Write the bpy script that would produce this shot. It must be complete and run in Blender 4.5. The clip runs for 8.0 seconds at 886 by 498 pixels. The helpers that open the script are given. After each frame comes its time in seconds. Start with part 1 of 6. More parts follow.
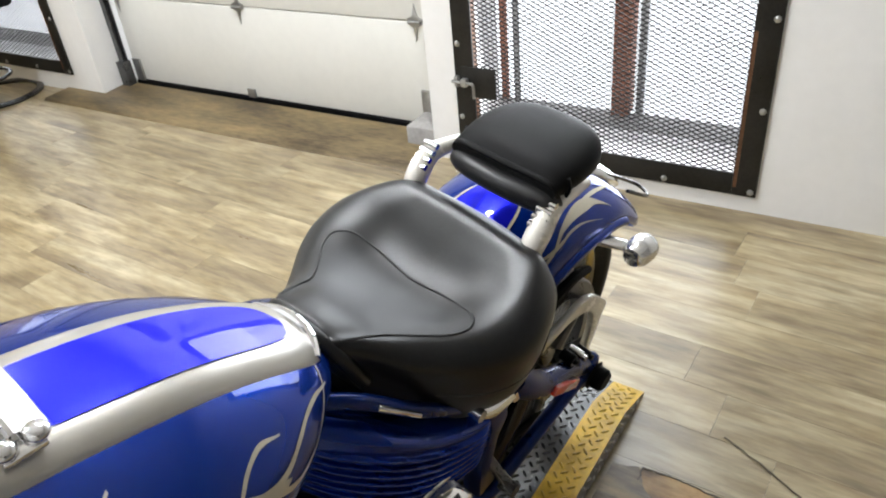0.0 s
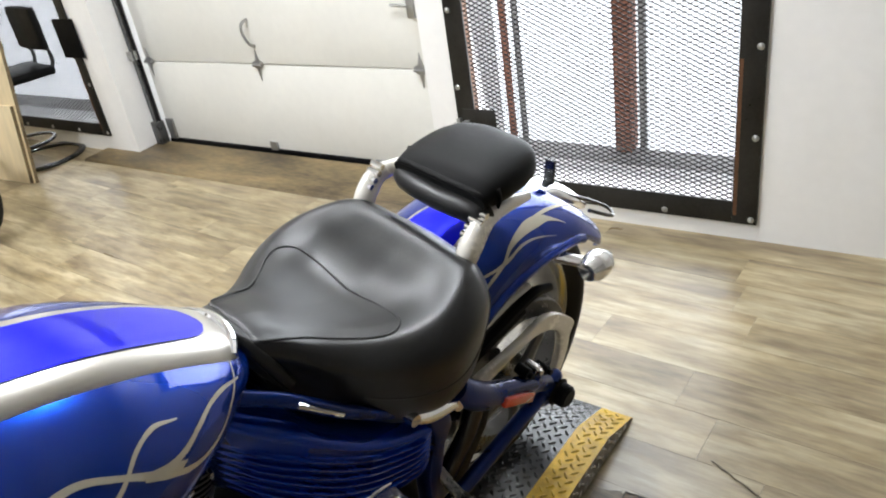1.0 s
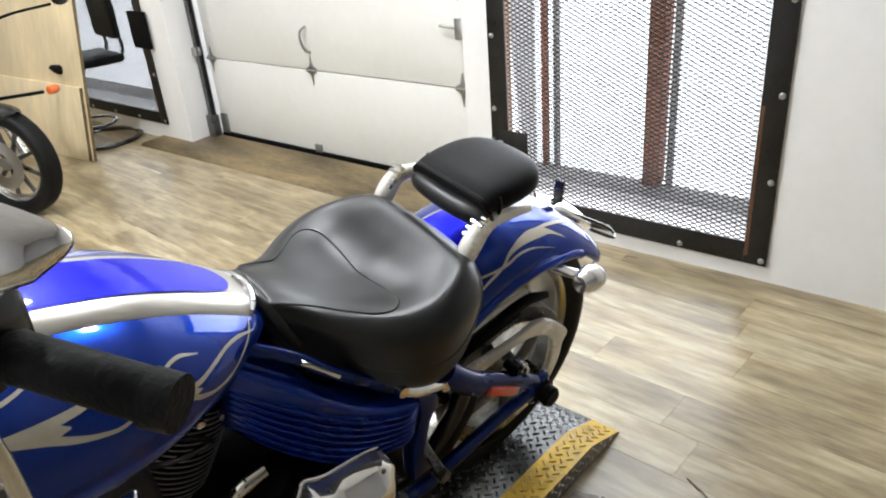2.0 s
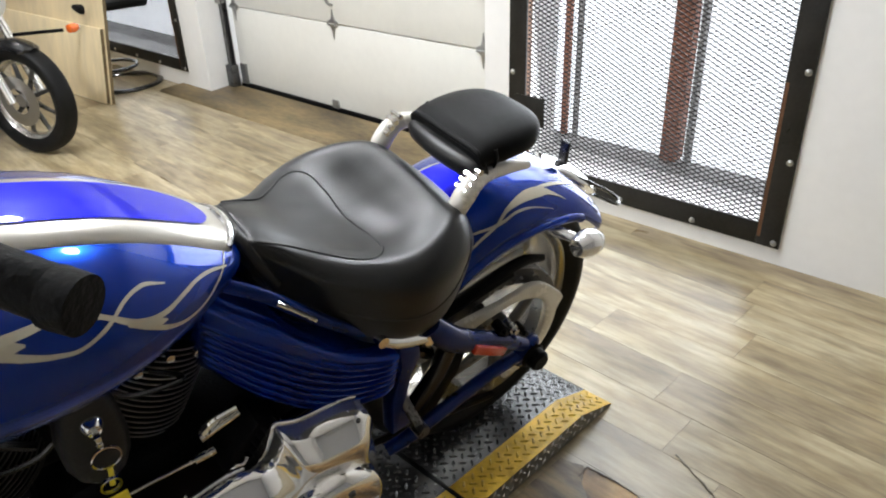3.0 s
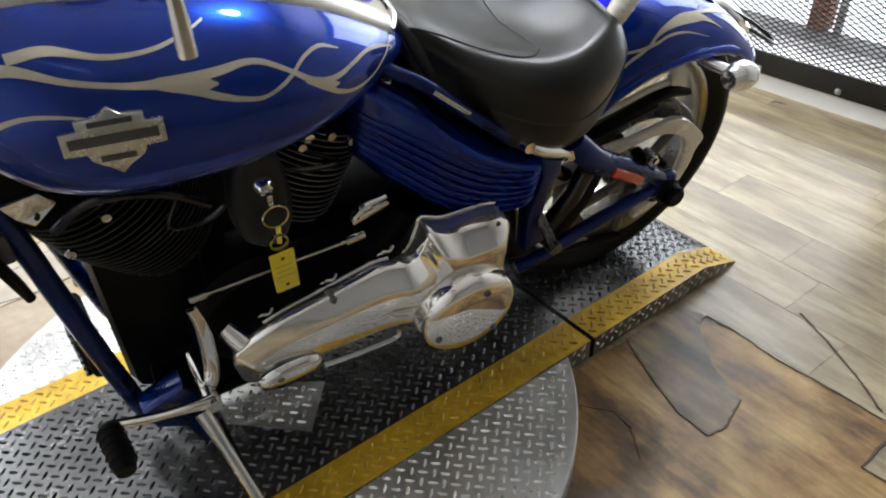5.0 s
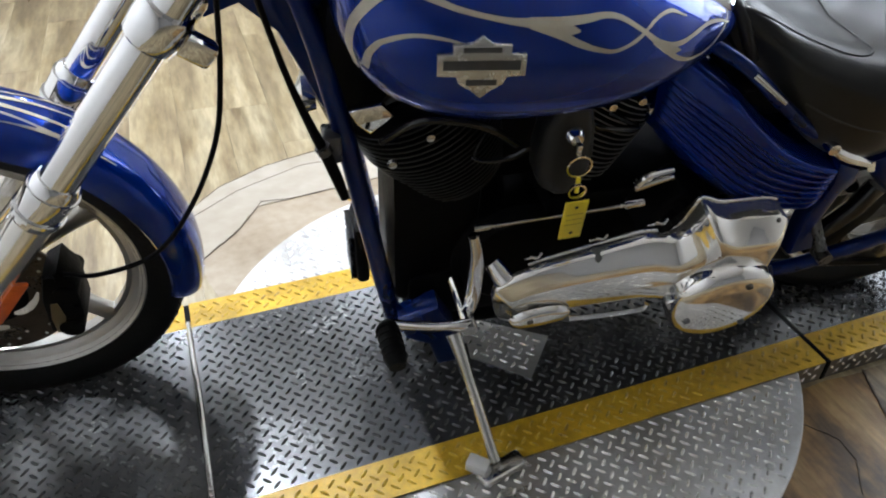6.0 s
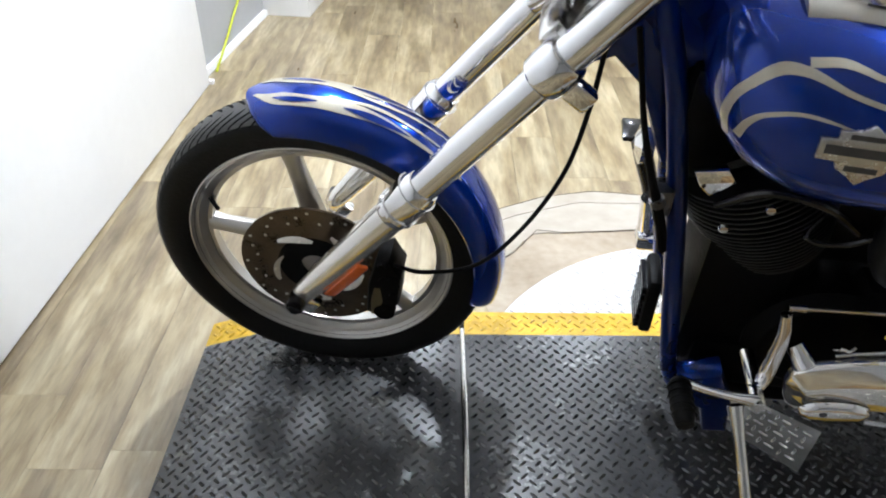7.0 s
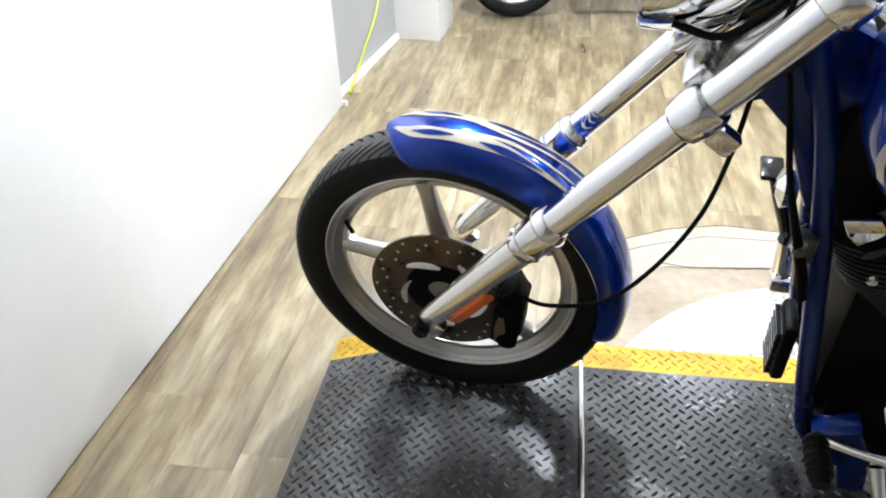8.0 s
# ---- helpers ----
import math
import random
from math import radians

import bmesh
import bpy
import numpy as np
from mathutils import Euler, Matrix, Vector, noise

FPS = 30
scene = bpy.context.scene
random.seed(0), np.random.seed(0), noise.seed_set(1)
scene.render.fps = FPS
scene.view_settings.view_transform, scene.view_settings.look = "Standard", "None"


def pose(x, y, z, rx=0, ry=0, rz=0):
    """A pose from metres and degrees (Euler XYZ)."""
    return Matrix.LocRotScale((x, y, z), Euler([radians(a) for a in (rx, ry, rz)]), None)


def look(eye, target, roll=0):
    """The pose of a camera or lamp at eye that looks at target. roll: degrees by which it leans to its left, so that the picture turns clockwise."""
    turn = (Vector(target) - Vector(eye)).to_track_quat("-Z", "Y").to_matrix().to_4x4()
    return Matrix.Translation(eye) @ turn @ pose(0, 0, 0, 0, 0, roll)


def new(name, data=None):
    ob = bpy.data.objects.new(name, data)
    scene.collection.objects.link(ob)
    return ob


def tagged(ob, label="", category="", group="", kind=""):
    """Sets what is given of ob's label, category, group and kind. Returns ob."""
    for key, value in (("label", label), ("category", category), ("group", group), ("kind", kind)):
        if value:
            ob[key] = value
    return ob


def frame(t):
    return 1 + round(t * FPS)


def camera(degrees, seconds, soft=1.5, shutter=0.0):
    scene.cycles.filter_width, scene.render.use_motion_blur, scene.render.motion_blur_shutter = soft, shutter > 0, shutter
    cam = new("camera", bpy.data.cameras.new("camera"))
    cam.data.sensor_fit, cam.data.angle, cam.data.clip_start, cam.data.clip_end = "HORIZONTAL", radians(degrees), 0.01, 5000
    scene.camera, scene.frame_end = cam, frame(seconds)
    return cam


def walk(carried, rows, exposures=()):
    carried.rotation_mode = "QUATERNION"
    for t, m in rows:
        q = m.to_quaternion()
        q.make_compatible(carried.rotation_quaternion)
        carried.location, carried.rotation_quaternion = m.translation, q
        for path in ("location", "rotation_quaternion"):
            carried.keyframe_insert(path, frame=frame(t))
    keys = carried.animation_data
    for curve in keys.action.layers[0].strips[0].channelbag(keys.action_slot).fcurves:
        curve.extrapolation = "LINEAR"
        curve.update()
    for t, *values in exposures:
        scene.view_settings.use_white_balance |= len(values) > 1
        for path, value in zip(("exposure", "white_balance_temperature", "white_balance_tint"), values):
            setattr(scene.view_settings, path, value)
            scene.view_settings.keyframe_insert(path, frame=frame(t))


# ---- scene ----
from mathutils.bvhtree import BVHTree

cam = camera(61.6, 8.0, soft=2.0)
PATH = [
    (0, (-0.214, -0.721, 1.353), (1.134, 0.268, 0.255), -5.9),
    (0.5, (-0.117, -0.798, 1.316), (1.157, 0.341, 0.277), -9.1),
    (1, (-0.179, -0.899, 1.3), (1.162, 0.236, 0.346), -9.4),
    (1.5, (-0.279, -1.012, 1.334), (1.062, 0.161, 0.425), -7.3),
    (2.8, (-0.204, -1.047, 1.291), (1.046, 0.209, 0.363), -2.3),
    (3, (-0.211, -1.057, 1.28), (1.026, 0.183, 0.316), -2.0),
    (3.5, (-0.212, -1.06, 1.231), (1.014, 0.103, 0.162), -2.1),
    (4, (-0.213, -1.066, 1.178), (0.962, 0.064, 0.019), -2.7),
    (4.2, (-0.226, -1.065, 1.17), (0.934, 0.076, 0.007), -3.0),
    (5.3, (-0.375, -1.066, 1.16), (0.457, 0.295, -0.046), -2.2),
    (5.5, (-0.403, -1.044, 1.155), (0.354, 0.331, -0.085), -1.6),
    (6, (-0.513, -1.037, 1.166), (0.035, 0.445, -0.06), 0.3),
    (6.5, (-0.588, -1.027, 1.183), (-0.303, 0.525, -0.045), -0.2),
    (7, (-0.681, -1.052, 1.207), (-0.667, 0.579, 0.048), 0.8),
    (7.5, (-0.726, -1.031, 1.197), (-0.923, 0.606, 0.066), 0.5),
    (8, (-0.709, -1.056, 1.24), (-0.993, 0.577, 0.121), -2.2),
]
EXPOSURES = [(0.0, -0.46, 6350, 10), (1.5, -0.42, 6300, 10), (4.0, -0.52, 6350, 10), (5.5, -0.54, 6150, 10), (6.5, -0.42, 5850, 10), (7.5, -0.18, 5900, 10), (8.0, -0.12, 5950, 10)]
walk(cam, [(t, look(eye, target, roll)) for t, eye, target, roll in PATH], EXPOSURES)

# ---- places of the main forms (metres) ----
ROOM = pose(0, 0, 0, 0, 0, 3.14)          # the room is turned a little against the platform
WALL = 2.063                              # window wall, along the room's x
PLAT_H, PLAT_IN, PLAT_OUT = 0.053, 0.233, 0.3125
BIKE = Matrix.Translation((-0.0237, 0.0752, PLAT_H)) @ pose(0, 0, 0, 0, 0, -8.0) @ pose(0, 0, 0, 9.79, 0, 0)

# ---- world and lights ----
world = bpy.data.worlds.new("world")
scene.world = world
world.use_nodes = True
wn = world.node_tree.nodes
sky = wn.new("ShaderNodeTexSky")
sky.sky_type, sky.sun_disc, sky.sun_elevation, sky.sun_rotation = "NISHITA", False, radians(38), radians(70)
wn["Background"].inputs["Strength"].default_value = 0.12
world.node_tree.links.new(sky.outputs["Color"], wn["Background"].inputs["Color"])


def lamp(name, m, kind, power, size, colour=(1, 1, 1), size_y=None, spread=None):
    data = bpy.data.lights.new(name, kind)
    data.energy, data.color = power, colour
    if kind == "AREA":
        data.shape, data.size = ("RECTANGLE", size) if size_y else ("DISK", size)
        if size_y:
            data.size_y = size_y
        if spread:
            data.spread = radians(spread)
    elif kind == "SUN":
        data.angle = radians(size)
    else:
        data.shadow_soft_size = size
    ob = new(name, data)
    ob.matrix_world = m
    return ob


# first lamp follows the shadows; the last is added to brighten the window wall
CEILING_LAMPS = [(-0.74, 1.49), (1.1, 1.3), (-1.0, 3.6), (0.5, 3.7), (1.35, 0.30)]
CEILING_POWER = [122, 40, 30, 30, 46]
CEILING_Z = 2.95
for (lx, ly), power in zip(CEILING_LAMPS, CEILING_POWER):
    lamp("ceiling_lamp_light", look((lx, ly, CEILING_Z - 0.09), (lx, ly, 0)), "AREA", power, 0.16, (0.965, 0.985, 1.0))
# daylight in the two barred openings
for v0, v1, power in ((-0.36, 0.58, 46), (3.15, 4.4, 22)):
    vm = (v0 + v1) / 2
    lamp("window_daylight", ROOM @ look((WALL + 0.034, vm, 1.05), (WALL - 2, vm, 0.75)), "AREA", power, v1 - v0, (0.93, 0.97, 1.0), 1.7)


# ---- materials ----
def link(nt, a, b):
    nt.links.new(a, b)


def mat(name, colour, rough=0.5, metal=0.0, coat=0.0, vary=0.12, scale=8.0, bump=0.0, bump_scale=60.0, rough_vary=0.08, second=None, blend=0.5,
        stretch=(1, 1, 1), spec=0.5, sheen=0.0, obj_random=0.0, coat_rough=0.03):
    """Principled material with colour variation at two scales, roughness variation and fine relief."""
    m = bpy.data.materials.new(name)
    m.use_nodes = True
    nt = m.node_tree
    b = nt.nodes["Principled BSDF"]
    b.inputs["Metallic"].default_value = metal
    b.inputs["Coat Weight"].default_value = coat
    b.inputs["Coat Roughness"].default_value = coat_rough
    b.inputs["Specular IOR Level"].default_value = spec
    tc = nt.nodes.new("ShaderNodeTexCoord")
    mp = nt.nodes.new("ShaderNodeMapping")
    mp.inputs["Scale"].default_value = stretch
    if obj_random:
        oi = nt.nodes.new("ShaderNodeObjectInfo")
        mul = nt.nodes.new("ShaderNodeMath")
        mul.operation = "MULTIPLY"
        mul.inputs[1].default_value = 37.0
        cb = nt.nodes.new("ShaderNodeCombineXYZ")
        link(nt, oi.outputs["Random"], mul.inputs[0])
        for k in range(3):
            link(nt, mul.outputs[0], cb.inputs[k])
        link(nt, cb.outputs[0], mp.inputs["Location"])
    link(nt, tc.outputs["Object"], mp.inputs["Vector"])
    n1 = nt.nodes.new("ShaderNodeTexNoise")
    n1.inputs["Scale"].default_value, n1.inputs["Detail"].default_value = scale, 5
    n2 = nt.nodes.new("ShaderNodeTexNoise")
    n2.inputs["Scale"].default_value, n2.inputs["Detail"].default_value = scale * 9, 4
    for n in (n1, n2):
        link(nt, mp.outputs[0], n.inputs["Vector"])
    mixn = nt.nodes.new("ShaderNodeMath")
    mixn.operation = "MULTIPLY_ADD"
    mixn.inputs[1].default_value = 0.65
    sc = nt.nodes.new("ShaderNodeMath")
    sc.operation = "MULTIPLY"
    sc.inputs[1].default_value = 0.35
    link(nt, n2.outputs[0], sc.inputs[0])
    link(nt, n1.outputs[0], mixn.inputs[0])
    link(nt, sc.outputs[0], mixn.inputs[2])
    ramp = nt.nodes.new("ShaderNodeValToRGB")
    c0 = tuple(c * (1 - vary) for c in colour)
    c1 = second or tuple(min(1, c * (1 + vary)) for c in colour)
    ramp.color_ramp.elements[0].position, ramp.color_ramp.elements[1].position = 0.5 - 0.25 * blend * 1.2, 0.5 + 0.25 * blend * 1.2
    ramp.color_ramp.elements[0].color, ramp.color_ramp.elements[1].color = (*c0, 1), (*c1, 1)
    link(nt, mixn.outputs[0], ramp.inputs[0])
    out = ramp.outputs[0]
    if obj_random:
        hs = nt.nodes.new("ShaderNodeHueSaturation")
        mr = nt.nodes.new("ShaderNodeMapRange")
        mr.inputs["To Min"].default_value, mr.inputs["To Max"].default_value = 1 - obj_random, 1 + obj_random
        link(nt, oi.outputs["Random"], mr.inputs["Value"])
        link(nt, mr.outputs[0], hs.inputs["Value"])
        link(nt, out, hs.inputs["Color"])
        out = hs.outputs[0]
    link(nt, out, b.inputs["Base Color"])
    rr = nt.nodes.new("ShaderNodeMapRange")
    rr.inputs["From Min"].default_value, rr.inputs["From Max"].default_value = 0.3, 0.7
    rr.inputs["To Min"].default_value, rr.inputs["To Max"].default_value = max(0.0, rough - rough_vary), min(1, rough + rough_vary)
    link(nt, mixn.outputs[0], rr.inputs["Value"])
    link(nt, rr.outputs[0], b.inputs["Roughness"])
    if bump:
        n3 = nt.nodes.new("ShaderNodeTexNoise")
        n3.inputs["Scale"].default_value, n3.inputs["Detail"].default_value = bump_scale, 3
        link(nt, mp.outputs[0], n3.inputs["Vector"])
        bp = nt.nodes.new("ShaderNodeBump")
        bp.inputs["Strength"].default_value, bp.inputs["Distance"].default_value = bump, 0.004
        link(nt, n3.outputs[0], bp.inputs["Height"])
        link(nt, bp.outputs[0], b.inputs["Normal"])
    return m


def glow(name, colour, strength):
    m = bpy.data.materials.new(name)
    m.use_nodes = True
    b = m.node_tree.nodes["Principled BSDF"]
    b.inputs["Base Color"].default_value = (*colour, 1)
    b.inputs["Emission Color"].default_value = (*colour, 1)
    b.inputs["Emission Strength"].default_value = strength
    return m


BLUE = mat("candy_blue_paint", (0.0014, 0.0255, 0.245), 0.21, 0.62, 0.8, 0.02, 4, rough_vary=0.01, spec=0.0, coat_rough=0.02)
BLUE_DEEP = mat("deep_blue_paint", (0.0010, 0.0130, 0.105), 0.28, 0.55, 0.6, 0.06, 6, rough_vary=0.03, spec=0.0)
VIOLET = mat("vivid_blue_inlay", (0.010, 0.012, 0.62), 0.30, 0.6, 0.8, 0.02, 5, rough_vary=0.02, spec=0.0)
SILVER = mat("silver_flame_paint", (0.46, 0.42, 0.32), 0.38, 0.2, 0.5, 0.08, 20)
DARK_ALLOY = mat("dark_alloy", (0.10, 0.10, 0.10), 0.3, 0.7, 0, 0.1, 20)
FORK_SATIN = mat("satin_fork_alloy", (0.84, 0.825, 0.79), 0.14, 0.85, 0.2, 0.02, 8, rough_vary=0.03)
SATIN = mat("satin_silver", (0.52, 0.50, 0.455), 0.30, 0.7, 0.3, 0.02, 5, rough_vary=0.03)
CHROME = mat("chrome", (0.82, 0.82, 0.83), 0.05, 1.0, 0, 0.03, 10, rough_vary=0.03)
CHROME_COVER = mat("polished_cover", (0.93, 0.92, 0.90), 0.06, 0.93, 0, 0.03, 10, rough_vary=0.03)
CHROME_DULL = mat("worn_chrome", (0.66, 0.65, 0.63), 0.2, 1.0, 0, 0.1, 18, rough_vary=0.1)
RIM_BRIGHT = mat("bright_cast_alloy", (0.48, 0.46, 0.42), 0.22, 0.75, 0.2, 0.05, 12, rough_vary=0.04)
GUARD_CREAM = mat("satin_guard", (0.72, 0.69, 0.62), 0.26, 0.15, 0.3, 0.04, 12, rough_vary=0.05)
ALLOY = mat("cast_alloy", (0.44, 0.425, 0.40), 0.32, 0.9, 0, 0.05, 12, 0.03, 200, rough_vary=0.04)
BLACK = mat("black_engine_coat", (0.0025, 0.0025, 0.003), 0.5, 0.0, 0.0, 0.3, 20, 0.2, 180, spec=0.08)
BLACK_GLOSS = mat("black_gloss", (0.007, 0.007, 0.008), 0.22, 0, 0.25, 0.2, 10, spec=0.35)
# front cylinder's fin edges: darker copy of FIN, with shade put into the colour
FIN_SHADED = mat("fin_edge_shaded", (0.034, 0.033, 0.030), 0.42, 0.2, 0, 0.3, 30, spec=0.3)
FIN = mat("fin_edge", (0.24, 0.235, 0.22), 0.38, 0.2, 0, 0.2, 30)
LEATHER = mat("black_leather", (0.0065, 0.0065, 0.007), 0.35, 0.0, 0.0, 0.35, 14, 0.07, 420, rough_vary=0.04, spec=0.45)
LEATHER_DARK = mat("black_vinyl", (0.003, 0.003, 0.003), 0.5, 0.0, 0.0, 0.25, 12, 0.1, 520, spec=0.12)
COIL_GREY = mat("coil_cover_plastic", (0.011, 0.011, 0.012), 0.42, 0, 0, 0.2, 14, 0.1, 160, spec=0.3)
STITCH = mat("dark_stitching", (0.025, 0.025, 0.025), 0.6, vary=0.3, scale=200)
TREAD = mat("worn_tread", (0.060, 0.058, 0.055), 0.62, 0, 0, 0.2, 25, 0.2, 160, spec=0.35)
RUBBER = mat("tyre_rubber", (0.004, 0.004, 0.004), 0.55, 0, 0, 0.35, 22, 0.2, 140, spec=0.2)
RUBBER_GROOVE = mat("tyre_groove", (0.002, 0.002, 0.002), 0.9, spec=0.1, vary=0.2)
WALL_GREY = mat("grey_wall_paint", (0.38, 0.38, 0.38), 0.6, 0, 0, 0.05, 3, 0.06, 90)
GRIP = mat("grip_rubber", (0.0035, 0.0035, 0.0035), 0.55, spec=0.1, vary=0.3, scale=30, bump=0.3, bump_scale=200)
DISC = mat("brake_disc_steel", (0.11, 0.085, 0.060), 0.32, 0.9, 0, 0.2, 26, rough_vary=0.1)
POLISHED = mat("polished_metal", (0.86, 0.86, 0.85), 0.10, 0.75, 0.4, 0.03, 20, rough_vary=0.03)
ORANGE = mat("orange_reflector", (0.75, 0.14, 0.02), 0.2, 0, 0.8, 0.1, 60)
RED = mat("red_reflector", (0.55, 0.035, 0.015), 0.2, 0, 0.8, 0.1, 60)
YELLOW_TAG = mat("yellow_plastic", (0.78, 0.62, 0.02), 0.35, 0, 0.2, 0.06, 30)
INK = mat("black_ink", (0.02, 0.02, 0.02), 0.6, vary=0.2)
BADGE = mat("badge_pewter", (0.55, 0.54, 0.51), 0.25, 0.8, 0.2, 0.1, 40)
BADGE_DARK = mat("badge_letters", (0.05, 0.05, 0.05), 0.4, vary=0.2)
LENS = mat("clear_lens", (0.75, 0.75, 0.74), 0.12, 0.2, 0.8, 0.05, 40)

STEEL_FRAME = mat("blackened_steel", (0.022, 0.021, 0.019), 0.42, 0.5, 0, 0.35, 9, 0.25, 60, rough_vary=0.15)
RUST = mat("rusty_steel", (0.12, 0.055, 0.025), 0.6, 0.3, 0, 0.4, 14, 0.3, 80)
MESH_STEEL = mat("expanded_metal", (0.014, 0.013, 0.012), 0.55, 0.0, 0, 0.2, 60, spec=0.2)
GALV = mat("galvanised_steel", (0.42, 0.42, 0.41), 0.38, 0.9, 0, 0.15, 40)
WALL_PAINT = mat("white_wall_paint", (0.80, 0.79, 0.77), 0.55, 0, 0, 0.03, 3, 0.06, 90)
WALL_COLD = mat("white_partition_paint", (0.88, 0.88, 0.88), 0.5, 0, 0, 0.025, 2.5, 0.05, 80)
DOOR_PAINT = mat("garage_door_paint", (0.72, 0.71, 0.66), 0.5, 0, 0.0, 0.035, 2.5, 0.08, 120)
CEIL_DARK = mat("ceiling_tile_paint", (0.86, 0.86, 0.86), 0.8, 0, 0, 0.1, 2, 0.1, 60)
CONCRETE = mat("concrete", (0.30, 0.29, 0.28), 0.75, 0, 0, 0.25, 6, 0.3, 50)
PLY = mat("plywood", (0.74, 0.60, 0.37), 0.5, 0, 0, 0.16, 3.0, 0.08, 90, stretch=(1, 1, 0.25))
PLY_DIRTY = mat("trodden_plywood", (0.080, 0.055, 0.026), 0.46, 0, 0.0, 0.4, 5.0, 0.15, 60, second=(0.24, 0.175, 0.085), stretch=(1.6, 0.4, 1))
BRICK_RED = mat("red_brown_post", (0.30, 0.11, 0.06), 0.7, vary=0.2, scale=20)
CABLE_YELLOW = mat("yellow_cable", (0.55, 0.6, 0.03), 0.4, vary=0.1)
OUTSIDE = glow("bright_outdoors", (0.95, 0.97, 1.0), 2.4)
LAMP_FACE = glow("lamp_face", (1.0, 0.985, 0.955), 14.0)


def plank_material(name, obj_random, island=False, dark=(0.208, 0.160, 0.096), middle=(0.325, 0.260, 0.150), light=(0.47, 0.402, 0.262), fine=0.66, rough=(0.22, 0.40), stretch=(7.0, 1.05), spec=0.8):
    """Wood-look vinyl: cream to grey-brown boards with long grain streaks, some darker."""
    m = bpy.data.materials.new(name)
    m.use_nodes = True
    nt = m.node_tree
    b = nt.nodes["Principled BSDF"]
    tc = nt.nodes.new("ShaderNodeTexCoord")
    if island:
        rnd = nt.nodes.new("ShaderNodeNewGeometry").outputs["Random Per Island"]
    else:
        rnd = nt.nodes.new("ShaderNodeObjectInfo").outputs["Random"]
    mul = nt.nodes.new("ShaderNodeMath")
    mul.operation, mul.inputs[1].default_value = "MULTIPLY", 53.0
    link(nt, rnd, mul.inputs[0])
    cb = nt.nodes.new("ShaderNodeCombineXYZ")
    for k in range(3):
        link(nt, mul.outputs[0], cb.inputs[k])
    add = nt.nodes.new("ShaderNodeVectorMath")
    link(nt, tc.outputs["Object"], add.inputs[0])
    link(nt, cb.outputs[0], add.inputs[1])

    def stretched(sx, sy, scale, detail):
        mp = nt.nodes.new("ShaderNodeMapping")
        mp.inputs["Scale"].default_value = (sx, sy, 1)
        link(nt, add.outputs[0], mp.inputs["Vector"])
        n = nt.nodes.new("ShaderNodeTexNoise")
        n.inputs["Scale"].default_value, n.inputs["Detail"].default_value = scale, detail
        n.inputs["Roughness"].default_value = 0.6
        link(nt, mp.outputs[0], n.inputs["Vector"])
        return n.outputs[0]

    broad, grain = stretched(*stretch, 1.5, 5), stretched(17, 2.2, 2.6, 8)
    r1 = nt.nodes.new("ShaderNodeValToRGB")
    el = r1.color_ramp.elements
    el[0].position, el[0].color = 0.37, (*dark, 1)
    el[1].position, el[1].color = 0.68, (*light, 1)
    mid = el.new(0.5)
    mid.color = (*middle, 1)
    link(nt, broad, r1.inputs[0])
    r2 = nt.nodes.new("ShaderNodeValToRGB")
    r2.color_ramp.elements[0].position, r2.color_ramp.elements[0].color = 0.34, (fine, fine * 0.97, fine * 0.93, 1)
    r2.color_ramp.elements[1].position, r2.color_ramp.elements[1].color = 0.58, (1.04, 1.04, 1.04, 1)
    link(nt, grain, r2.inputs[0])
    mx = nt.nodes.new("ShaderNodeMix")
    mx.data_type, mx.blend_type = "RGBA", "MULTIPLY"
    mx.inputs["Factor"].default_value = 1.0
    smudge = stretched(9, 2.6, 2.4, 5)
    r3 = nt.nodes.new("ShaderNodeValToRGB")
    r3.color_ramp.elements[0].position, r3.color_ramp.elements[0].color = 0.35, (0.80, 0.76, 0.68, 1)
    r3.color_ramp.elements[1].position, r3.color_ramp.elements[1].color = 0.53, (1.02, 1.02, 1.02, 1)
    link(nt, smudge, r3.inputs[0])
    my = nt.nodes.new("ShaderNodeMix")
    my.data_type, my.blend_type = "RGBA", "MULTIPLY"
    my.inputs["Factor"].default_value = 1.0
    link(nt, r1.outputs[0], my.inputs["A"])
    link(nt, r3.outputs[0], my.inputs["B"])
    link(nt, my.outputs["Result"], mx.inputs["A"])
    link(nt, r2.outputs[0], mx.inputs["B"])
    hs = nt.nodes.new("ShaderNodeHueSaturation")
    mr = nt.nodes.new("ShaderNodeMapRange")
    mr.inputs["To Min"].default_value, mr.inputs["To Max"].default_value = 1 - obj_random, 1 + obj_random
    link(nt, rnd, mr.inputs["Value"])
    link(nt, mr.outputs[0], hs.inputs["Value"])
    link(nt, mx.outputs["Result"], hs.inputs["Color"])
    link(nt, hs.outputs[0], b.inputs["Base Color"])
    rr = nt.nodes.new("ShaderNodeMapRange")
    rr.inputs["To Min"].default_value, rr.inputs["To Max"].default_value = rough
    link(nt, broad, rr.inputs["Value"])
    link(nt, rr.outputs[0], b.inputs["Roughness"])
    b.inputs["Specular IOR Level"].default_value = spec
    bp = nt.nodes.new("ShaderNodeBump")
    bp.inputs["Strength"].default_value, bp.inputs["Distance"].default_value = 0.12, 0.002
    link(nt, grain, bp.inputs["Height"])
    link(nt, bp.outputs[0], b.inputs["Normal"])
    return m


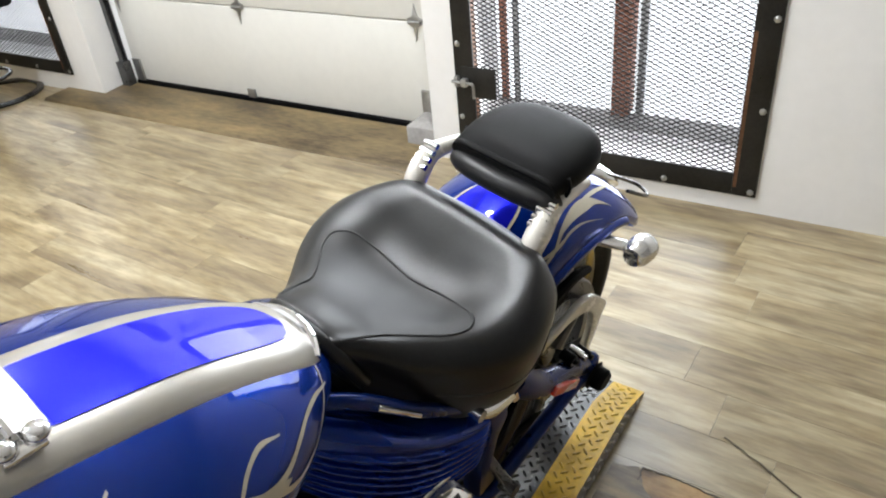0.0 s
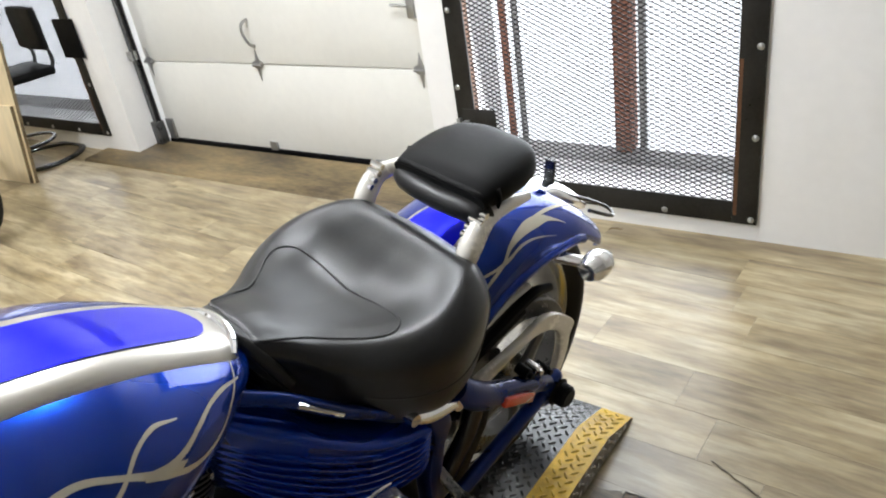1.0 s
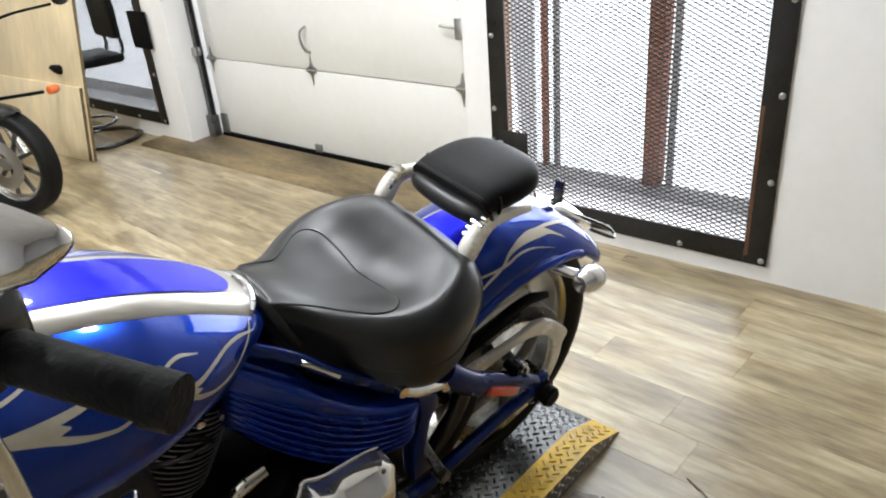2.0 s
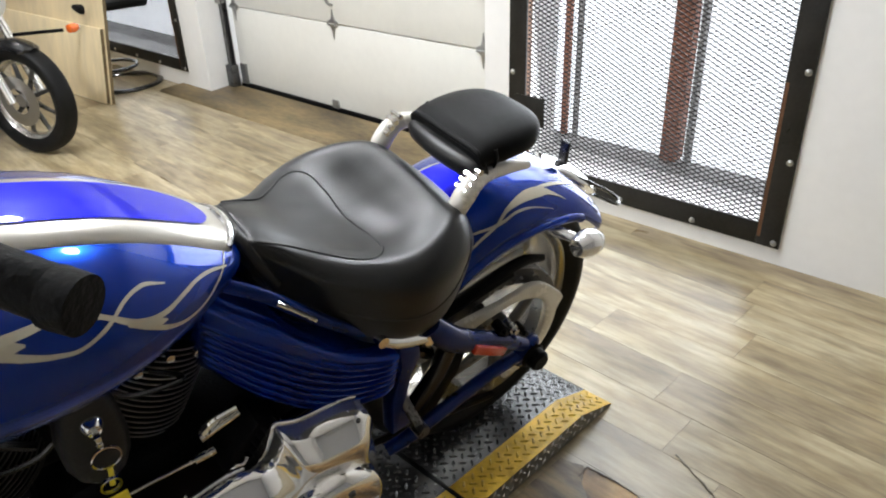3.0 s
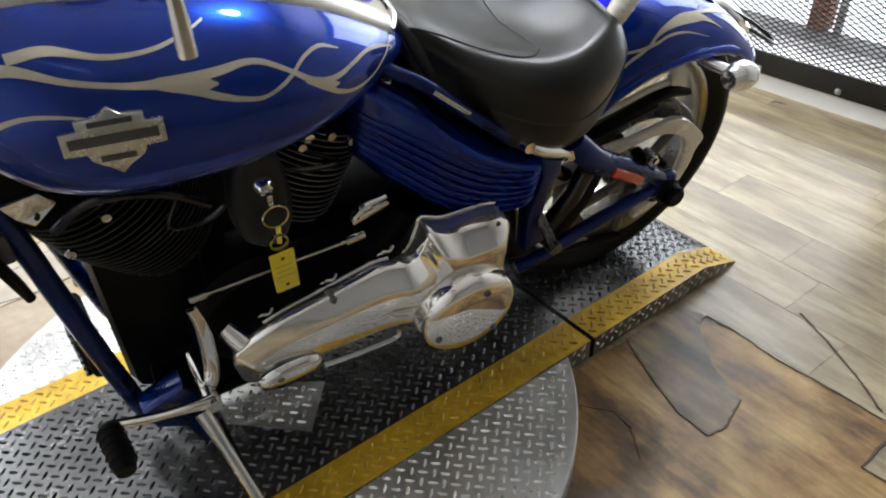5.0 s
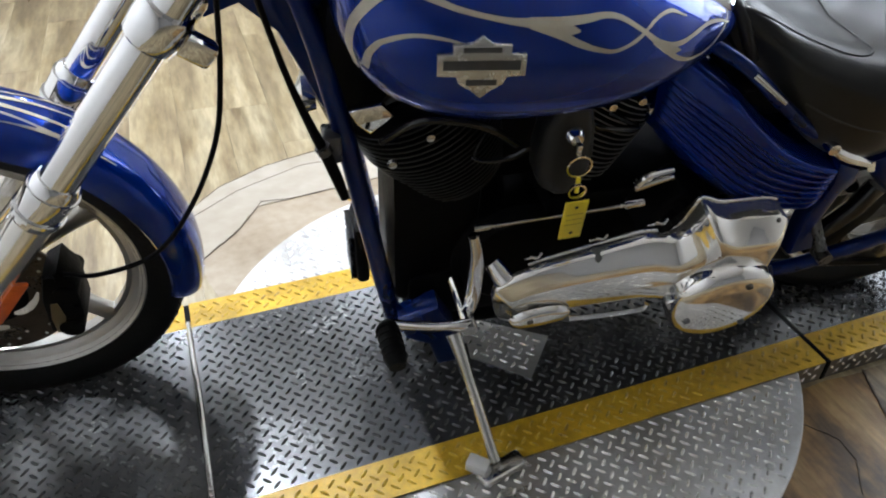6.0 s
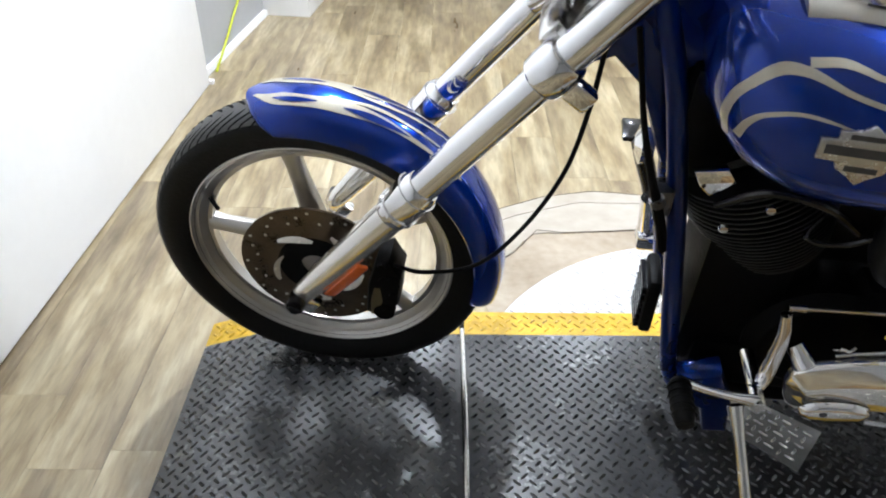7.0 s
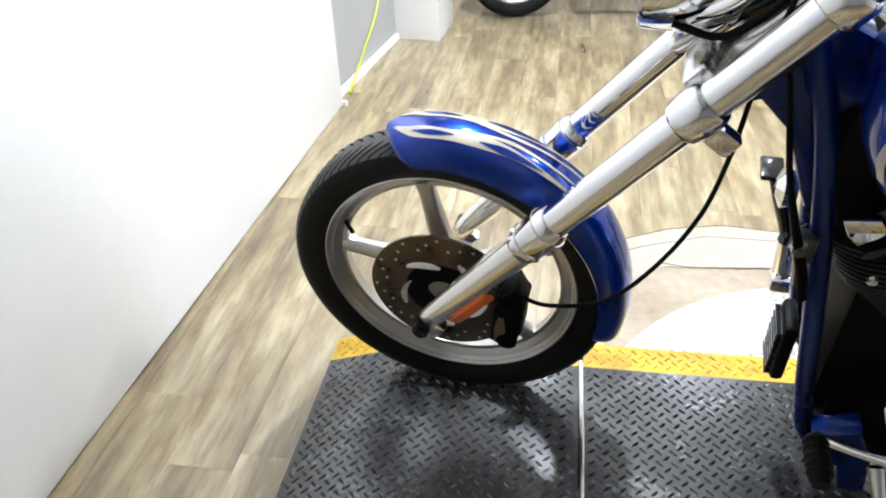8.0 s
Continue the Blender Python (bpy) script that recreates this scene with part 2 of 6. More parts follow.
PLANK = plank_material("wood_look_plank", 0.10)
PLANK_FAR = plank_material("wood_look_plank_far", 0.10, True)
SEAM = mat("dark_seam", (0.09, 0.07, 0.05), 0.8, vary=0.2)
STONE_VINYL = plank_material("worn_subfloor", 0.0, False, (0.120, 0.076, 0.036), (0.310, 0.178, 0.066), (0.47, 0.325, 0.130), 0.55, (0.30, 0.48), (7, 4.2), 0.4)
TORN_VINYL = plank_material("torn_grey_vinyl", 0.0, False, (0.085, 0.066, 0.046), (0.185, 0.140, 0.088), (0.33, 0.245, 0.130), 0.6, (0.30, 0.48), (12, 4.5), 0.4)
TAN_VINYL = mat("tan_subfloor", (0.31, 0.235, 0.15), 0.45, 0, 0, 0.2, 4, 0.15, 40, second=(0.40, 0.335, 0.25))
LUG_BLACK = mat("worn_black_lug", (0.012, 0.012, 0.0125), 0.20, 0.0, 0, 0.35, 12, rough_vary=0.08, spec=0.9)
LUG_BARE = mat("polished_lug", (0.80, 0.79, 0.76), 0.24, 0.85, 0, 0.15, 9, rough_vary=0.08)
LUG_YELLOW = mat("rubbed_yellow_lug", (0.40, 0.25, 0.02), 0.34, 0.15, 0, 0.45, 30, rough_vary=0.12, second=(0.72, 0.47, 0.03))
PALE_VINYL = mat("pale_worn_vinyl", (0.40, 0.345, 0.265), 0.42, 0, 0, 0.15, 2.2, 0.08, 40, second=(0.46, 0.42, 0.355))
DIAMOND_BLACK = mat("black_painted_chequer_plate", (0.042, 0.0425, 0.044), 0.25, 0.0, 0, 0.3, 9, 0.03, 120, rough_vary=0.05, spec=0.9)
DIAMOND_YELLOW = mat("yellow_painted_chequer_plate", (0.56, 0.345, 0.015), 0.42, 0.05, 0, 0.34, 9, 0.2, 100, rough_vary=0.12)
DIAMOND_BARE = mat("bare_aluminium_chequer_plate", (0.52, 0.51, 0.485), 0.36, 0.8, 0, 0.2, 5, 0.2, 120, rough_vary=0.12, second=(0.68, 0.68, 0.68))
SKIRT_METAL = mat("dirty_chequer_side", (0.20, 0.185, 0.16), 0.42, 0.7, 0, 0.3, 9, 0.2, 100, rough_vary=0.1)


# ---- shape helpers ----
def part(name, bm, material, parent=None, label="", smooth=35, m=None):
    """Links a bmesh as one mesh object under a thing or a part."""
    data = bpy.data.meshes.new(name)
    bm.normal_update()
    bm.to_mesh(data)
    bm.free()
    data.materials.append(material)
    if smooth:
        for p in data.polygons:
            p.use_smooth = True
        data.set_sharp_from_angle(angle=radians(smooth))
    ob = new(name, data)
    ob.parent = parent
    if m is not None:
        ob.matrix_basis = m
    if label:
        ob["label"] = label
    return ob


def thing(name, label, category, m=None, group="", kind=""):
    ob = new(name)
    ob.empty_display_size = 0.1
    if m is not None:
        ob.matrix_basis = m
    return tagged(ob, label, category, group, kind)


def join(*bms):
    out = bms[0]
    for b in bms[1:]:
        tmp = bpy.data.meshes.new("tmp")
        b.to_mesh(tmp)
        out.from_mesh(tmp)
        bpy.data.meshes.remove(tmp)
        b.free()
    return out


def loft(rings, closed=True, caps=True):
    bm = bmesh.new()
    rows = [[bm.verts.new(p) for p in ring] for ring in rings]
    n = len(rows[0])
    for a, b in zip(rows, rows[1:]):
        for i in range(n if closed else n - 1):
            j = (i + 1) % n
            bm.faces.new((a[i], a[j], b[j], b[i]))
    if caps and closed:
        bm.faces.new(rows[0][::-1])
        bm.faces.new(rows[-1])
    bmesh.ops.recalc_face_normals(bm, faces=bm.faces)
    return bm


def straight(points, steps=6):
    """The corners of a line with even steps between them."""
    pts = [np.array(p, float) for p in points]
    return [a + (b - a) * k / steps for a, b in zip(pts, pts[1:]) for k in range(steps)] + [pts[-1]]


def spline(points, steps=8):
    """Catmull-Rom through points of any length."""
    pts = [np.array(p, float) for p in points]
    pts = [2 * pts[0] - pts[1], *pts, 2 * pts[-1] - pts[-2]]
    out = []
    for a, b, c, d in zip(pts, pts[1:], pts[2:], pts[3:]):
        for k in range(steps):
            t = k / steps
            out.append(0.5 * (2 * b + (c - a) * t + (2 * a - 5 * b + 4 * c - d) * t * t + (3 * b - a - 3 * c + d) * t**3))
    out.append(pts[-2])
    return out


def tube(points, radius, n=12, steps=0, caps=True, flat=1.0):
    """A round bar along points; radius: one number or one for each point."""
    radii = radius if isinstance(radius, (list, tuple)) else [radius] * len(points)
    rows = [(*p, r) for p, r in zip(points, radii)]
    if steps:
        rows = spline(rows, steps)
    pts = [Vector(r[:3]) for r in rows]
    rings, side = [], None
    for i, p in enumerate(pts):
        d = (pts[min(i + 1, len(pts) - 1)] - pts[max(i - 1, 0)]).normalized()
        if side is None:
            side = d.orthogonal().normalized()
        side = (side - d * side.dot(d)).normalized()
        up = d.cross(side)
        r = max(float(rows[i][3]), 1e-4)
        rings.append([p + side * (r * math.cos(2 * math.pi * k / n)) + up * (r * flat * math.sin(2 * math.pi * k / n)) for k in range(n)])
    return loft(rings, True, caps)


def lathe(profile, n=48, axis="y", centre=(0, 0, 0), closed=False):
    """Turns (radius, height) pairs about an axis."""
    c = Vector(centre)
    rings = []
    for k in range(n):
        a = 2 * math.pi * k / n
        ring = []
        for r, h in profile:
            u, v = r * math.cos(a), r * math.sin(a)
            ring.append(c + (Vector((u, h, v)) if axis == "y" else Vector((u, v, h)) if axis == "z" else Vector((h, u, v))))
        rings.append(ring)
    bm = bmesh.new()
    rows = [[bm.verts.new(p) for p in ring] for ring in rings]
    m = len(profile)
    for i in range(n):
        a, b = rows[i], rows[(i + 1) % n]
        for j in range(m if closed else m - 1):
            q = (j + 1) % m
            bm.faces.new((a[j], a[q], b[q], b[j]))
    bmesh.ops.remove_doubles(bm, verts=bm.verts, dist=1e-5)
    bmesh.ops.recalc_face_normals(bm, faces=bm.faces)
    return bm


def box(x0, x1, y0, y1, z0, z1, bevel=0.0, m=None):
    bm = bmesh.new()
    bmesh.ops.create_cube(bm, size=1)
    bmesh.ops.transform(bm, verts=bm.verts, matrix=Matrix.Translation(((x0 + x1) / 2, (y0 + y1) / 2, (z0 + z1) / 2)) @ Matrix.Diagonal((x1 - x0, y1 - y0, z1 - z0, 1)))
    if bevel:
        bmesh.ops.bevel(bm, geom=bm.edges[:], offset=bevel, segments=2, affect="EDGES", profile=0.5)
    if m is not None:
        bmesh.ops.transform(bm, verts=bm.verts, matrix=m)
    return bm


def prism(outline, lo, hi, axis="y", bevel=0.0):
    """An outline of two coordinates, drawn out along an axis from lo to hi."""
    def at(u, v, h):
        return {"y": (u, h, v), "x": (h, u, v), "z": (u, v, h)}[axis]
    bm = bmesh.new()
    a = [bm.verts.new(at(u, v, lo)) for u, v in outline]
    b = [bm.verts.new(at(u, v, hi)) for u, v in outline]
    caps = [bm.faces.new(a), bm.faces.new(b[::-1])]
    n = len(a)
    for i in range(n):
        j = (i + 1) % n
        bm.faces.new((a[j], a[i], b[i], b[j]))
    bmesh.ops.recalc_face_normals(bm, faces=bm.faces)
    if bevel:
        edges = list({e for f in caps for e in f.edges})
        bmesh.ops.bevel(bm, geom=edges, offset=bevel, segments=2, affect="EDGES", profile=0.5)
    return bm


def ball(centre, radius, scale=(1, 1, 1), n=20):
    bm = bmesh.new()
    bmesh.ops.create_uvsphere(bm, u_segments=n, v_segments=n // 2, radius=radius)
    bmesh.ops.transform(bm, verts=bm.verts, matrix=Matrix.Translation(centre) @ Matrix.Diagonal((*scale, 1)))
    return bm


def ring_section(hw, zb, zt, power=2.4, belly=0.45, n=36):
    """A soft tank-like cross section: widest at the belly's height."""
    out = []
    zc = zb + (zt - zb) * belly
    for k in range(n):
        a = 2 * math.pi * k / n
        c, s = math.cos(a), math.sin(a)
        y = hw * math.copysign(abs(c) ** (2 / power), c)
        z = math.copysign(abs(s) ** (2 / power), s)
        out.append((y, zc + z * ((zt - zc) if s > 0 else (zc - zb))))
    return out


def tree_of(bm):
    return BVHTree.FromBMesh(bm)


def ribbon(tree, points, way, lift=0.0009, steps=8, across=3):
    """A painted band on a surface: points (a, b, width) in the plane across the way (x, z for a side; x, y for a top), thrown onto the surface."""
    rows = spline(points, steps)
    way = Vector(way)
    bm = bmesh.new()
    grid = []
    for i, r in enumerate(rows):
        d = rows[min(i + 1, len(rows) - 1)] - rows[max(i - 1, 0)]
        nrm = np.array([-d[1], d[0]]) / max(1e-6, math.hypot(d[0], d[1]))
        line = []
        for k in range(across + 1):
            q = r[:2] + nrm * max(float(r[2]), 0.0008) * (k / across - 0.5)
            start = Vector((q[0], 0, q[1])) if abs(way.y) > 0.5 else Vector((q[0], q[1], 0.8))
            hit, nor, _, _ = tree.ray_cast(start - way * 1.0, way)
            if hit is None:
                line = None
                break
            if nor.dot(way) > 0:
                nor = -nor
            line.append(bm.verts.new(hit + nor * (lift(2 * k / across - 1) if callable(lift) else lift)))
        grid.append(line)
    for a, b in zip(grid, grid[1:]):
        if a and b:
            for k in range(across):
                bm.faces.new((a[k], a[k + 1], b[k + 1], b[k]))
    bmesh.ops.recalc_face_normals(bm, faces=bm.faces)
    return bm


# ---- the room ----
def room_part(name, bm, material, label="", category="", parent=None, kind="structure", smooth=30):
    ob = part(name, bm, material, parent, smooth=smooth)
    if parent is None:
        ob.matrix_basis = ROOM
        tagged(ob, label, category, kind=kind)
    return ob


WX0, WX1, WZ0, WZ1 = -0.443, 0.662, 0.062, 2.05       # window 1 frame, along the wall
DX0, DX1, DZ1, RECESS = 0.810, 2.851, 2.25, 0.2       # garage door
VX0, VX1 = 3.06, 4.6                                  # window 2
TOP = CEILING_Z


def wall_with_holes(name, v0, v1, holes, x0, x1, material, label):
    """Butted blocks of a wall across x, between its openings (v from, v to, z from, z to)."""
    bms, at = [], v0
    for a, b, z0, z1 in holes:
        if a > at:
            bms.append(box(x0, x1, at, a, 0, TOP))
        if z0 > 0:
            bms.append(box(x0, x1, a, b, 0, z0))
        bms.append(box(x0, x1, a, b, z1, TOP))
        at = b
    bms.append(box(x0, x1, at, v1, 0, TOP))
    return room_part(name, join(*bms), material, label, "wall", smooth=0)


FAR, NEAR = 7.5, -4.5
wall_window = wall_with_holes("wall_window", NEAR, FAR, [(WX0 + 0.05, WX1 - 0.05, WZ0 + 0.05, WZ1 - 0.05), (DX0 - 0.02, DX1, 0, DZ1), (VX0 + 0.05, VX1 - 0.05, 0.12, 2.05)],
                              WALL, WALL + 0.25, WALL_PAINT, "white painted wall with barred openings and a garage door")
floor = room_part("floor", box(-6.0, WALL + 0.25, NEAR - 0.02, FAR + 0.02, -0.2, -0.004), SEAM, "wood-look vinyl plank floor, worn and partly patched", "floor")
ceiling = room_part("ceiling", box(-6.0, WALL + 0.3, NEAR, FAR, TOP, TOP + 0.1), CEIL_DARK, "plain white ceiling", "ceiling")
# unseen wall that closes the room; its grey keeps the bike's reflections dim
room_part("wall_near", box(-6.0, WALL, NEAR - 0.2, NEAR, 0, TOP), WALL_GREY, "unseen near wall, grey set to dim reflections", "wall")
room_part("wall_far", box(-6.0, WALL, FAR, FAR + 0.2, 0, TOP), WALL_PAINT, "plain white far wall", "wall")
room_part("wall_back", box(-6.2, -6.0, NEAR, FAR, 0, TOP), WALL_PAINT, "plain white back wall", "wall")

# white partition in front of the front wheel, with its free end
PARTITION_M = pose(-1.677, 0, 0, 0, 0, -2.35)
part_wall = part("wall_partition", box(-0.14, 0, -4.3, 1.777, 0.004, TOP, 0.004), WALL_COLD, m=PARTITION_M)
tagged(part_wall, "smooth white painted partition wall with a free end", "wall", kind="structure")
end_trim = part("baseboard", box(-0.12, 0.012, 1.779, 1.799, 0.0, 0.016), WALL_COLD, m=PARTITION_M)
tagged(end_trim, "small white floor trim at the partition's foot", "trim", kind="structure")
SIDE_M = pose(-1.66, 1.808, 0, 0, 0, -6.9)
grey = part("wall_grey", box(-0.16, 0.0, 0.0, 0.86, 0.004, TOP), WALL_GREY, m=SIDE_M, smooth=0)
tagged(grey, "grey painted wall set back behind the partition", "wall", kind="structure")
skirt = part("baseboard_grey", box(0.002, 0.022, 0.0, 0.84, 0.002, 0.03), WALL_COLD, m=SIDE_M, smooth=0)
tagged(skirt, "low white skirting strip", "trim", kind="structure")
wall_end = part("wall_end", box(-0.02, 0.235, 0.845, 1.12, 0.0, TOP, 0.003), WALL_COLD, m=SIDE_M)
tagged(wall_end, "white wall end with a flat face", "wall", kind="structure")
cable = thing("cable", "thin yellow-green cable hanging down a grey wall", "cable", SIDE_M)
part("sheath", tube([(0.02, 0.72, 1.2), (0.016, 0.70, 0.6), (0.014, 0.596, 0.265), (0.014, 0.395, 0.115), (0.03, 0.163, 0.02), (0.04, 0.10, 0.007)], 0.005, 8, 8), CABLE_YELLOW, cable)

# garage door
door_x = WALL + RECESS
garage = thing("door_1", "closed white sectional garage door with steel hinges", "garage door", ROOM, kind="structure")
SECT = 0.452
z = 0.03
row = 0
while z < DZ1 - 0.05:
    top = min(z + (SECT if row else 0.448), DZ1)
    part("door_panel", box(door_x, door_x + 0.045, DX0 + 0.003, DX1 - 0.04, z + 0.0025, top - 0.0025, 0.006), DOOR_PAINT, garage)
    z, row = top, row + 1
part("bottom_seal", box(door_x - 0.012, door_x + 0.05, DX0 + 0.003, DX1 - 0.04, 0.004, 0.032, 0.006), BLACK, garage, "black rubber bottom seal")


def hinge(v, z):
    h = part("hinge", prism([(-0.036, -0.006), (-0.010, -0.022), (0, -0.080), (0.010, -0.022), (0.036, -0.006), (0.036, 0.012), (0.012, 0.022), (0, 0.074), (-0.012, 0.022), (-0.036, 0.012)], door_x - 0.006, door_x - 0.001, "x", 0.001), GALV, garage, "pointed galvanised steel hinge", smooth=30)
    h.matrix_basis = Matrix.Translation((0, v, z))
    pin = part("hinge_pin", tube([(door_x - 0.012, -0.03, 0), (door_x - 0.012, 0.03, 0)], 0.007, 10), GALV, h)
    return pin


for zz in (0.478, 0.93, 1.382, 1.834):
    for vv in (0.953, 1.925, 2.775):
        hinge(vv, zz)
part("bottom_bracket", box(door_x - 0.012, door_x - 0.001, 1.935, 1.985, 0.03, 0.075, 0.003), GALV, garage)
part("corner_bracket", box(door_x - 0.012, door_x - 0.001, 2.74, 2.80, 0.03, 0.15, 0.003), GALV, garage)
part("corner_bracket", box(door_x - 0.014, door_x - 0.001, 0.90, 0.955, 0.03, 0.19, 0.003), GALV, garage)
part("roller", tube([(door_x - 0.02, 0.885, 0.06), (door_x - 0.02, 0.945, 0.06)], 0.016, 12), GALV, garage)
part("pull_handle", tube([(door_x - 0.004, 1.925, 0.70), (door_x - 0.035, 1.935, 0.68), (door_x - 0.038, 1.938, 0.635), (door_x - 0.026, 1.925, 0.585), (door_x - 0.004, 1.915, 0.57)], 0.007, 8, 6), GALV, garage, "curved steel lift handle")
part("slide_bolt", join(box(door_x - 0.03, door_x - 0.002, 0.925, 0.962, 0.695, 0.785, 0.006), tube([(door_x - 0.02, 0.955, 0.745), (door_x - 0.02, 1.045, 0.75)], 0.007, 8)), GALV, garage, "steel slide bolt")
track = thing("door_track", "vertical steel track of the garage door", "track", ROOM, kind="structure")
part("rail", join(box(door_x - 0.072, door_x - 0.044, DX1 - 0.034, DX1 - 0.03, 0.14, 2.2), box(door_x - 0.075, door_x - 0.072, DX1 - 0.06, DX1 - 0.03, 0.14, 2.2), box(door_x - 0.044, door_x - 0.041, DX1 - 0.06, DX1 - 0.03, 0.14, 2.2)), DARK_ALLOY, track)
part("foot_bracket", box(door_x - 0.082, door_x - 0.03, DX1 - 0.065, DX1 - 0.004, 0.004, 0.15, 0.006), DARK_ALLOY, track)
for zz in (0.5, 1.0, 1.5):
    part("jamb_bracket", box(door_x - 0.080, door_x - 0.03, DX1 - 0.05, DX1 - 0.004, zz, zz + 0.05, 0.004), GALV, track)

# trodden plywood threshold before the door
ply_ramp = thing("threshold_board", "trodden dirty plywood threshold board before the garage door", "board", ROOM)
part("board", prism([(1.90, 0.0), (1.915, 0.012), (2.23, 0.022), (2.23, 0.0)], 0.80, 3.16, "y", 0.002), PLY_DIRTY, ply_ramp)


# barred windows: bolted steel frame, expanded metal, bay beyond
def barred_window(name, v0, v1, z0, z1, bar, label, near_latch):
    w = thing(name, label, "window", ROOM, kind="structure")
    x0, x1 = WALL - 0.012, WALL - 0.002
    f = part("window_frame", join(box(x0, x1, v0, v0 + bar, z0, z1, 0.0015), box(x0, x1, v1 - bar, v1, z0, z1, 0.0015),
                                  box(x0, x1, v0 + bar, v1 - bar, z0, z0 + bar, 0.0015), box(x0, x1, v0 + bar, v1 - bar, z1 - bar, z1, 0.0015)), STEEL_FRAME, w, "blackened bolted steel frame")
    zs = [z0 + 0.018 + k * 0.2845 for k in range(8)]
    spots = [(v0 + 0.018, q) for q in zs] + [(v1 - 0.018, q + 0.12) for q in zs[:-1]] + [(v0 + 0.018 + k * 0.283, z0 + 0.018) for k in range(1, 5) if v0 + k * 0.283 < v1 - 0.05]
    for v, q in spots:
        part("bolt", lathe([(0.0, -0.006), (0.006, -0.0055), (0.0105, -0.002), (0.011, 0.0)], 14, "x", (x0, v, q)), GALV, f)
    inner = part("inner_angle", join(box(WALL, WALL + 0.03, v0 + bar - 0.012, v0 + bar - 0.002, z0 + bar, z1 - bar), box(WALL, WALL + 0.03, v1 - bar + 0.002, v1 - bar + 0.012, z0 + bar, z1 - bar)), RUST, w, "rust-stained inner angle")
    # expanded metal: crossing strands with real thickness
    a0, a1, b0, b1 = v0 + bar - 0.015, v1 - bar + 0.015, z0 + bar - 0.015, z1 - bar + 0.015
    pw, ph, t = 0.034, 0.0165, 0.0020
    verts, faces = [], []
    slope = ph / pw
    for sgn in (1, -1):
        span = (b1 - b0) + (a1 - a0) * slope
        k = 0
        while k * ph < span:
            c = b0 - (a1 - a0) * slope + k * ph if sgn > 0 else b0 + k * ph
            k += 1
            # z = c + sgn * slope * (v - a0)
            va, vb = a0, a1
            za, zb = c, c + sgn * slope * (a1 - a0)
            pts = []
            for lim in (b0, b1):
                if (za - lim) * (zb - lim) < 0:
                    pts.append((a0 + (lim - c) / (sgn * slope), lim))
            ends = [(v, q) for v, q in ((va, za), (vb, zb)) if b0 <= q <= b1] + pts
            if len(ends) < 2:
                continue
            (p, q), (r, s) = sorted(ends)[0], sorted(ends)[-1]
            xo = WALL + 0.004 + (0.002 if sgn > 0 else 0.0)
            i = len(verts)
            for (v, zz) in ((p, q), (r, s)):
                verts.extend([(xo, v, zz - t), (xo + 0.003, v, zz - t), (xo + 0.003, v, zz + t), (xo, v, zz + t)])
            faces.extend([(i, i + 1, i + 5, i + 4), (i + 1, i + 2, i + 6, i + 5), (i + 2, i + 3, i + 7, i + 6), (i + 3, i, i + 4, i + 7)])
    data = bpy.data.meshes.new("expanded_mesh")
    data.from_pydata(verts, [], faces)
    data.materials.append(MESH_STEEL)
    net = new("expanded_mesh", data)
    net.parent = w
    tagged(net, "dark diamond expanded metal mesh", kind="stuff")
    if not near_latch:
        part("latch_plate", box(WALL - 0.02, WALL - 0.0125, v0 - 0.05, v0 + 0.14, 0.555, 0.765, 0.002), BLACK, w, "black steel latch box")
    part("rust_streak", box(x0 - 0.0015, x0 - 0.0002, v0 + bar - 0.014, v0 + bar - 0.003, z0 + 0.03, z0 + 0.55), RUST, f, "brown rust along the frame", smooth=0)
    if near_latch:
        plate = part("latch_plate", box(WALL - 0.016, WALL - 0.0125, v1 - 0.172, v1 - 0.03, 0.285, 0.402, 0.001), STEEL_FRAME, w, "dark steel latch plate")
        part("latch_handle", tube([(WALL - 0.03, v1 + 0.005, 0.345), (WALL - 0.035, v1 - 0.06, 0.345), (WALL - 0.035, v1 - 0.085, 0.34), (WALL - 0.035, v1 - 0.088, 0.29)], 0.006, 8, 5), GALV, plate, "bent steel latch rod")
        part("latch_keeper", join(box(WALL - 0.04, WALL - 0.017, v1 - 0.06, v1 - 0.035, 0.33, 0.36, 0.003), box(WALL - 0.03, WALL - 0.0125, v1 - 0.02, v1 - 0.004, 0.325, 0.365, 0.002)), GALV, plate)
    return w


win1 = barred_window("window_1", WX0, WX1, WZ0, WZ1, 0.078, "barred opening with bolted black steel frame and expanded metal mesh", True)
win2 = barred_window("window_2", VX0, VX1, 0.10, WZ1, 0.07, "second barred opening in a black steel frame", False)
bay = thing("window_bay", "concrete ledge and posts beyond the barred opening", "bay", ROOM, kind="structure")
part("ledge", box(WALL + 0.035, WALL + 0.46, -1.6, 0.95, -0.2, 0.095, 0.01), CONCRETE, bay, "grey concrete ledge")
part("post", box(WALL + 0.40, WALL + 0.48, 0.125, 0.195, 0.095, 3.0, 0.005), BRICK_RED, bay, "red-brown upright post")
part("mullion", box(WALL + 0.42, WALL + 0.45, 0.075, 0.10, 0.095, 3.0, 0.003), CONCRETE, bay)
part("mullion", box(WALL + 0.42, WALL + 0.45, 0.665, 0.69, 0.095, 3.0, 0.003), BRICK_RED, bay)
part("mullion", box(WALL + 0.42, WALL + 0.45, 0.61, 0.63, 0.095, 3.0, 0.003), CONCRETE, bay)
part("ledge", box(WALL + 0.035, WALL + 0.5, 2.95, 5.2, -0.2, 0.098, 0.01), CONCRETE, bay)
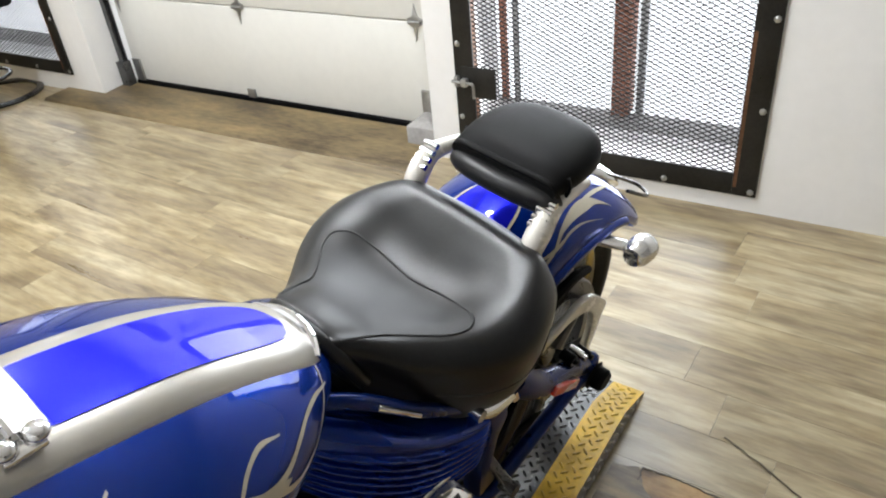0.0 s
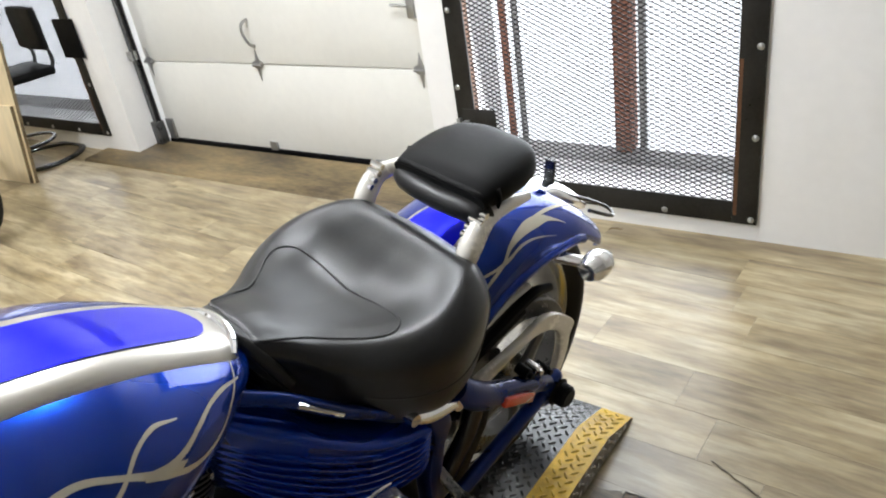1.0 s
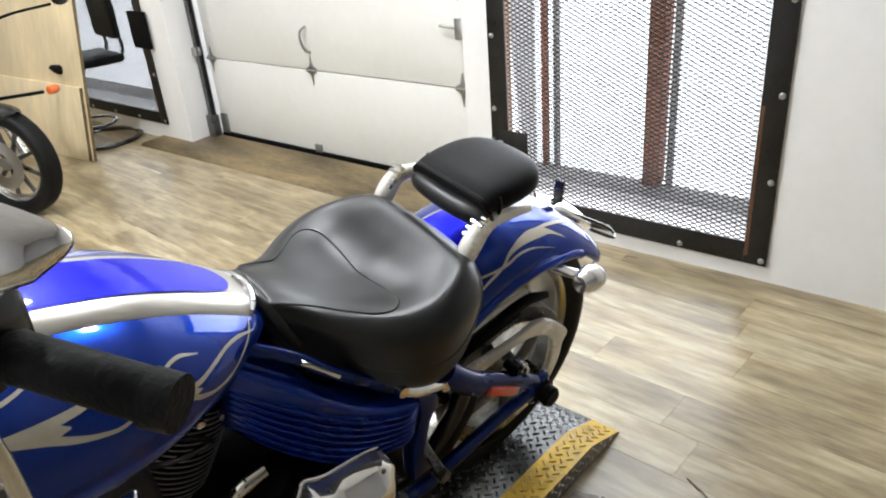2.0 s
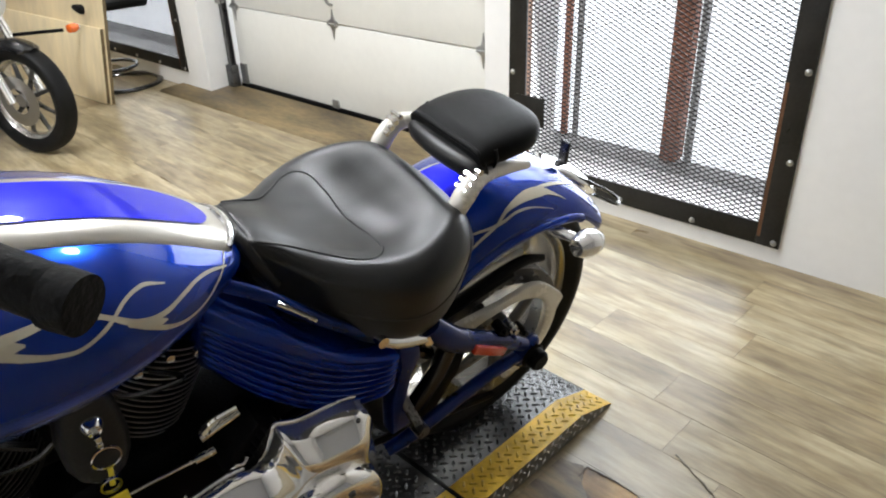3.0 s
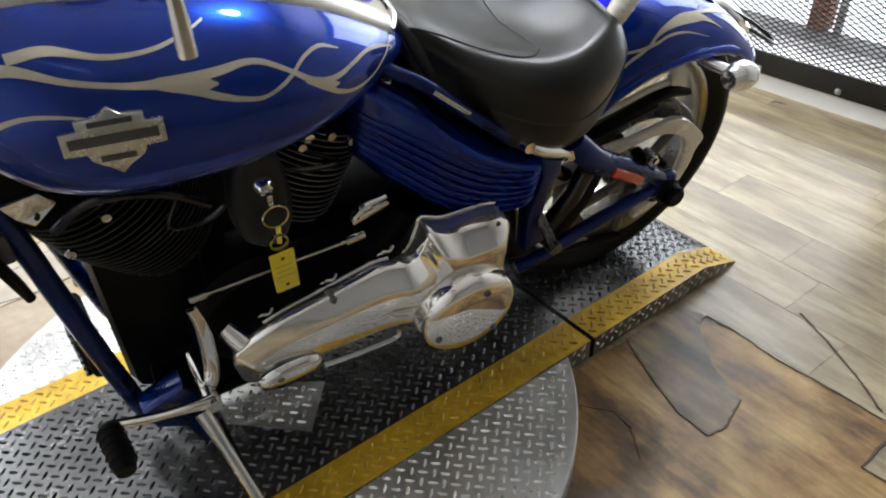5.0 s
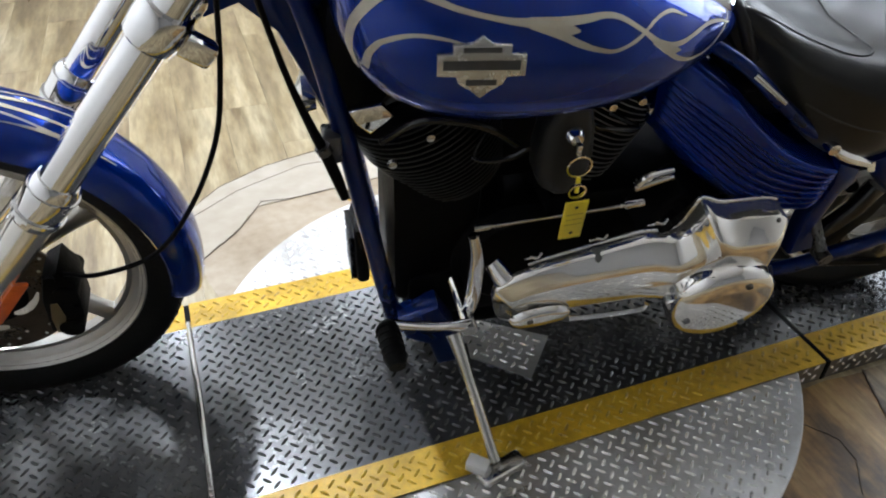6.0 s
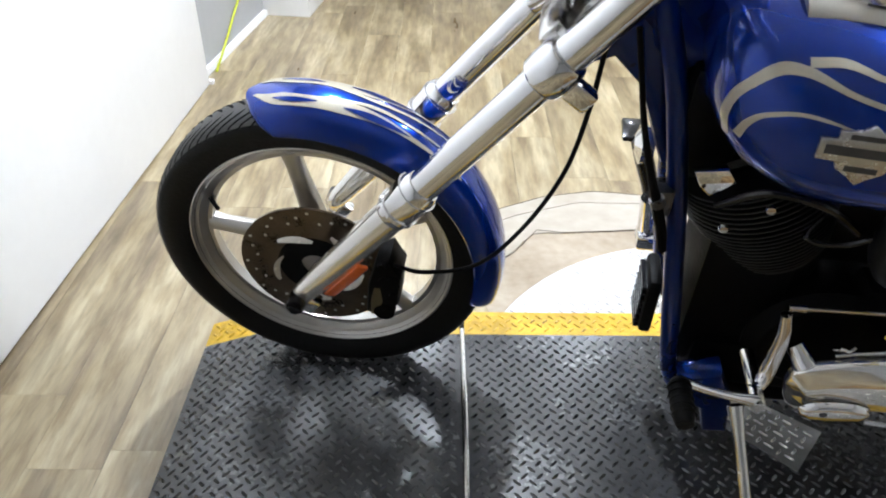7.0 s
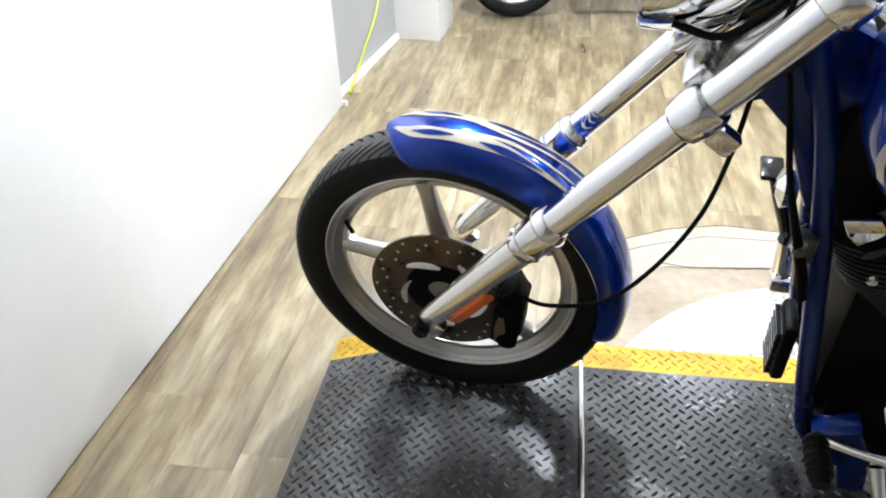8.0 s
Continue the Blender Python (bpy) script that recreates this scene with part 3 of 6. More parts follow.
part("post", box(WALL + 0.42, WALL + 0.48, 3.55, 3.61, 0.10, 3.0, 0.005), CONCRETE, bay)
room_part("backdrop", box(WALL + 3.0, WALL + 3.02, -8, 12, -4, 7), OUTSIDE, "overexposed bright daylight outside", "backdrop", smooth=0)

# ceiling lamps, all out of view; the last is an added fill
for lx, ly in CEILING_LAMPS:
    cl = thing("ceiling_lamp", "unseen round white ceiling lamp, switched on", "lamp", Matrix.Translation((lx, ly, CEILING_Z)), "ceiling lamps")
    part("housing", lathe([(0.0, 0.0), (0.13, 0.0), (0.125, -0.05), (0.112, -0.06), (0.108, -0.055), (0.0, -0.05)], 32, "z"), WALL_COLD, cl)
    part("diffuser", lathe([(0.0, -0.056), (0.106, -0.056)], 32, "z"), LAMP_FACE, cl, "glowing white diffuser")

# ---- floor planks ----
PW, PL = 0.150, 0.92


def plank_mesh(w, l):
    data = bpy.data.meshes.new("plank")
    bm = box(0, w, 0, l, -0.004, 0.0)
    bm.to_mesh(data)
    bm.free()
    data.materials.append(PLANK)
    return data


# ---- display platform on its turntable ----
def lug_mesh(name, spots, parent, material, z_of, length=0.0116, width=0.0036, height=0.0030):
    """Raised lens-shaped lugs of chequer plate, alternately turned; spots (x, y, turn)."""
    verts, faces = [], []
    for x, y, a in spots:
        i = len(verts)
        c, s = math.cos(a), math.sin(a)
        for u, v, h in ((-1, 0, 0), (-0.45, -1, 0), (0.45, -1, 0), (1, 0, 0), (0.45, 1, 0), (-0.45, 1, 0), (-0.5, 0, 1), (0.5, 0, 1)):
            px, py = x + c * u * length - s * v * width, y + s * u * length + c * v * width
            verts.append((px, py, z_of(px, py) + (h * height if h else -0.0005)))
        faces.extend([(i, i + 1, i + 6), (i + 1, i + 2, i + 7, i + 6), (i + 2, i + 3, i + 7), (i + 3, i + 4, i + 7), (i + 4, i + 5, i + 6, i + 7), (i + 5, i, i + 6)])
    data = bpy.data.meshes.new(name)
    data.from_pydata(verts, [], faces)
    data.materials.append(material)
    ob = new(name, data)
    ob.parent = parent
    return tagged(ob, kind="stuff")


def lug_grid(x0, x1, y0, y1, pitch=0.0208, inside=None):
    out = []
    step = pitch / math.sqrt(2)
    n = math.ceil((max(abs(x0), abs(x1)) + max(abs(y0), abs(y1))) / (2 * step)) + 2
    for i in range(-n, n + 1):
        for j in range(-n, n + 1):
            x, y = (i - j) * step, (i + j) * step
            if x0 + 0.009 < x < x1 - 0.009 and y0 + 0.009 < y < y1 - 0.009 and (inside is None or inside(x, y)):
                out.append((x, y, radians(45 if (i + j) % 2 else -45)))
    return out


X_ROD, X_GAP, X_KINK, X_TIP, X_FKINK, X_FTIP = -0.623, 0.6, 0.986, 1.117, -1.085, -1.222


def deck_z(x, y):
    if x > X_KINK:
        return PLAT_H - (x - X_KINK) / (X_TIP - X_KINK) * (PLAT_H - 0.008)
    if x < X_FKINK:
        return PLAT_H - (X_FKINK - x) / (X_FKINK - X_FTIP) * (PLAT_H - 0.008)
    return PLAT_H


def deck(parent, xs, label):
    """A hollow-sided deck: black top, two yellow edge strips and bare metal sides along the stations xs."""
    for name, y0, y1, material, lab in (("deck_plate", -PLAT_IN, PLAT_IN, DIAMOND_BLACK, ""), ("edge_strip", -PLAT_OUT, -PLAT_IN, DIAMOND_YELLOW, "yellow painted chequer edge"),
                                        ("edge_strip", PLAT_IN, PLAT_OUT, DIAMOND_YELLOW, "yellow painted chequer edge")):
        rings = [[(x, y0, deck_z(x, 0)), (x, y1, deck_z(x, 0)), (x, y1, deck_z(x, 0) - 0.004), (x, y0, deck_z(x, 0) - 0.004)] for x in xs]
        p = part(name, loft(rings), material, parent, lab, smooth=20)
        lug_mesh("tread_pattern", lug_grid(xs[0], xs[-1], y0, y1), p, LUG_BLACK if material is DIAMOND_BLACK else LUG_YELLOW, deck_z)
    for sgn in (-1, 1):
        y = sgn * PLAT_OUT
        rings = [[(x, y, deck_z(x, 0) - 0.001), (x, y - sgn * 0.005, deck_z(x, 0) - 0.001), (x, y - sgn * 0.005, 0.001), (x, y, 0.001)] for x in xs]
        sk = part("side_skirt", loft(rings), SKIRT_METAL, parent, "bare chequer plate side", smooth=20)
        spots = [(s[0], s[1], s[2]) for s in lug_grid(xs[0], xs[-1], 0.0, PLAT_H + 0.01)]
        verts, faces = [], []
        for x, zz, a in spots:
            if zz > deck_z(x, 0) - 0.008:
                continue
            i, c, s = len(verts), math.cos(a), math.sin(a)
            for u, v, h in ((-1, 0, 0), (0, -1, 0), (1, 0, 0), (0, 1, 0), (0, 0, 1)):
                verts.append((x + 0.0108 * c * u - 0.0036 * s * v, y + sgn * (h * 0.0036 - 0.0003), zz + 0.0108 * s * u + 0.0036 * c * v))
            faces.extend([(i, i + 1, i + 4), (i + 1, i + 2, i + 4), (i + 2, i + 3, i + 4), (i + 3, i, i + 4)])
        data = bpy.data.meshes.new("side_tread_pattern")
        data.from_pydata(verts, [], faces)
        data.materials.append(LUG_BARE)
        ob = new("side_tread_pattern", data)
        ob.parent = sk
        tagged(ob, kind="stuff")
    part("under_frame", box(xs[0] + 0.01, xs[-1] - 0.01, -0.25, 0.25, 0.0, min(deck_z(xs[0], 0), deck_z(xs[-1], 0)) * 0.6), BLACK, parent)


turntable = thing("turntable", "round bare aluminium chequer-plate turntable under the display platform", "turntable")
disc_top = PLAT_H - 0.006
part("disc", lathe([(0.0, 0.002), (0.612, 0.002), (0.612, disc_top - 0.003), (0.609, disc_top), (0.0, disc_top)], 96, "z"), DIAMOND_BARE, turntable, "bare aluminium chequer plate disc", smooth=25)
lug_mesh("tread_pattern", [s for s in lug_grid(-0.61, 0.61, -0.61, 0.61, 0.0208, lambda x, y: math.hypot(x, y) < 0.598 and abs(y) > PLAT_OUT + 0.008)], turntable.children[0], LUG_BARE, lambda x, y: disc_top)
for k in range(16):
    a = 2 * math.pi * (k + 0.5) / 16
    if abs(0.575 * math.sin(a)) > PLAT_OUT + 0.02:
        part("rivet", lathe([(0.0, 0.004), (0.006, 0.003), (0.009, 0.0)], 12, "z", (0.575 * math.cos(a), 0.575 * math.sin(a), disc_top)), GALV, turntable)
centre = thing("display_platform", "black chequer-plate display platform with yellow edges", "platform", group="platform sections")
deck(centre, [X_ROD + 0.006, X_GAP - 0.006], "")
rear_ramp = thing("platform_ramp", "black chequer-plate end section with yellow edges, sloping to the floor", "ramp", group="platform sections")
deck(rear_ramp, [X_GAP + 0.006, X_KINK, X_TIP], "")
front_ramp = thing("platform_ramp", "black chequer-plate end section with yellow edges, sloping to the floor", "ramp", group="platform sections")
deck(front_ramp, [X_FTIP, X_FKINK, X_ROD - 0.006], "")
bar = thing("seam_bar", "thin round steel bar lying over the platform's joint", "bar")
part("rod", tube([(X_ROD, -PLAT_IN - 0.02, PLAT_H + 0.003), (X_ROD + 0.002, 0, PLAT_H + 0.003), (X_ROD, PLAT_IN + 0.012, PLAT_H + 0.003)], 0.0055, 10), CHROME_DULL, bar)
part("joint_strip", box(X_ROD - 0.012, X_ROD + 0.012, -PLAT_OUT, PLAT_OUT, PLAT_H - 0.006, PLAT_H - 0.003), BLACK, bar)
gapstrip = thing("joint_strap", "black rubber strap in the platform's joint", "strap")
part("strap", box(X_GAP - 0.0055, X_GAP + 0.0055, -PLAT_OUT - 0.002, PLAT_OUT + 0.002, 0.002, PLAT_H + 0.001, 0.001), BLACK, gapstrip)
plate = thing("loose_plate", "loose corner of bare chequer plate lying on the platform", "metal plate")
part("sheet", prism([(-0.125, -0.017), (-0.078, 0.076), (0.089, -0.054), (0.004, -0.149)], PLAT_H + 0.001, PLAT_H + 0.004, "z"), DIAMOND_BARE, plate)
lug_mesh("tread_pattern", [(x, y, a) for x, y, a in lug_grid(-0.14, 0.1, -0.16, 0.09) if y > -0.010 - 1.02 * (x + 0.125) and y < 0.068 - 0.78 * (x + 0.078) and y < 0.0 + 1.98 * (x + 0.125) and y > -0.138 + 1.12 * (x - 0.004)], plate.children[0], LUG_BARE, lambda x, y: PLAT_H + 0.004)

# ---- worn floor covering round the turntable ----
random.seed(4)


def torn_sheet(name, points, z, material, label, jag=0.006):
    pts = straight([(*p, 0) for p in points + [points[0]]], 6)[:-1]
    out = [(p[0] + random.uniform(-jag, jag), p[1] + random.uniform(-jag, jag)) for p in pts]
    t = thing(name, label, "floor patch", kind="structure")
    part("sheet", prism(out, 0.0005, z, "z"), material, t, smooth=0)
    return t


def arc(r, a0, a1, n):
    return [(r * math.cos(radians(a0 + (a1 - a0) * k / n)), r * math.sin(radians(a0 + (a1 - a0) * k / n))) for k in range(n + 1)]


def crack(points, width=0.0045, z=0.0032, scale=0.8):
    """A dark torn edge lying on the floor."""
    pts = straight([(*p, 0) for p in points], 7)
    bm = bmesh.new()
    rows = []
    for i, p in enumerate(pts):
        d = pts[min(i + 1, len(pts) - 1)] - pts[max(i - 1, 0)]
        n = np.array([-d[1], d[0]]) / max(1e-6, math.hypot(d[0], d[1]))
        w = width * scale * random.uniform(0.35, 1.0)
        j = random.uniform(-0.0016, 0.0016)
        rows.append([bm.verts.new((p[0] + n[0] * (j + k * w), p[1] + n[1] * (j + k * w), z)) for k in (-0.5, 0.5)])
    for a, b in zip(rows, rows[1:]):
        bm.faces.new((a[0], a[1], b[1], b[0]))
    res = bmesh.ops.extrude_face_region(bm, geom=bm.faces[:])
    bmesh.ops.translate(bm, verts=[g for g in res["geom"] if isinstance(g, bmesh.types.BMVert)], vec=(0, 0, -0.0012))
    bmesh.ops.recalc_face_normals(bm, faces=bm.faces)
    t = thing("floor_crack", "dark torn edge of the worn floor covering", "crack", kind="structure")
    part("torn_edge", bm, SEAM, t, smooth=0)


EDGE = [(0.898, -0.392), (0.903, -0.471), (0.896, -0.553), (0.904, -0.702), (0.908, -0.822), (0.769, -0.827), (0.773, -0.911)]
torn_sheet("floor_patch", arc(0.60, -32, -100, 8) + [(-0.05, -1.15), (0.40, -1.30), (0.62, -1.12)] + EDGE[::-1] + [(0.80, -0.33)], 0.0016, STONE_VINYL, "worn brown subfloor showing beside the turntable", 0.003)
torn_sheet("floor_patch", [(0.70, -0.325), (0.665, -0.40), (0.640, -0.46), (0.618, -0.53), (0.612, -0.605), (0.655, -0.615), (0.740, -0.590), (0.775, -0.50), (0.845, -0.415), (0.895, -0.385), (0.88, -0.33)], 0.0034, TORN_VINYL, "torn grey tongue of vinyl plank lying on the subfloor", 0.002)
crack([(0.70, -0.325), (0.665, -0.40), (0.640, -0.46), (0.618, -0.53), (0.612, -0.605), (0.655, -0.615), (0.740, -0.590)], 0.007, 0.0042)
crack([(0.86, -0.395)] + EDGE, 0.007, 0.0036)
crack([(1.07, -0.521), (1.021, -0.627), (0.976, -0.709), (0.925, -0.784)], 0.006, 0.0030)
crack([(0.48, -0.395), (0.52, -0.45), (0.515, -0.50), (0.47, -0.56)], 0.003, 0.0030)
torn_sheet("floor_patch", arc(0.60, 35, 152, 12) + [(-0.585, 0.515), (-0.467, 0.630), (-0.405, 0.720), (-0.314, 0.726), (-0.166, 0.737), (0.05, 0.76), (0.35, 0.70), (0.55, 0.5)], 0.0016, TAN_VINYL, "tan subfloor ring round the turntable", 0.003)
torn_sheet("floor_patch", [(-0.633, 0.60), (-0.585, 0.520), (-0.470, 0.635), (-0.408, 0.725), (-0.314, 0.732), (-0.166, 0.743), (0.05, 0.768), (0.10, 0.92), (0.029, 0.932), (-0.191, 0.965), (-0.35, 0.93), (-0.498, 0.854), (-0.60, 0.75)], 0.0030, PALE_VINYL, "pale worn vinyl patch round the turntable", 0.003)
crack([(-0.585, 0.517), (-0.467, 0.632), (-0.407, 0.72), (-0.395, 0.742), (-0.314, 0.729), (-0.166, 0.740), (0.05, 0.765)], 0.0045, 0.0040)
crack([(-0.60, 0.75), (-0.498, 0.854), (-0.35, 0.93), (-0.191, 0.965), (0.029, 0.932), (0.2, 0.9)], 0.0035, 0.0040)
crack([(-0.62, 0.70), (-0.45, 0.82), (-0.25, 0.895), (0.0, 0.89)], 0.002, 0.0040)


# ---- the motorcycle (x back, y to its right, z up, leaning on its stand) ----
bike = thing("motorcycle", "candy blue cruiser motorcycle with silver flames, leaning on its side stand", "motorcycle", BIKE)
FW, RW = Vector((-0.8785, 0.0, 0.3225)), Vector((0.835, 0.026, 0.3225))
RF = Vector((0.842, 0.0, 0.3225))
SEAT_M = Matrix.Translation((0, -0.018, 0)) @ pose(0, 0, 0, 3.2, 0, 0)
TANK_M = Matrix.Translation((0.012, -0.025, 0.012)) @ pose(0, 0, 0, 3.2, 0, 0)
ENGINE_M = Matrix.Translation((0.014, -0.005, 0.0))
PAD_M = Matrix.Translation((-0.022, -0.040, 0.030))


def tyre_profile(radius, half, rim):
    """Half round tread, bulging wall, bead."""
    pts = [(rim - 0.004, -half * 0.62), (rim + 0.012, -half * 0.80), (rim + 0.035, -half * 0.97)]
    for k in range(-8, 9):
        a = k / 8
        w = half * math.sin(a * math.pi / 2) * 1.0
        r = rim + 0.045 + (radius - rim - 0.045) * (1 - abs(a) ** 2.6) ** 0.75 if abs(a) < 1 else rim + 0.045
        pts.append((r, w))
    pts += [(rim + 0.035, half * 0.97), (rim + 0.012, half * 0.80), (rim - 0.004, half * 0.62)]
    return pts


def rim_profile(lip, half, depth):
    return [(lip - 0.004, -half), (lip + 0.002, -half + 0.002), (lip, -half + 0.007), (lip - depth * 0.6, -half + 0.014), (lip - depth, -half * 0.35), (lip - depth, half * 0.35),
            (lip - depth * 0.6, half - 0.014), (lip, half - 0.007), (lip + 0.002, half - 0.002), (lip - 0.004, half),
            (lip - 0.014, half - 0.010), (lip - depth * 0.7, half - 0.026), (lip - depth - 0.009, half * 0.3), (lip - depth - 0.009, -half * 0.3), (lip - depth * 0.7, -half + 0.026), (lip - 0.014, -half + 0.010)]


def spoke_bm(centre, angle, r0, r1, w0, w1, d0, d1):
    rings = []
    for k in range(7):
        t = k / 6
        r, w, d = r0 + (r1 - r0) * t, w0 + (w1 - w0) * t + 0.006 * (2 * t - 1) ** 4, d0 + (d1 - d0) * t
        rings.append([(r, w * u, d * v) for u, v in ((-1, -0.5), (-0.5, -1), (0.5, -1), (1, -0.5), (1, 0.5), (0.5, 1), (-0.5, 1), (-1, 0.5))])
    bm = loft(rings)
    c, s = math.cos(angle), math.sin(angle)
    m = Matrix(((c, -s, 0, centre[0]), (0, 0, 1, centre[1]), (s, c, 0, centre[2]), (0, 0, 0, 1)))
    bmesh.ops.transform(bm, verts=bm.verts, matrix=m)
    bmesh.ops.recalc_face_normals(bm, faces=bm.faces)
    return bm


def wheel(name, c, radius, half, lip, rim_half, spokes, first, label, metal):
    rim = part(name, lathe(rim_profile(lip, rim_half, 0.028), 72, "y", c, True), metal, bike, label, smooth=40)
    tyre = part("tyre", lathe(tyre_profile(radius, half, lip - 0.006), 96, "y", c), RUBBER, bike, "black rubber tyre with cut tread", smooth=50)
    part("hub", lathe([(0.0, -0.055), (0.03, -0.055), (0.036, -0.045), (0.036, 0.045), (0.03, 0.055), (0.0, 0.055)], 32, "y", c), metal, rim)
    for k in range(spokes):
        part("spoke", spoke_bm(c, radians(first + 360 * k / spokes), 0.028, lip - 0.032, 0.024, 0.0125, 0.022, 0.014), metal, rim, smooth=45)
    band = [p for p in tyre_profile(radius + 0.0005, half, lip - 0.006) if p[0] > lip + 0.036 and abs(p[1]) < half * 0.96]
    part("tread", lathe(band, 96, "y", c), TREAD, tyre, "dusty grey tread", smooth=60)
    # slanted tread cuts lying in the tread's surface
    prof = [(r, h) for r, h in tyre_profile(radius, half, lip - 0.006) if abs(h) < half * 0.999 and r > lip + 0.03]
    hs, rs = np.array([h for _, h in prof]), np.array([r for r, _ in prof])
    order = np.argsort(hs)
    hs, rs = hs[order], rs[order]
    bms = []
    n = int(84 * radius / 0.32)
    for k in range(n):
        for sgn in (-1, 1):
            grid = []
            for q in range(7):
                t = q / 6
                h = sgn * half * (0.10 + 0.90 * t)
                a = 2 * math.pi * (k + (0.25 if sgn > 0 else 0)) / n + 0.19 * t - 0.03 * math.sin(t * 3.1)
                wd = 0.0040 * (1 - abs(2 * t - 1) ** 3) / radius + 0.0004
                r = float(np.interp(h, hs, rs)) + 0.0014
                grid.append([(c[0] + r * math.cos(a + e * wd), c[1] + h, c[2] + r * math.sin(a + e * wd)) for e in (-1, 1)])
            bms.append(grid)
    bm = bmesh.new()
    for grid in bms:
        rows = [[bm.verts.new(p) for p in g] for g in grid]
        for a, b in zip(rows, rows[1:]):
            bm.faces.new((a[0], a[1], b[1], b[0]))
    bmesh.ops.recalc_face_normals(bm, faces=bm.faces)
    tagged(part("tread_cut", bm, RUBBER_GROOVE, tyre, smooth=0), kind="stuff")
    return rim


front = wheel("front_wheel", FW, 0.3225, 0.049, 0.2585, 0.036, 5, 99, "cast alloy front wheel", ALLOY)
part("valve", tube([FW + Vector((-0.207, -0.012, 0.105)), FW + Vector((-0.186, -0.03, 0.094))], 0.0045, 8), BLACK, front)


# brake disc with slots, caliper
def disc_ring(c, r0, r1, y, t, material, name, parent, label):
    return part(name, lathe([(r0, y - t), (r1, y - t), (r1, y + t), (r0, y + t)], 64, "y", c, True), material, parent, label, smooth=30)


brake = disc_ring(FW, 0.072, 0.146, -0.063, 0.0025, DISC, "brake_disc", bike, "brown-tinted drilled steel brake disc")
part("disc_carrier", lathe([(0.03, -0.066), (0.074, -0.066), (0.078, -0.062), (0.074, -0.058), (0.03, -0.058)], 48, "y", FW, True), BLACK, brake)
bm = bmesh.new()
for k in range(36):
    a, r = 2 * math.pi * k / 36, 0.136 - 0.011 * (k % 3)
    b = lathe([(0.0, 0.0), (0.0032, 0.0)], 10, "y", (FW.x + r * math.cos(a), FW.y - 0.0662, FW.z + r * math.sin(a)))
    bm = join(bm, b)
tagged(part("drilled_hole", bm, GUARD_CREAM, brake, smooth=0), kind="stuff")
for k in range(5):
    a0 = 2 * math.pi * k / 5 + 0.3
    pts = [(FW.x + (0.066 + 0.024 * t / 6) * math.cos(a0 + 0.14 * t), FW.y - 0.0672, FW.z + (0.066 + 0.024 * t / 6) * math.sin(a0 + 0.14 * t)) for t in range(7)]
    part("disc_slot", tube(pts, [0.003, 0.006, 0.0075, 0.008, 0.0075, 0.006, 0.003], 8, 2, flat=0.25), GUARD_CREAM, brake)
caliper = part("brake_caliper", join(prism([(-0.778, 0.262), (-0.742, 0.252), (-0.714, 0.29), (-0.708, 0.365), (-0.725, 0.405), (-0.752, 0.39), (-0.768, 0.34)], -0.115, -0.045, "y", 0.008),
                                     tube([(-0.742, -0.118, 0.27), (-0.742, -0.04, 0.27)], 0.02, 14), tube([(-0.728, -0.118, 0.35), (-0.728, -0.04, 0.35)], 0.02, 14), *[tube([(bx, -0.120, bz), (bx, -0.112, bz)], 0.008, 8) for bx, bz in ((-0.735, 0.275), (-0.722, 0.318), (-0.722, 0.36), (-0.738, 0.392))]), BLACK, bike, "black four-piston brake caliper")
part("caliper_slot", prism([(-0.767, 0.262), (-0.755, 0.262), (-0.743, 0.30), (-0.745, 0.335), (-0.756, 0.335), (-0.765, 0.30)], -0.1175, -0.1155, "y", 0.001), mat("caliper_badge", (0.16, 0.13, 0.07), 0.4, 0.5), caliper)

# forks
FK0, FKD = Vector((-0.908, 0, 0.298)), Vector((0.636, 0, 0.771)).normalized()


def fork_at(s, y):
    p = FK0 + FKD * s
    return Vector((p.x, y, p.z))


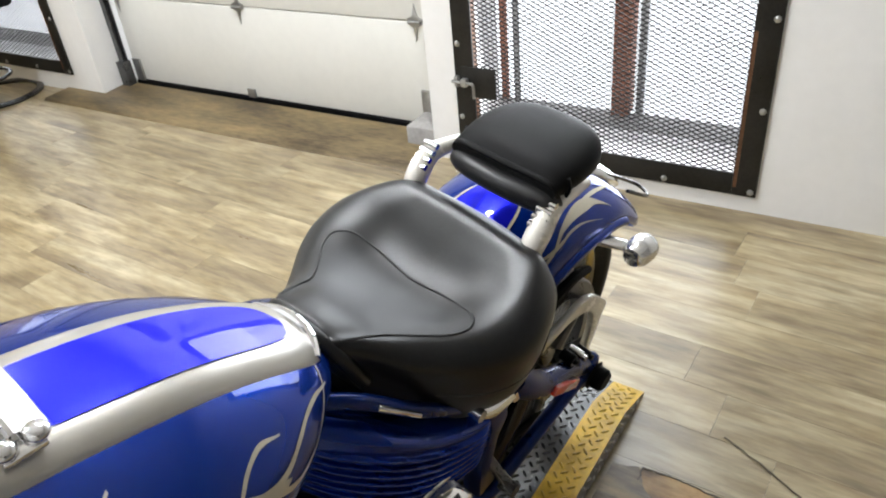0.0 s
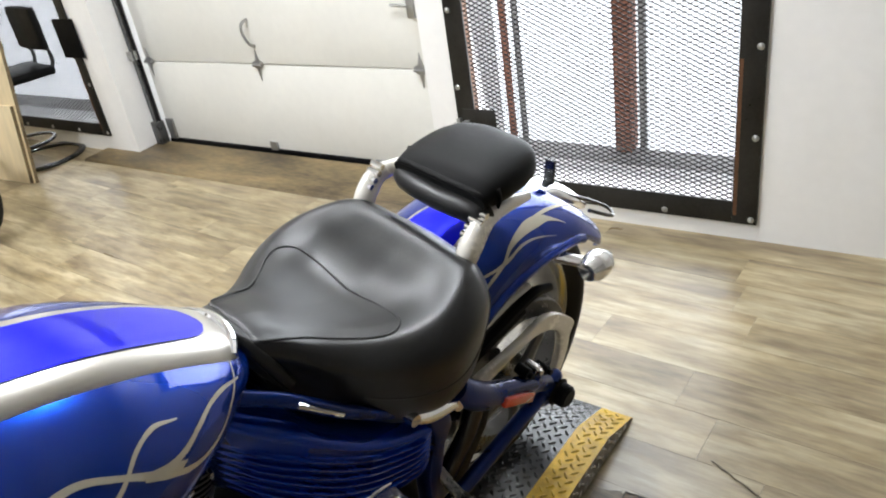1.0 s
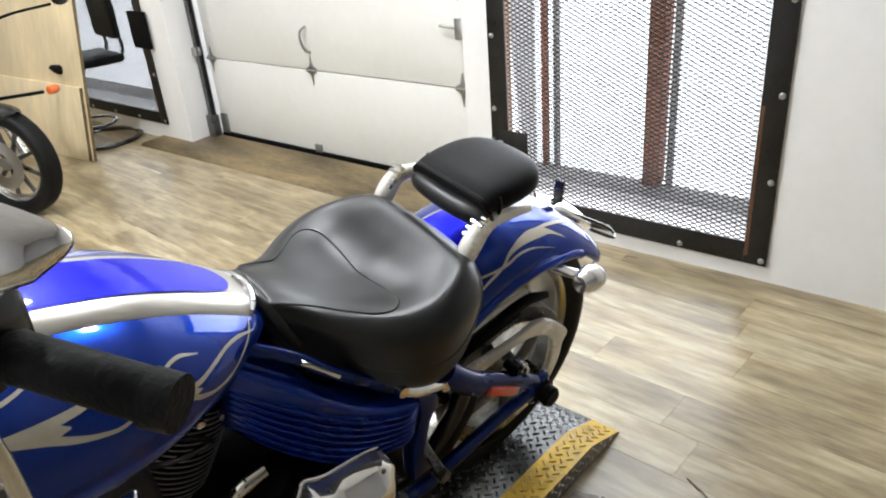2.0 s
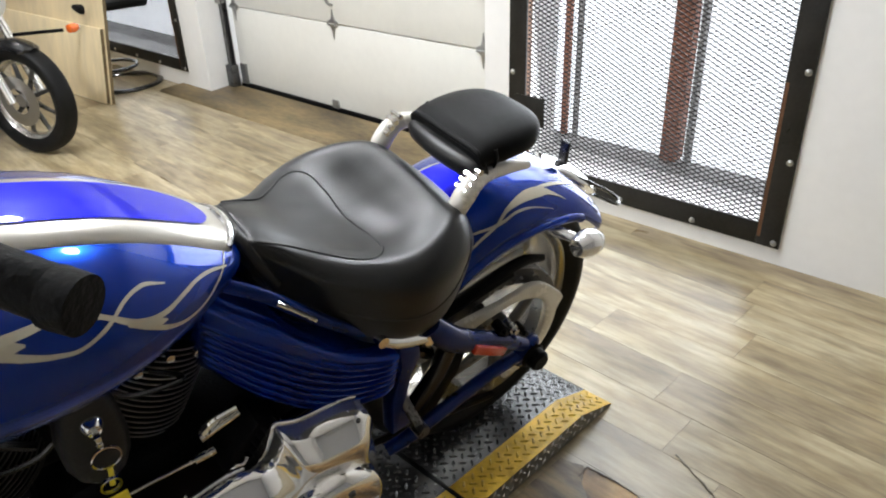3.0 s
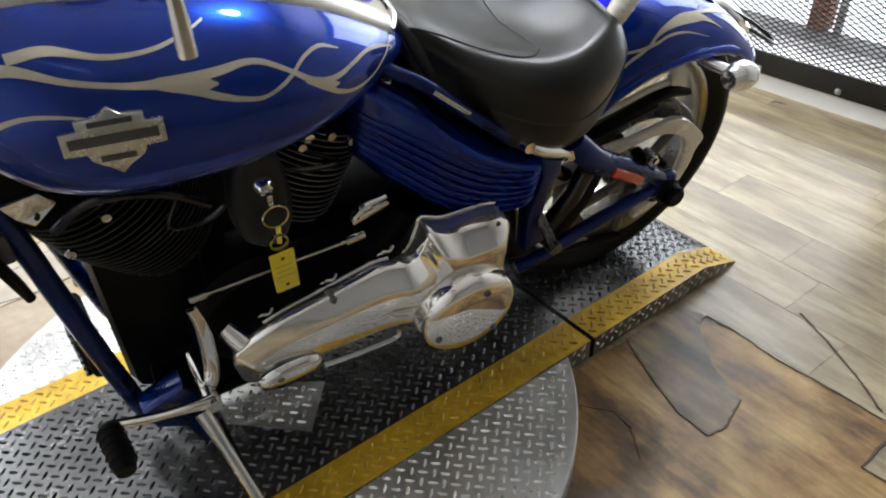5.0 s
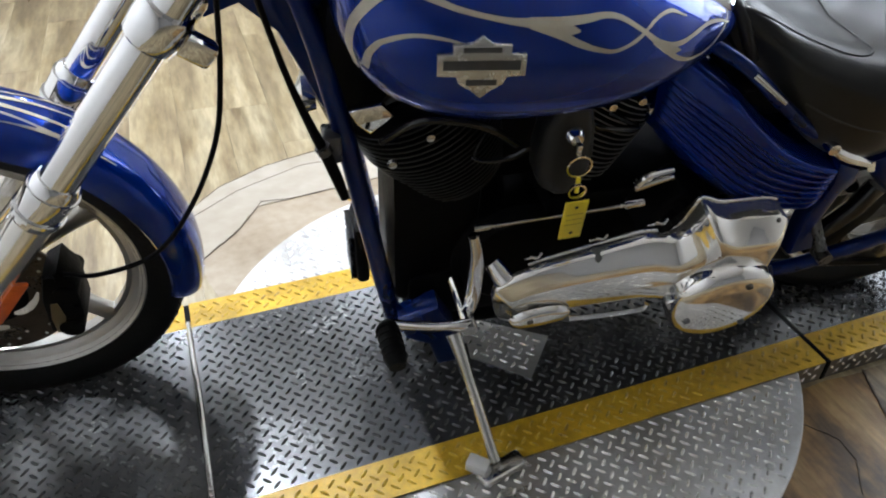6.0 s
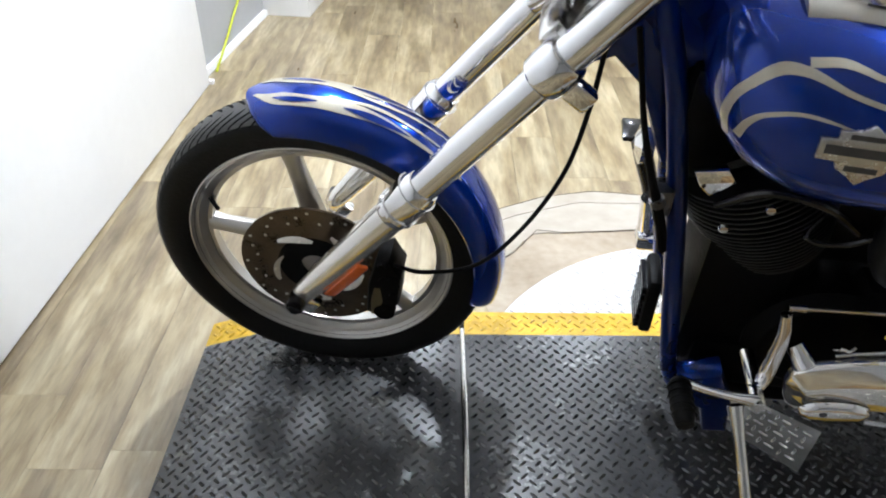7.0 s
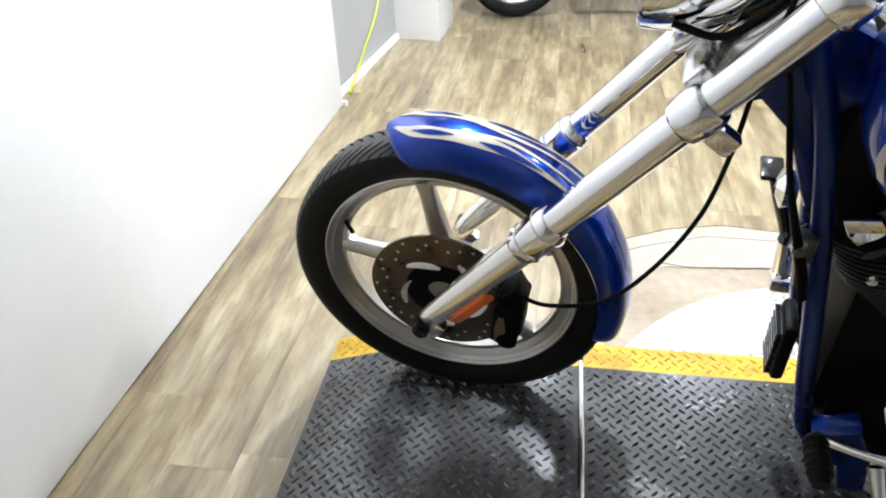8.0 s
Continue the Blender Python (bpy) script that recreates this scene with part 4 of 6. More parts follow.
for sgn, side in ((-1, "near"), (1, "far")):
    y = 0.130 * sgn - 0.008
    leg = part("fork_leg", tube([fork_at(0.014, y), fork_at(0.020, y), fork_at(0.06, y), fork_at(0.12, y), fork_at(0.30, y), fork_at(0.335, y)], [0.012, 0.0185, 0.0220, 0.0255, 0.0290, 0.0290], 28), FORK_SATIN, bike, "polished chrome lower fork leg", smooth=50)
    part("fork_tube", tube([fork_at(0.33, y), fork_at(0.92, y)], 0.0262 if sgn < 0 else 0.026, 28), CHROME, bike, "polished chrome fork tube", smooth=50)
    col = part("fork_collar", tube([fork_at(0.318, y), fork_at(0.325, y), fork_at(0.375, y), fork_at(0.395, y), fork_at(0.402, y)], [0.030, 0.0335, 0.0345, 0.0325, 0.028], 28), CHROME, leg)
    for q in (0.333, 0.378):
        part("collar_ridge", tube([fork_at(q, y), fork_at(q + 0.006, y)], 0.0362, 28), CHROME, leg)
    clamp = part("lower_clamp", tube([fork_at(0.655, y), fork_at(0.660, y), fork_at(0.68, y), fork_at(0.702, y), fork_at(0.708, y)], [0.031, 0.0345, 0.0355, 0.0345, 0.031], 28), CHROME, bike, "chrome fork clamp", smooth=50)
    part("clamp_ear", join(box(-0.022, 0.036, -0.014, 0.014, -0.017, 0.017, 0.008, Matrix.Translation(fork_at(0.680, y) + Vector((0.026, 0, -0.026))) @ pose(0, 0, 0, 0, 38, 0))), CHROME, clamp)
    part("upper_clamp", tube([fork_at(0.868, y), fork_at(0.873, y), fork_at(0.905, y), fork_at(0.911, y)], [0.029, 0.034, 0.034, 0.029], 24), CHROME, bike, smooth=50)
    part("axle_nut", join(tube([(-0.892, y * 1.02, 0.3225), (-0.892, y * 1.24, 0.3225)], 0.0165, 18), tube([(-0.892, y * 1.24, 0.3225), (-0.892, y * 1.29, 0.3225)], 0.011, 6)), BLACK_GLOSS, leg)
    part("axle_pinch", box(-0.012, 0.03, -0.012, 0.012, -0.02, 0.02, 0.005, Matrix.Translation((-0.885, y, 0.313)) @ pose(0, 0, 0, 0, 38, 0)), CHROME, leg)
    if sgn < 0:
        r = part("fork_reflector", box(-0.0125, 0.0125, -0.004, 0.004, -0.054, 0.054, 0.004, Matrix.Translation(fork_at(0.143, y) + Vector((0.023, -0.016, -0.018))) @ pose(0, 0, 0, 0, 39.5, 0) @ pose(0, 0, 0, 0, 0, 25)), ORANGE, leg, "long orange reflector")
lower_bridge = part("fork_bridge", join(box(-0.035, 0.045, -0.11, 0.11, -0.022, 0.022, 0.012, Matrix.Translation(fork_at(0.70, 0)) @ pose(0, 0, 0, 0, 39.5, 0)),
                                         tube([fork_at(0.66, 0) + Vector((0.06, 0, 0.02)), fork_at(0.95, 0) + Vector((0.06, 0, 0.02))], 0.036, 20)), CHROME_DULL, bike, "chrome fork bridge and steering head")
part("upper_bridge", box(-0.03, 0.05, -0.12, 0.12, -0.015, 0.015, 0.01, Matrix.Translation(fork_at(0.888, 0)) @ pose(0, 0, 0, 0, 39.5, 0)), CHROME, bike)


# fenders
def fender_surface(c, radius, half, drop, a0, a1, tip, flare):
    """theta in 0..1 from front to back, u in -1..1 across; gives the place and the outward way."""
    def at(t, u, lift=0.0):
        a = radians(a0 + (a1 - a0) * t)
        e0, e1 = min(1.0, t / tip), min(1.0, (1 - t) / (tip * flare))
        w = half * (1 - (1 - e0) ** 2.2) ** 0.5 * (0.72 + 0.28 * (1 - (1 - e1) ** 2) ** 0.5)
        fi = u * radians(98)
        y = w * math.sin(fi) if abs(fi) <= math.pi / 2 else math.copysign(w, u)
        sink = (float(np.interp(t, [p[0] for p in drop], [p[1] for p in drop])) if isinstance(drop, list) else drop) * (1 - math.cos(min(abs(fi), math.pi / 2))) ** 1.15
        r = radius - sink * (0.35 + 0.65 * min(1, e0 * 1.3)) + lift
        return Vector((c[0] + r * math.cos(a), c[1] + y * (1 + lift / half), c[2] + r * math.sin(a)))
    return at


def shell(at, nt, nu, thick):
    rings = []
    for i in range(nt + 1):
        t = 0.004 + 0.992 * i / nt
        outer = [at(t, -1 + 2 * k / nu) for k in range(nu + 1)]
        inner = [at(t, 1 - 2 * k / nu, -thick) for k in range(nu + 1)]
        rings.append(outer + inner)
    return loft(rings)


def paint_band(at, points, steps=8, lift=0.0008, across=2):
    rows = spline(points, steps)
    bm = bmesh.new()
    grid = []
    for i, r in enumerate(rows):
        d = rows[min(i + 1, len(rows) - 1)] - rows[max(i - 1, 0)]
        n = np.array([-d[1], d[0] * 6])
        n = n / max(1e-6, math.hypot(n[0] * 6, n[1]))
        line = []
        for k in range(across + 1):
            q = r[:2] + n * float(max(r[2], 0.004)) * (k / across - 0.5)
            line.append(bm.verts.new(at(min(max(q[0], 0.006), 0.994), max(-1, min(1, q[1])), lift)))
        grid.append(line)
    for a, b in zip(grid, grid[1:]):
        for k in range(across):
            bm.faces.new((a[k], a[k + 1], b[k + 1], b[k]))
    bmesh.ops.recalc_face_normals(bm, faces=bm.faces)
    return bm


ff = fender_surface(FW, 0.353, 0.069, 0.050, 105, -16, 0.10, 0.6)
ffender = part("front_fender", shell(ff, 56, 22, 0.004), BLUE, bike, "candy blue front fender with silver flames", smooth=40)
FLAMES = [[(0.03, -0.20, 0.08), (0.08, -0.24, 0.26), (0.16, -0.25, 0.24), (0.24, -0.24, 0.28), (0.32, -0.26, 0.20), (0.40, -0.30, 0.10), (0.47, -0.32, 0.05), (0.55, -0.33, 0.02)],
          [(0.22, -0.12, 0.05), (0.30, -0.07, 0.08), (0.38, -0.10, 0.06), (0.45, -0.12, 0.04), (0.52, -0.13, 0.02)]]
for fl in FLAMES:
    for sgn in (1, -1):
        part("flame", paint_band(ff, [(a, sgn * b, w * 0.9) for a, b, w in fl]), SILVER, ffender, smooth=60)
for fl in ([(0.075, -0.24, 0.02), (0.12, -0.25, 0.10), (0.175, -0.24, 0.02)], [(0.235, -0.26, 0.02), (0.30, -0.27, 0.13), (0.39, -0.29, 0.02)]):
    for sgn in (1, -1):
        part("flame_gap", paint_band(ff, [(a, sgn * b, w) for a, b, w in fl], lift=0.0015), BLUE, ffender, smooth=60)
rf = fender_surface(RF, 0.362, 0.143, [(0.0, 0.09), (0.15, 0.096), (0.42, 0.097), (0.60, 0.090), (0.70, 0.078), (0.80, 0.058), (1.0, 0.045)], 168, 34, 0.05, 1.6)
rfender = part("rear_fender", shell(rf, 64, 26, 0.004), BLUE, bike, "candy blue rear fender with silver flames", smooth=40)
for fl in ([(0.30, -0.74, 0.03), (0.38, -0.71, 0.09), (0.44, -0.68, 0.16), (0.50, -0.65, 0.20), (0.55, -0.56, 0.32), (0.62, -0.50, 0.62), (0.68, -0.50, 0.56), (0.72, -0.56, 0.24), (0.75, -0.63, 0.04)],
           [(0.63, -0.47, 0.16), (0.70, -0.43, 0.22), (0.78, -0.40, 0.16), (0.88, -0.34, 0.03)],
           [(0.30, -0.46, 0.04), (0.38, -0.52, 0.14), (0.45, -0.60, 0.16), (0.49, -0.64, 0.18), (0.53, -0.645, 0.17), (0.57, -0.62, 0.15), (0.62, -0.63, 0.12), (0.70, -0.72, 0.03)]):
    for sgn in (1, -1):
        part("flame", paint_band(rf, [(a, sgn * b, w * 0.19) for a, b, w in fl], across=4), SILVER, rfender, smooth=60)
part("inlay", paint_band(rf, [(0.28, 0.0, 0.50), (0.38, 0.0, 0.52), (0.46, 0.0, 0.46), (0.52, 0.0, 0.34), (0.56, 0.0, 0.10)], lift=0.0014, across=14), VIOLET, rfender, "vivid blue inlay under the pillion pad", smooth=60)
for sgn in (1, -1):
    part("inlay_stripe", paint_band(rf, [(0.28, 0.262 * sgn, 0.022), (0.38, 0.272 * sgn, 0.022), (0.46, 0.244 * sgn, 0.022), (0.52, 0.185 * sgn, 0.022), (0.57, 0.04 * sgn, 0.015)], lift=0.0018), SILVER, rfender, smooth=60)

for sgn in (-1, 1):
    part("fender_lip", tube([rf(0.03 + 0.8 * k / 24, 0.97 * sgn, -0.001) for k in range(25)], 0.010, 12), BLUE, rfender, smooth=60)

# rear wheel, pulley, belt and guard
rear = wheel("rear_wheel", RW, 0.3225, 0.110, 0.252, 0.100, 5, 20, "wide cast alloy rear wheel", RIM_BRIGHT)
pulley = part("pulley", lathe([(0.135, -0.150), (0.172, -0.150), (0.175, -0.146), (0.175, -0.118), (0.172, -0.114), (0.135, -0.114)], 64, "y", RW, True), DARK_ALLOY, bike, "dark alloy belt pulley")
for k in range(5):
    part("pulley_spoke", spoke_bm((RW.x, -0.132, RW.z), radians(50 + 72 * k), 0.03, 0.14, 0.014, 0.009, 0.010, 0.008), DARK_ALLOY, pulley, smooth=45)
part("pulley_hub", lathe([(0.0, -0.155), (0.045, -0.15), (0.05, -0.12), (0.0, -0.11)], 32, "y", RW), DARK_ALLOY, pulley)
part("drive_belt", join(tube([(0.33, -0.132, 0.395), (0.60, -0.132, 0.45), (0.84, -0.132, 0.497)], 0.008, 8, flat=1.6), tube([(0.33, -0.132, 0.235), (0.60, -0.132, 0.19), (0.84, -0.132, 0.149)], 0.008, 8, flat=1.6)), BLACK, bike, "black toothed drive belt")
GUARD = [(0.575, 0.435), (0.65, 0.445), (0.718, 0.452), (0.774, 0.454), (0.831, 0.460), (0.875, 0.468), (0.915, 0.457), (0.953, 0.428), (0.988, 0.391), (0.976, 0.363), (0.972, 0.325), (0.950, 0.275), (0.905, 0.235), (0.850, 0.215), (0.850, 0.235), (0.895, 0.255), (0.930, 0.295), (0.940, 0.340), (0.936, 0.388), (0.906, 0.420), (0.848, 0.438), (0.776, 0.430), (0.70, 0.415), (0.601, 0.396)]
part("belt_guard", prism([(float(p[0]), float(p[1])) for p in spline(GUARD + [GUARD[0]], 3)[:-1]], -0.158, -0.142, "y", 0.005), GUARD_CREAM, bike, "curved satin silver belt guard")
part("guard_strip", tube([(0.66, -0.128, 0.470), (0.74, -0.128, 0.486), (0.82, -0.128, 0.507), (0.875, -0.128, 0.515), (0.93, -0.128, 0.500)], [0.008, 0.012, 0.013, 0.012, 0.008], 10, 4), BLACK, bike, "black upper belt guard")
part("guard_strip", tube([(0.66, -0.118, 0.492), (0.74, -0.118, 0.508), (0.82, -0.118, 0.526), (0.875, -0.118, 0.530)], 0.007, 10, 4), GUARD_CREAM, bike)

# swing arm
for sgn in (-1, 1):
    arm = part("swing_arm", join(tube([(0.575, 0.206 * sgn, 0.552), (0.600, 0.210 * sgn, 0.522), (0.645, 0.213 * sgn, 0.484), (0.715, 0.215 * sgn, 0.450), (0.78, 0.215 * sgn, 0.410), (0.83, 0.210 * sgn, 0.372)], [0.022, 0.025, 0.024, 0.019, 0.016, 0.015], 18, 4),
                                 tube([(0.50, 0.205 * sgn, 0.272), (0.54, 0.212 * sgn, 0.287), (0.61, 0.215 * sgn, 0.312), (0.69, 0.215 * sgn, 0.336), (0.755, 0.215 * sgn, 0.352), (0.82, 0.212 * sgn, 0.354)], [0.013, 0.014, 0.014, 0.014, 0.014, 0.014], 16, 4),
                                 box(0.800, 0.862, min(0.196 * sgn, 0.226 * sgn), max(0.196 * sgn, 0.226 * sgn), 0.325, 0.392, 0.014)), BLUE_DEEP, bike, "blue painted triangular swing arm", smooth=50)
    part("axle_nut", lathe([(0.0, 0.254 * sgn), (0.018, 0.254 * sgn), (0.023, 0.248 * sgn), (0.023, 0.232 * sgn), (0.029, 0.228 * sgn), (0.0, 0.224 * sgn)], 24, "y", (0.838, 0, 0.352)), BLACK, arm, "black axle nut")
    if sgn < 0:
        part("reflector", box(-0.046, 0.046, -0.005, 0.005, -0.0095, 0.0095, 0.003, Matrix.Translation((0.700, -0.238, 0.449)) @ pose(0, 0, 0, 0, 30.5, 0)), RED, arm, "red side reflector")
    for k, (ax, az) in enumerate(((0.748, 0.462), (0.775, 0.452), (0.805, 0.430))):
        part("adjuster", join(tube([(ax, 0.196 * sgn, az), (ax, 0.222 * sgn, az - 0.002)], 0.011 - 0.001 * k, 10), tube([(ax, 0.222 * sgn, az - 0.002), (ax, 0.230 * sgn, az - 0.002)], 0.006, 8)), BLACK if k != 1 else CHROME_DULL, arm, smooth=40)
part("strut", prism([(0.63, 0.445), (0.690, 0.430), (0.675, 0.37), (0.61, 0.27), (0.57, 0.285)], -0.190, -0.170, "y", 0.004), BLACK, bike, "black belt guard strut")
part("shock_link", join(tube([(0.575, -0.185, 0.33), (0.62, -0.19, 0.40), (0.64, -0.19, 0.45)], 0.018, 12), tube([(0.575, -0.165, 0.46), (0.615, -0.165, 0.43)], 0.014, 10)), BLACK_GLOSS, bike)

# passenger peg folded by the swing arm
peg2 = part("passenger_peg", join(tube([(0.520, -0.200, 0.420), (0.527, -0.225, 0.395), (0.534, -0.252, 0.362)], [0.011, 0.009, 0.011], 14), tube([(0.534, -0.268, 0.360), (0.534, -0.240, 0.360)], 0.013, 16), tube([(0.516, -0.200, 0.425), (0.516, -0.175, 0.425)], 0.013, 12)), DARK_ALLOY, bike, "worn metal passenger peg bracket")

# signals and plate bracket at the tail
for sgn in (-1, 1):
    s = part("rear_signal", lathe([(0.0, -0.042), (0.018, -0.036), (0.027, -0.020), (0.029, 0.0), (0.025, 0.012), (0.013, 0.029), (0.0, 0.034)], 28, "x", (0.968, 0.198 * sgn - 0.006, 0.570)), POLISHED, bike, "chrome bullet turn signal")
    part("signal_lens", lathe([(0.0, 0.036), (0.013, 0.031), (0.025, 0.014), (0.0255, 0.010), (0.0, 0.010)], 28, "x", (0.970, 0.198 * sgn - 0.006, 0.570)), LENS, s)
    part("signal_stalk", tube([(0.935, 0.120 * sgn - 0.006, 0.570), (0.958, 0.180 * sgn - 0.006, 0.570)], [0.013, 0.011], 14), POLISHED, s)
part("plate_bracket", join(box(1.085, 1.093, -0.012, 0.012, 0.60, 0.665, 0.002), tube([(1.09, -0.10, 0.585), (1.16, -0.115, 0.545), (1.205, -0.075, 0.528), (1.15, -0.06, 0.565), (1.09, -0.05, 0.60)], 0.004, 8, 4),
                           tube([(1.09, 0.10, 0.585), (1.16, 0.115, 0.545), (1.205, 0.075, 0.528), (1.15, 0.06, 0.565), (1.09, 0.05, 0.60)], 0.004, 8, 4)), BLACK_GLOSS, bike, "black wire plate bracket")
part("tail_cover", loft([[(x, w * math.cos(2 * math.pi * k / 20), zc + h * math.sin(2 * math.pi * k / 20)) for k in range(20)] for x, w, zc, h in ((1.03, 0.03, 0.615, 0.012), (1.06, 0.055, 0.61, 0.02), (1.12, 0.06, 0.575, 0.022), (1.17, 0.045, 0.535, 0.02), (1.19, 0.02, 0.515, 0.012))]), CHROME, bike, "chrome tail lamp cover", smooth=50)

# ---- tank ----
TANK = [(-0.288, 0.035, 0.800, 0.868), (-0.278, 0.085, 0.765, 0.890), (-0.25, 0.135, 0.720, 0.908), (-0.20, 0.172, 0.690, 0.912), (-0.13, 0.192, 0.674, 0.912), (-0.04, 0.198, 0.672, 0.900), (0.05, 0.190, 0.678, 0.880),
        (0.12, 0.170, 0.690, 0.858), (0.18, 0.142, 0.708, 0.830), (0.225, 0.112, 0.722, 0.803), (0.258, 0.085, 0.732, 0.780), (0.278, 0.060, 0.740, 0.762), (0.288, 0.03, 0.746, 0.753)]
rows = spline(TANK, 5)
tank_bm = loft([[(r[0], y, zz) for y, zz in ring_section(r[1], r[2], r[3], 2.35, 0.40, 44)] for r in rows])
tank_tree = tree_of(tank_bm)
tank = part("fuel_tank", tank_bm, BLUE, bike, "candy blue teardrop fuel tank with silver flames", smooth=50, m=TANK_M)
SIDE_FLAMES = [
    [(-0.262, 0.775, 0.010), (-0.270, 0.81, 0.012), (-0.262, 0.85, 0.014), (-0.235, 0.882, 0.018), (-0.20, 0.888, 0.014), (-0.15, 0.876, 0.009), (-0.10, 0.866, 0.009), (-0.06, 0.860, 0.016), (-0.03, 0.853, 0.024), (-0.008, 0.848, 0.004)],
    [(-0.07, 0.864, 0.008), (-0.03, 0.859, 0.013), (0.0, 0.857, 0.012), (0.03, 0.856, 0.009), (0.055, 0.850, 0.008), (0.085, 0.835, 0.008), (0.115, 0.816, 0.012), (0.140, 0.802, 0.018), (0.157, 0.797, 0.003)],
    [(-0.07, 0.859, 0.008), (-0.035, 0.848, 0.013), (-0.008, 0.836, 0.012), (0.018, 0.827, 0.009), (0.045, 0.822, 0.007), (0.08, 0.828, 0.007), (0.11, 0.838, 0.006), (0.14, 0.838, 0.005), (0.17, 0.826, 0.002)],
    [(0.105, 0.822, 0.007), (0.135, 0.809, 0.010), (0.16, 0.805, 0.010), (0.185, 0.806, 0.008), (0.215, 0.805, 0.006), (0.245, 0.796, 0.005), (0.275, 0.782, 0.002)],
    [(0.105, 0.819, 0.007), (0.135, 0.800, 0.010), (0.156, 0.787, 0.010), (0.182, 0.777, 0.008), (0.215, 0.775, 0.006), (0.25, 0.782, 0.005), (0.285, 0.790, 0.002)],
    [(-0.255, 0.790, 0.014), (-0.250, 0.815, 0.012), (-0.236, 0.836, 0.010), (-0.205, 0.850, 0.008), (-0.17, 0.850, 0.006), (-0.13, 0.842, 0.002)],
    [(-0.20, 0.895, 0.012), (-0.16, 0.898, 0.010), (-0.11, 0.888, 0.007), (-0.06, 0.885, 0.005), (0.0, 0.889, 0.002)],
]
for fl in SIDE_FLAMES:
    for w in ((0, 1, 0), (0, -1, 0)):
        part("flame", ribbon(tank_tree, [(a * (0.90 if a > 0 else 1), b - 0.012, q * 0.58) for a, b, q in fl], w), SILVER, tank, smooth=60)
# raised dash strip along the top with its inlay
dash = ribbon(tank_tree, [(-0.20, -0.0, 0.130), (-0.10, 0.0, 0.150), (0.0, 0.0, 0.156), (0.10, 0.0, 0.156), (0.19, 0.0, 0.148), (0.245, 0.0, 0.136), (0.268, 0.0, 0.118)], (0, 0, -1), lambda u: 0.013 * (1 - abs(u) ** 5) - 0.002, 8, 24)
res = bmesh.ops.extrude_face_region(dash, geom=dash.faces[:])
bmesh.ops.translate(dash, verts=[g for g in res["geom"] if isinstance(g, bmesh.types.BMVert)], vec=(0, 0, -0.014))
bmesh.ops.recalc_face_normals(dash, faces=dash.faces)
dash_ob = part("dash_strip", dash, SATIN, bike, "satin silver strip along the tank's top", smooth=60, m=TANK_M)
part("dash_inlay", ribbon(tank_tree, [(0.0, 0.0, 0.074), (0.004, 0.0, 0.082), (0.10, 0.0, 0.084), (0.18, 0.0, 0.080), (0.222, 0.0, 0.068), (0.240, 0.0, 0.048), (0.250, 0.0, 0.012)], (0, 0, -1), 0.0122, 8, 10), VIOLET, dash_ob, "vivid blue inlay")
latch = part("dash_latch", join(tube([(-0.030, -0.045, 0.918), (-0.030, 0.045, 0.918)], 0.006, 10), lathe([(0.0, 0.946), (0.05, 0.944), (0.056, 0.936), (0.056, 0.920)], 40, "z", (-0.105, 0, 0)), *[ball((-0.030 + dx, dy, 0.918), 0.011, (1, 1, 0.7)) for dx in (-0.012, 0.014) for dy in (-0.050, 0.050)], box(-0.048, -0.012, -0.062, -0.040, 0.908, 0.915, 0.003), box(-0.048, -0.012, 0.040, 0.062, 0.908, 0.915, 0.003)), CHROME, dash_ob, "chrome filler cap and hinge")
part("seam_trim", tube([(0.262, -0.055, 0.772), (0.277, -0.03, 0.776), (0.282, 0.0, 0.778), (0.277, 0.03, 0.776), (0.262, 0.055, 0.772)], 0.007, 10, 4), CHROME, tank)
# shield badge on both sides
SHIELD = [(-0.052, 0.004), (-0.052, 0.020), (-0.034, 0.021), (-0.034, 0.031), (-0.012, 0.033), (0.0, 0.042), (0.012, 0.033), (0.034, 0.031), (0.034, 0.021), (0.052, 0.020), (0.052, -0.006), (0.030, -0.007), (0.026, -0.016), (0.012, -0.024), (0.0, -0.034), (-0.012, -0.024), (-0.026, -0.016), (-0.030, -0.007), (-0.052, -0.006)]
for sgn in (-1, 1):
    hit, nor, _, _ = tank_tree.ray_cast(Vector((-0.128, sgn * 1.0, 0.805)), Vector((0, -sgn, 0)))
    m = Matrix.Translation(hit) @ (nor.to_track_quat("Y", "Z").to_matrix().to_4x4())
    bm = prism(SHIELD, -0.004, 0.004, "y", 0.0012)
    bmesh.ops.transform(bm, verts=bm.verts, matrix=m)
    badge = part("badge", bm, BADGE, bike, "pewter bar-and-shield badge", smooth=30, m=TANK_M)
    bars = [box(-0.045, 0.045, 0.0042, 0.0046, 0.002, 0.0135), box(-0.022, 0.022, 0.0042, 0.0046, 0.023, 0.029), box(-0.018, 0.018, 0.0042, 0.0046, -0.017, -0.010)]
    bm = join(*bars)
    bmesh.ops.transform(bm, verts=bm.verts, matrix=m)
    part("badge_bar", bm, BADGE_DARK, badge, "dark plain lettering bars", smooth=0)

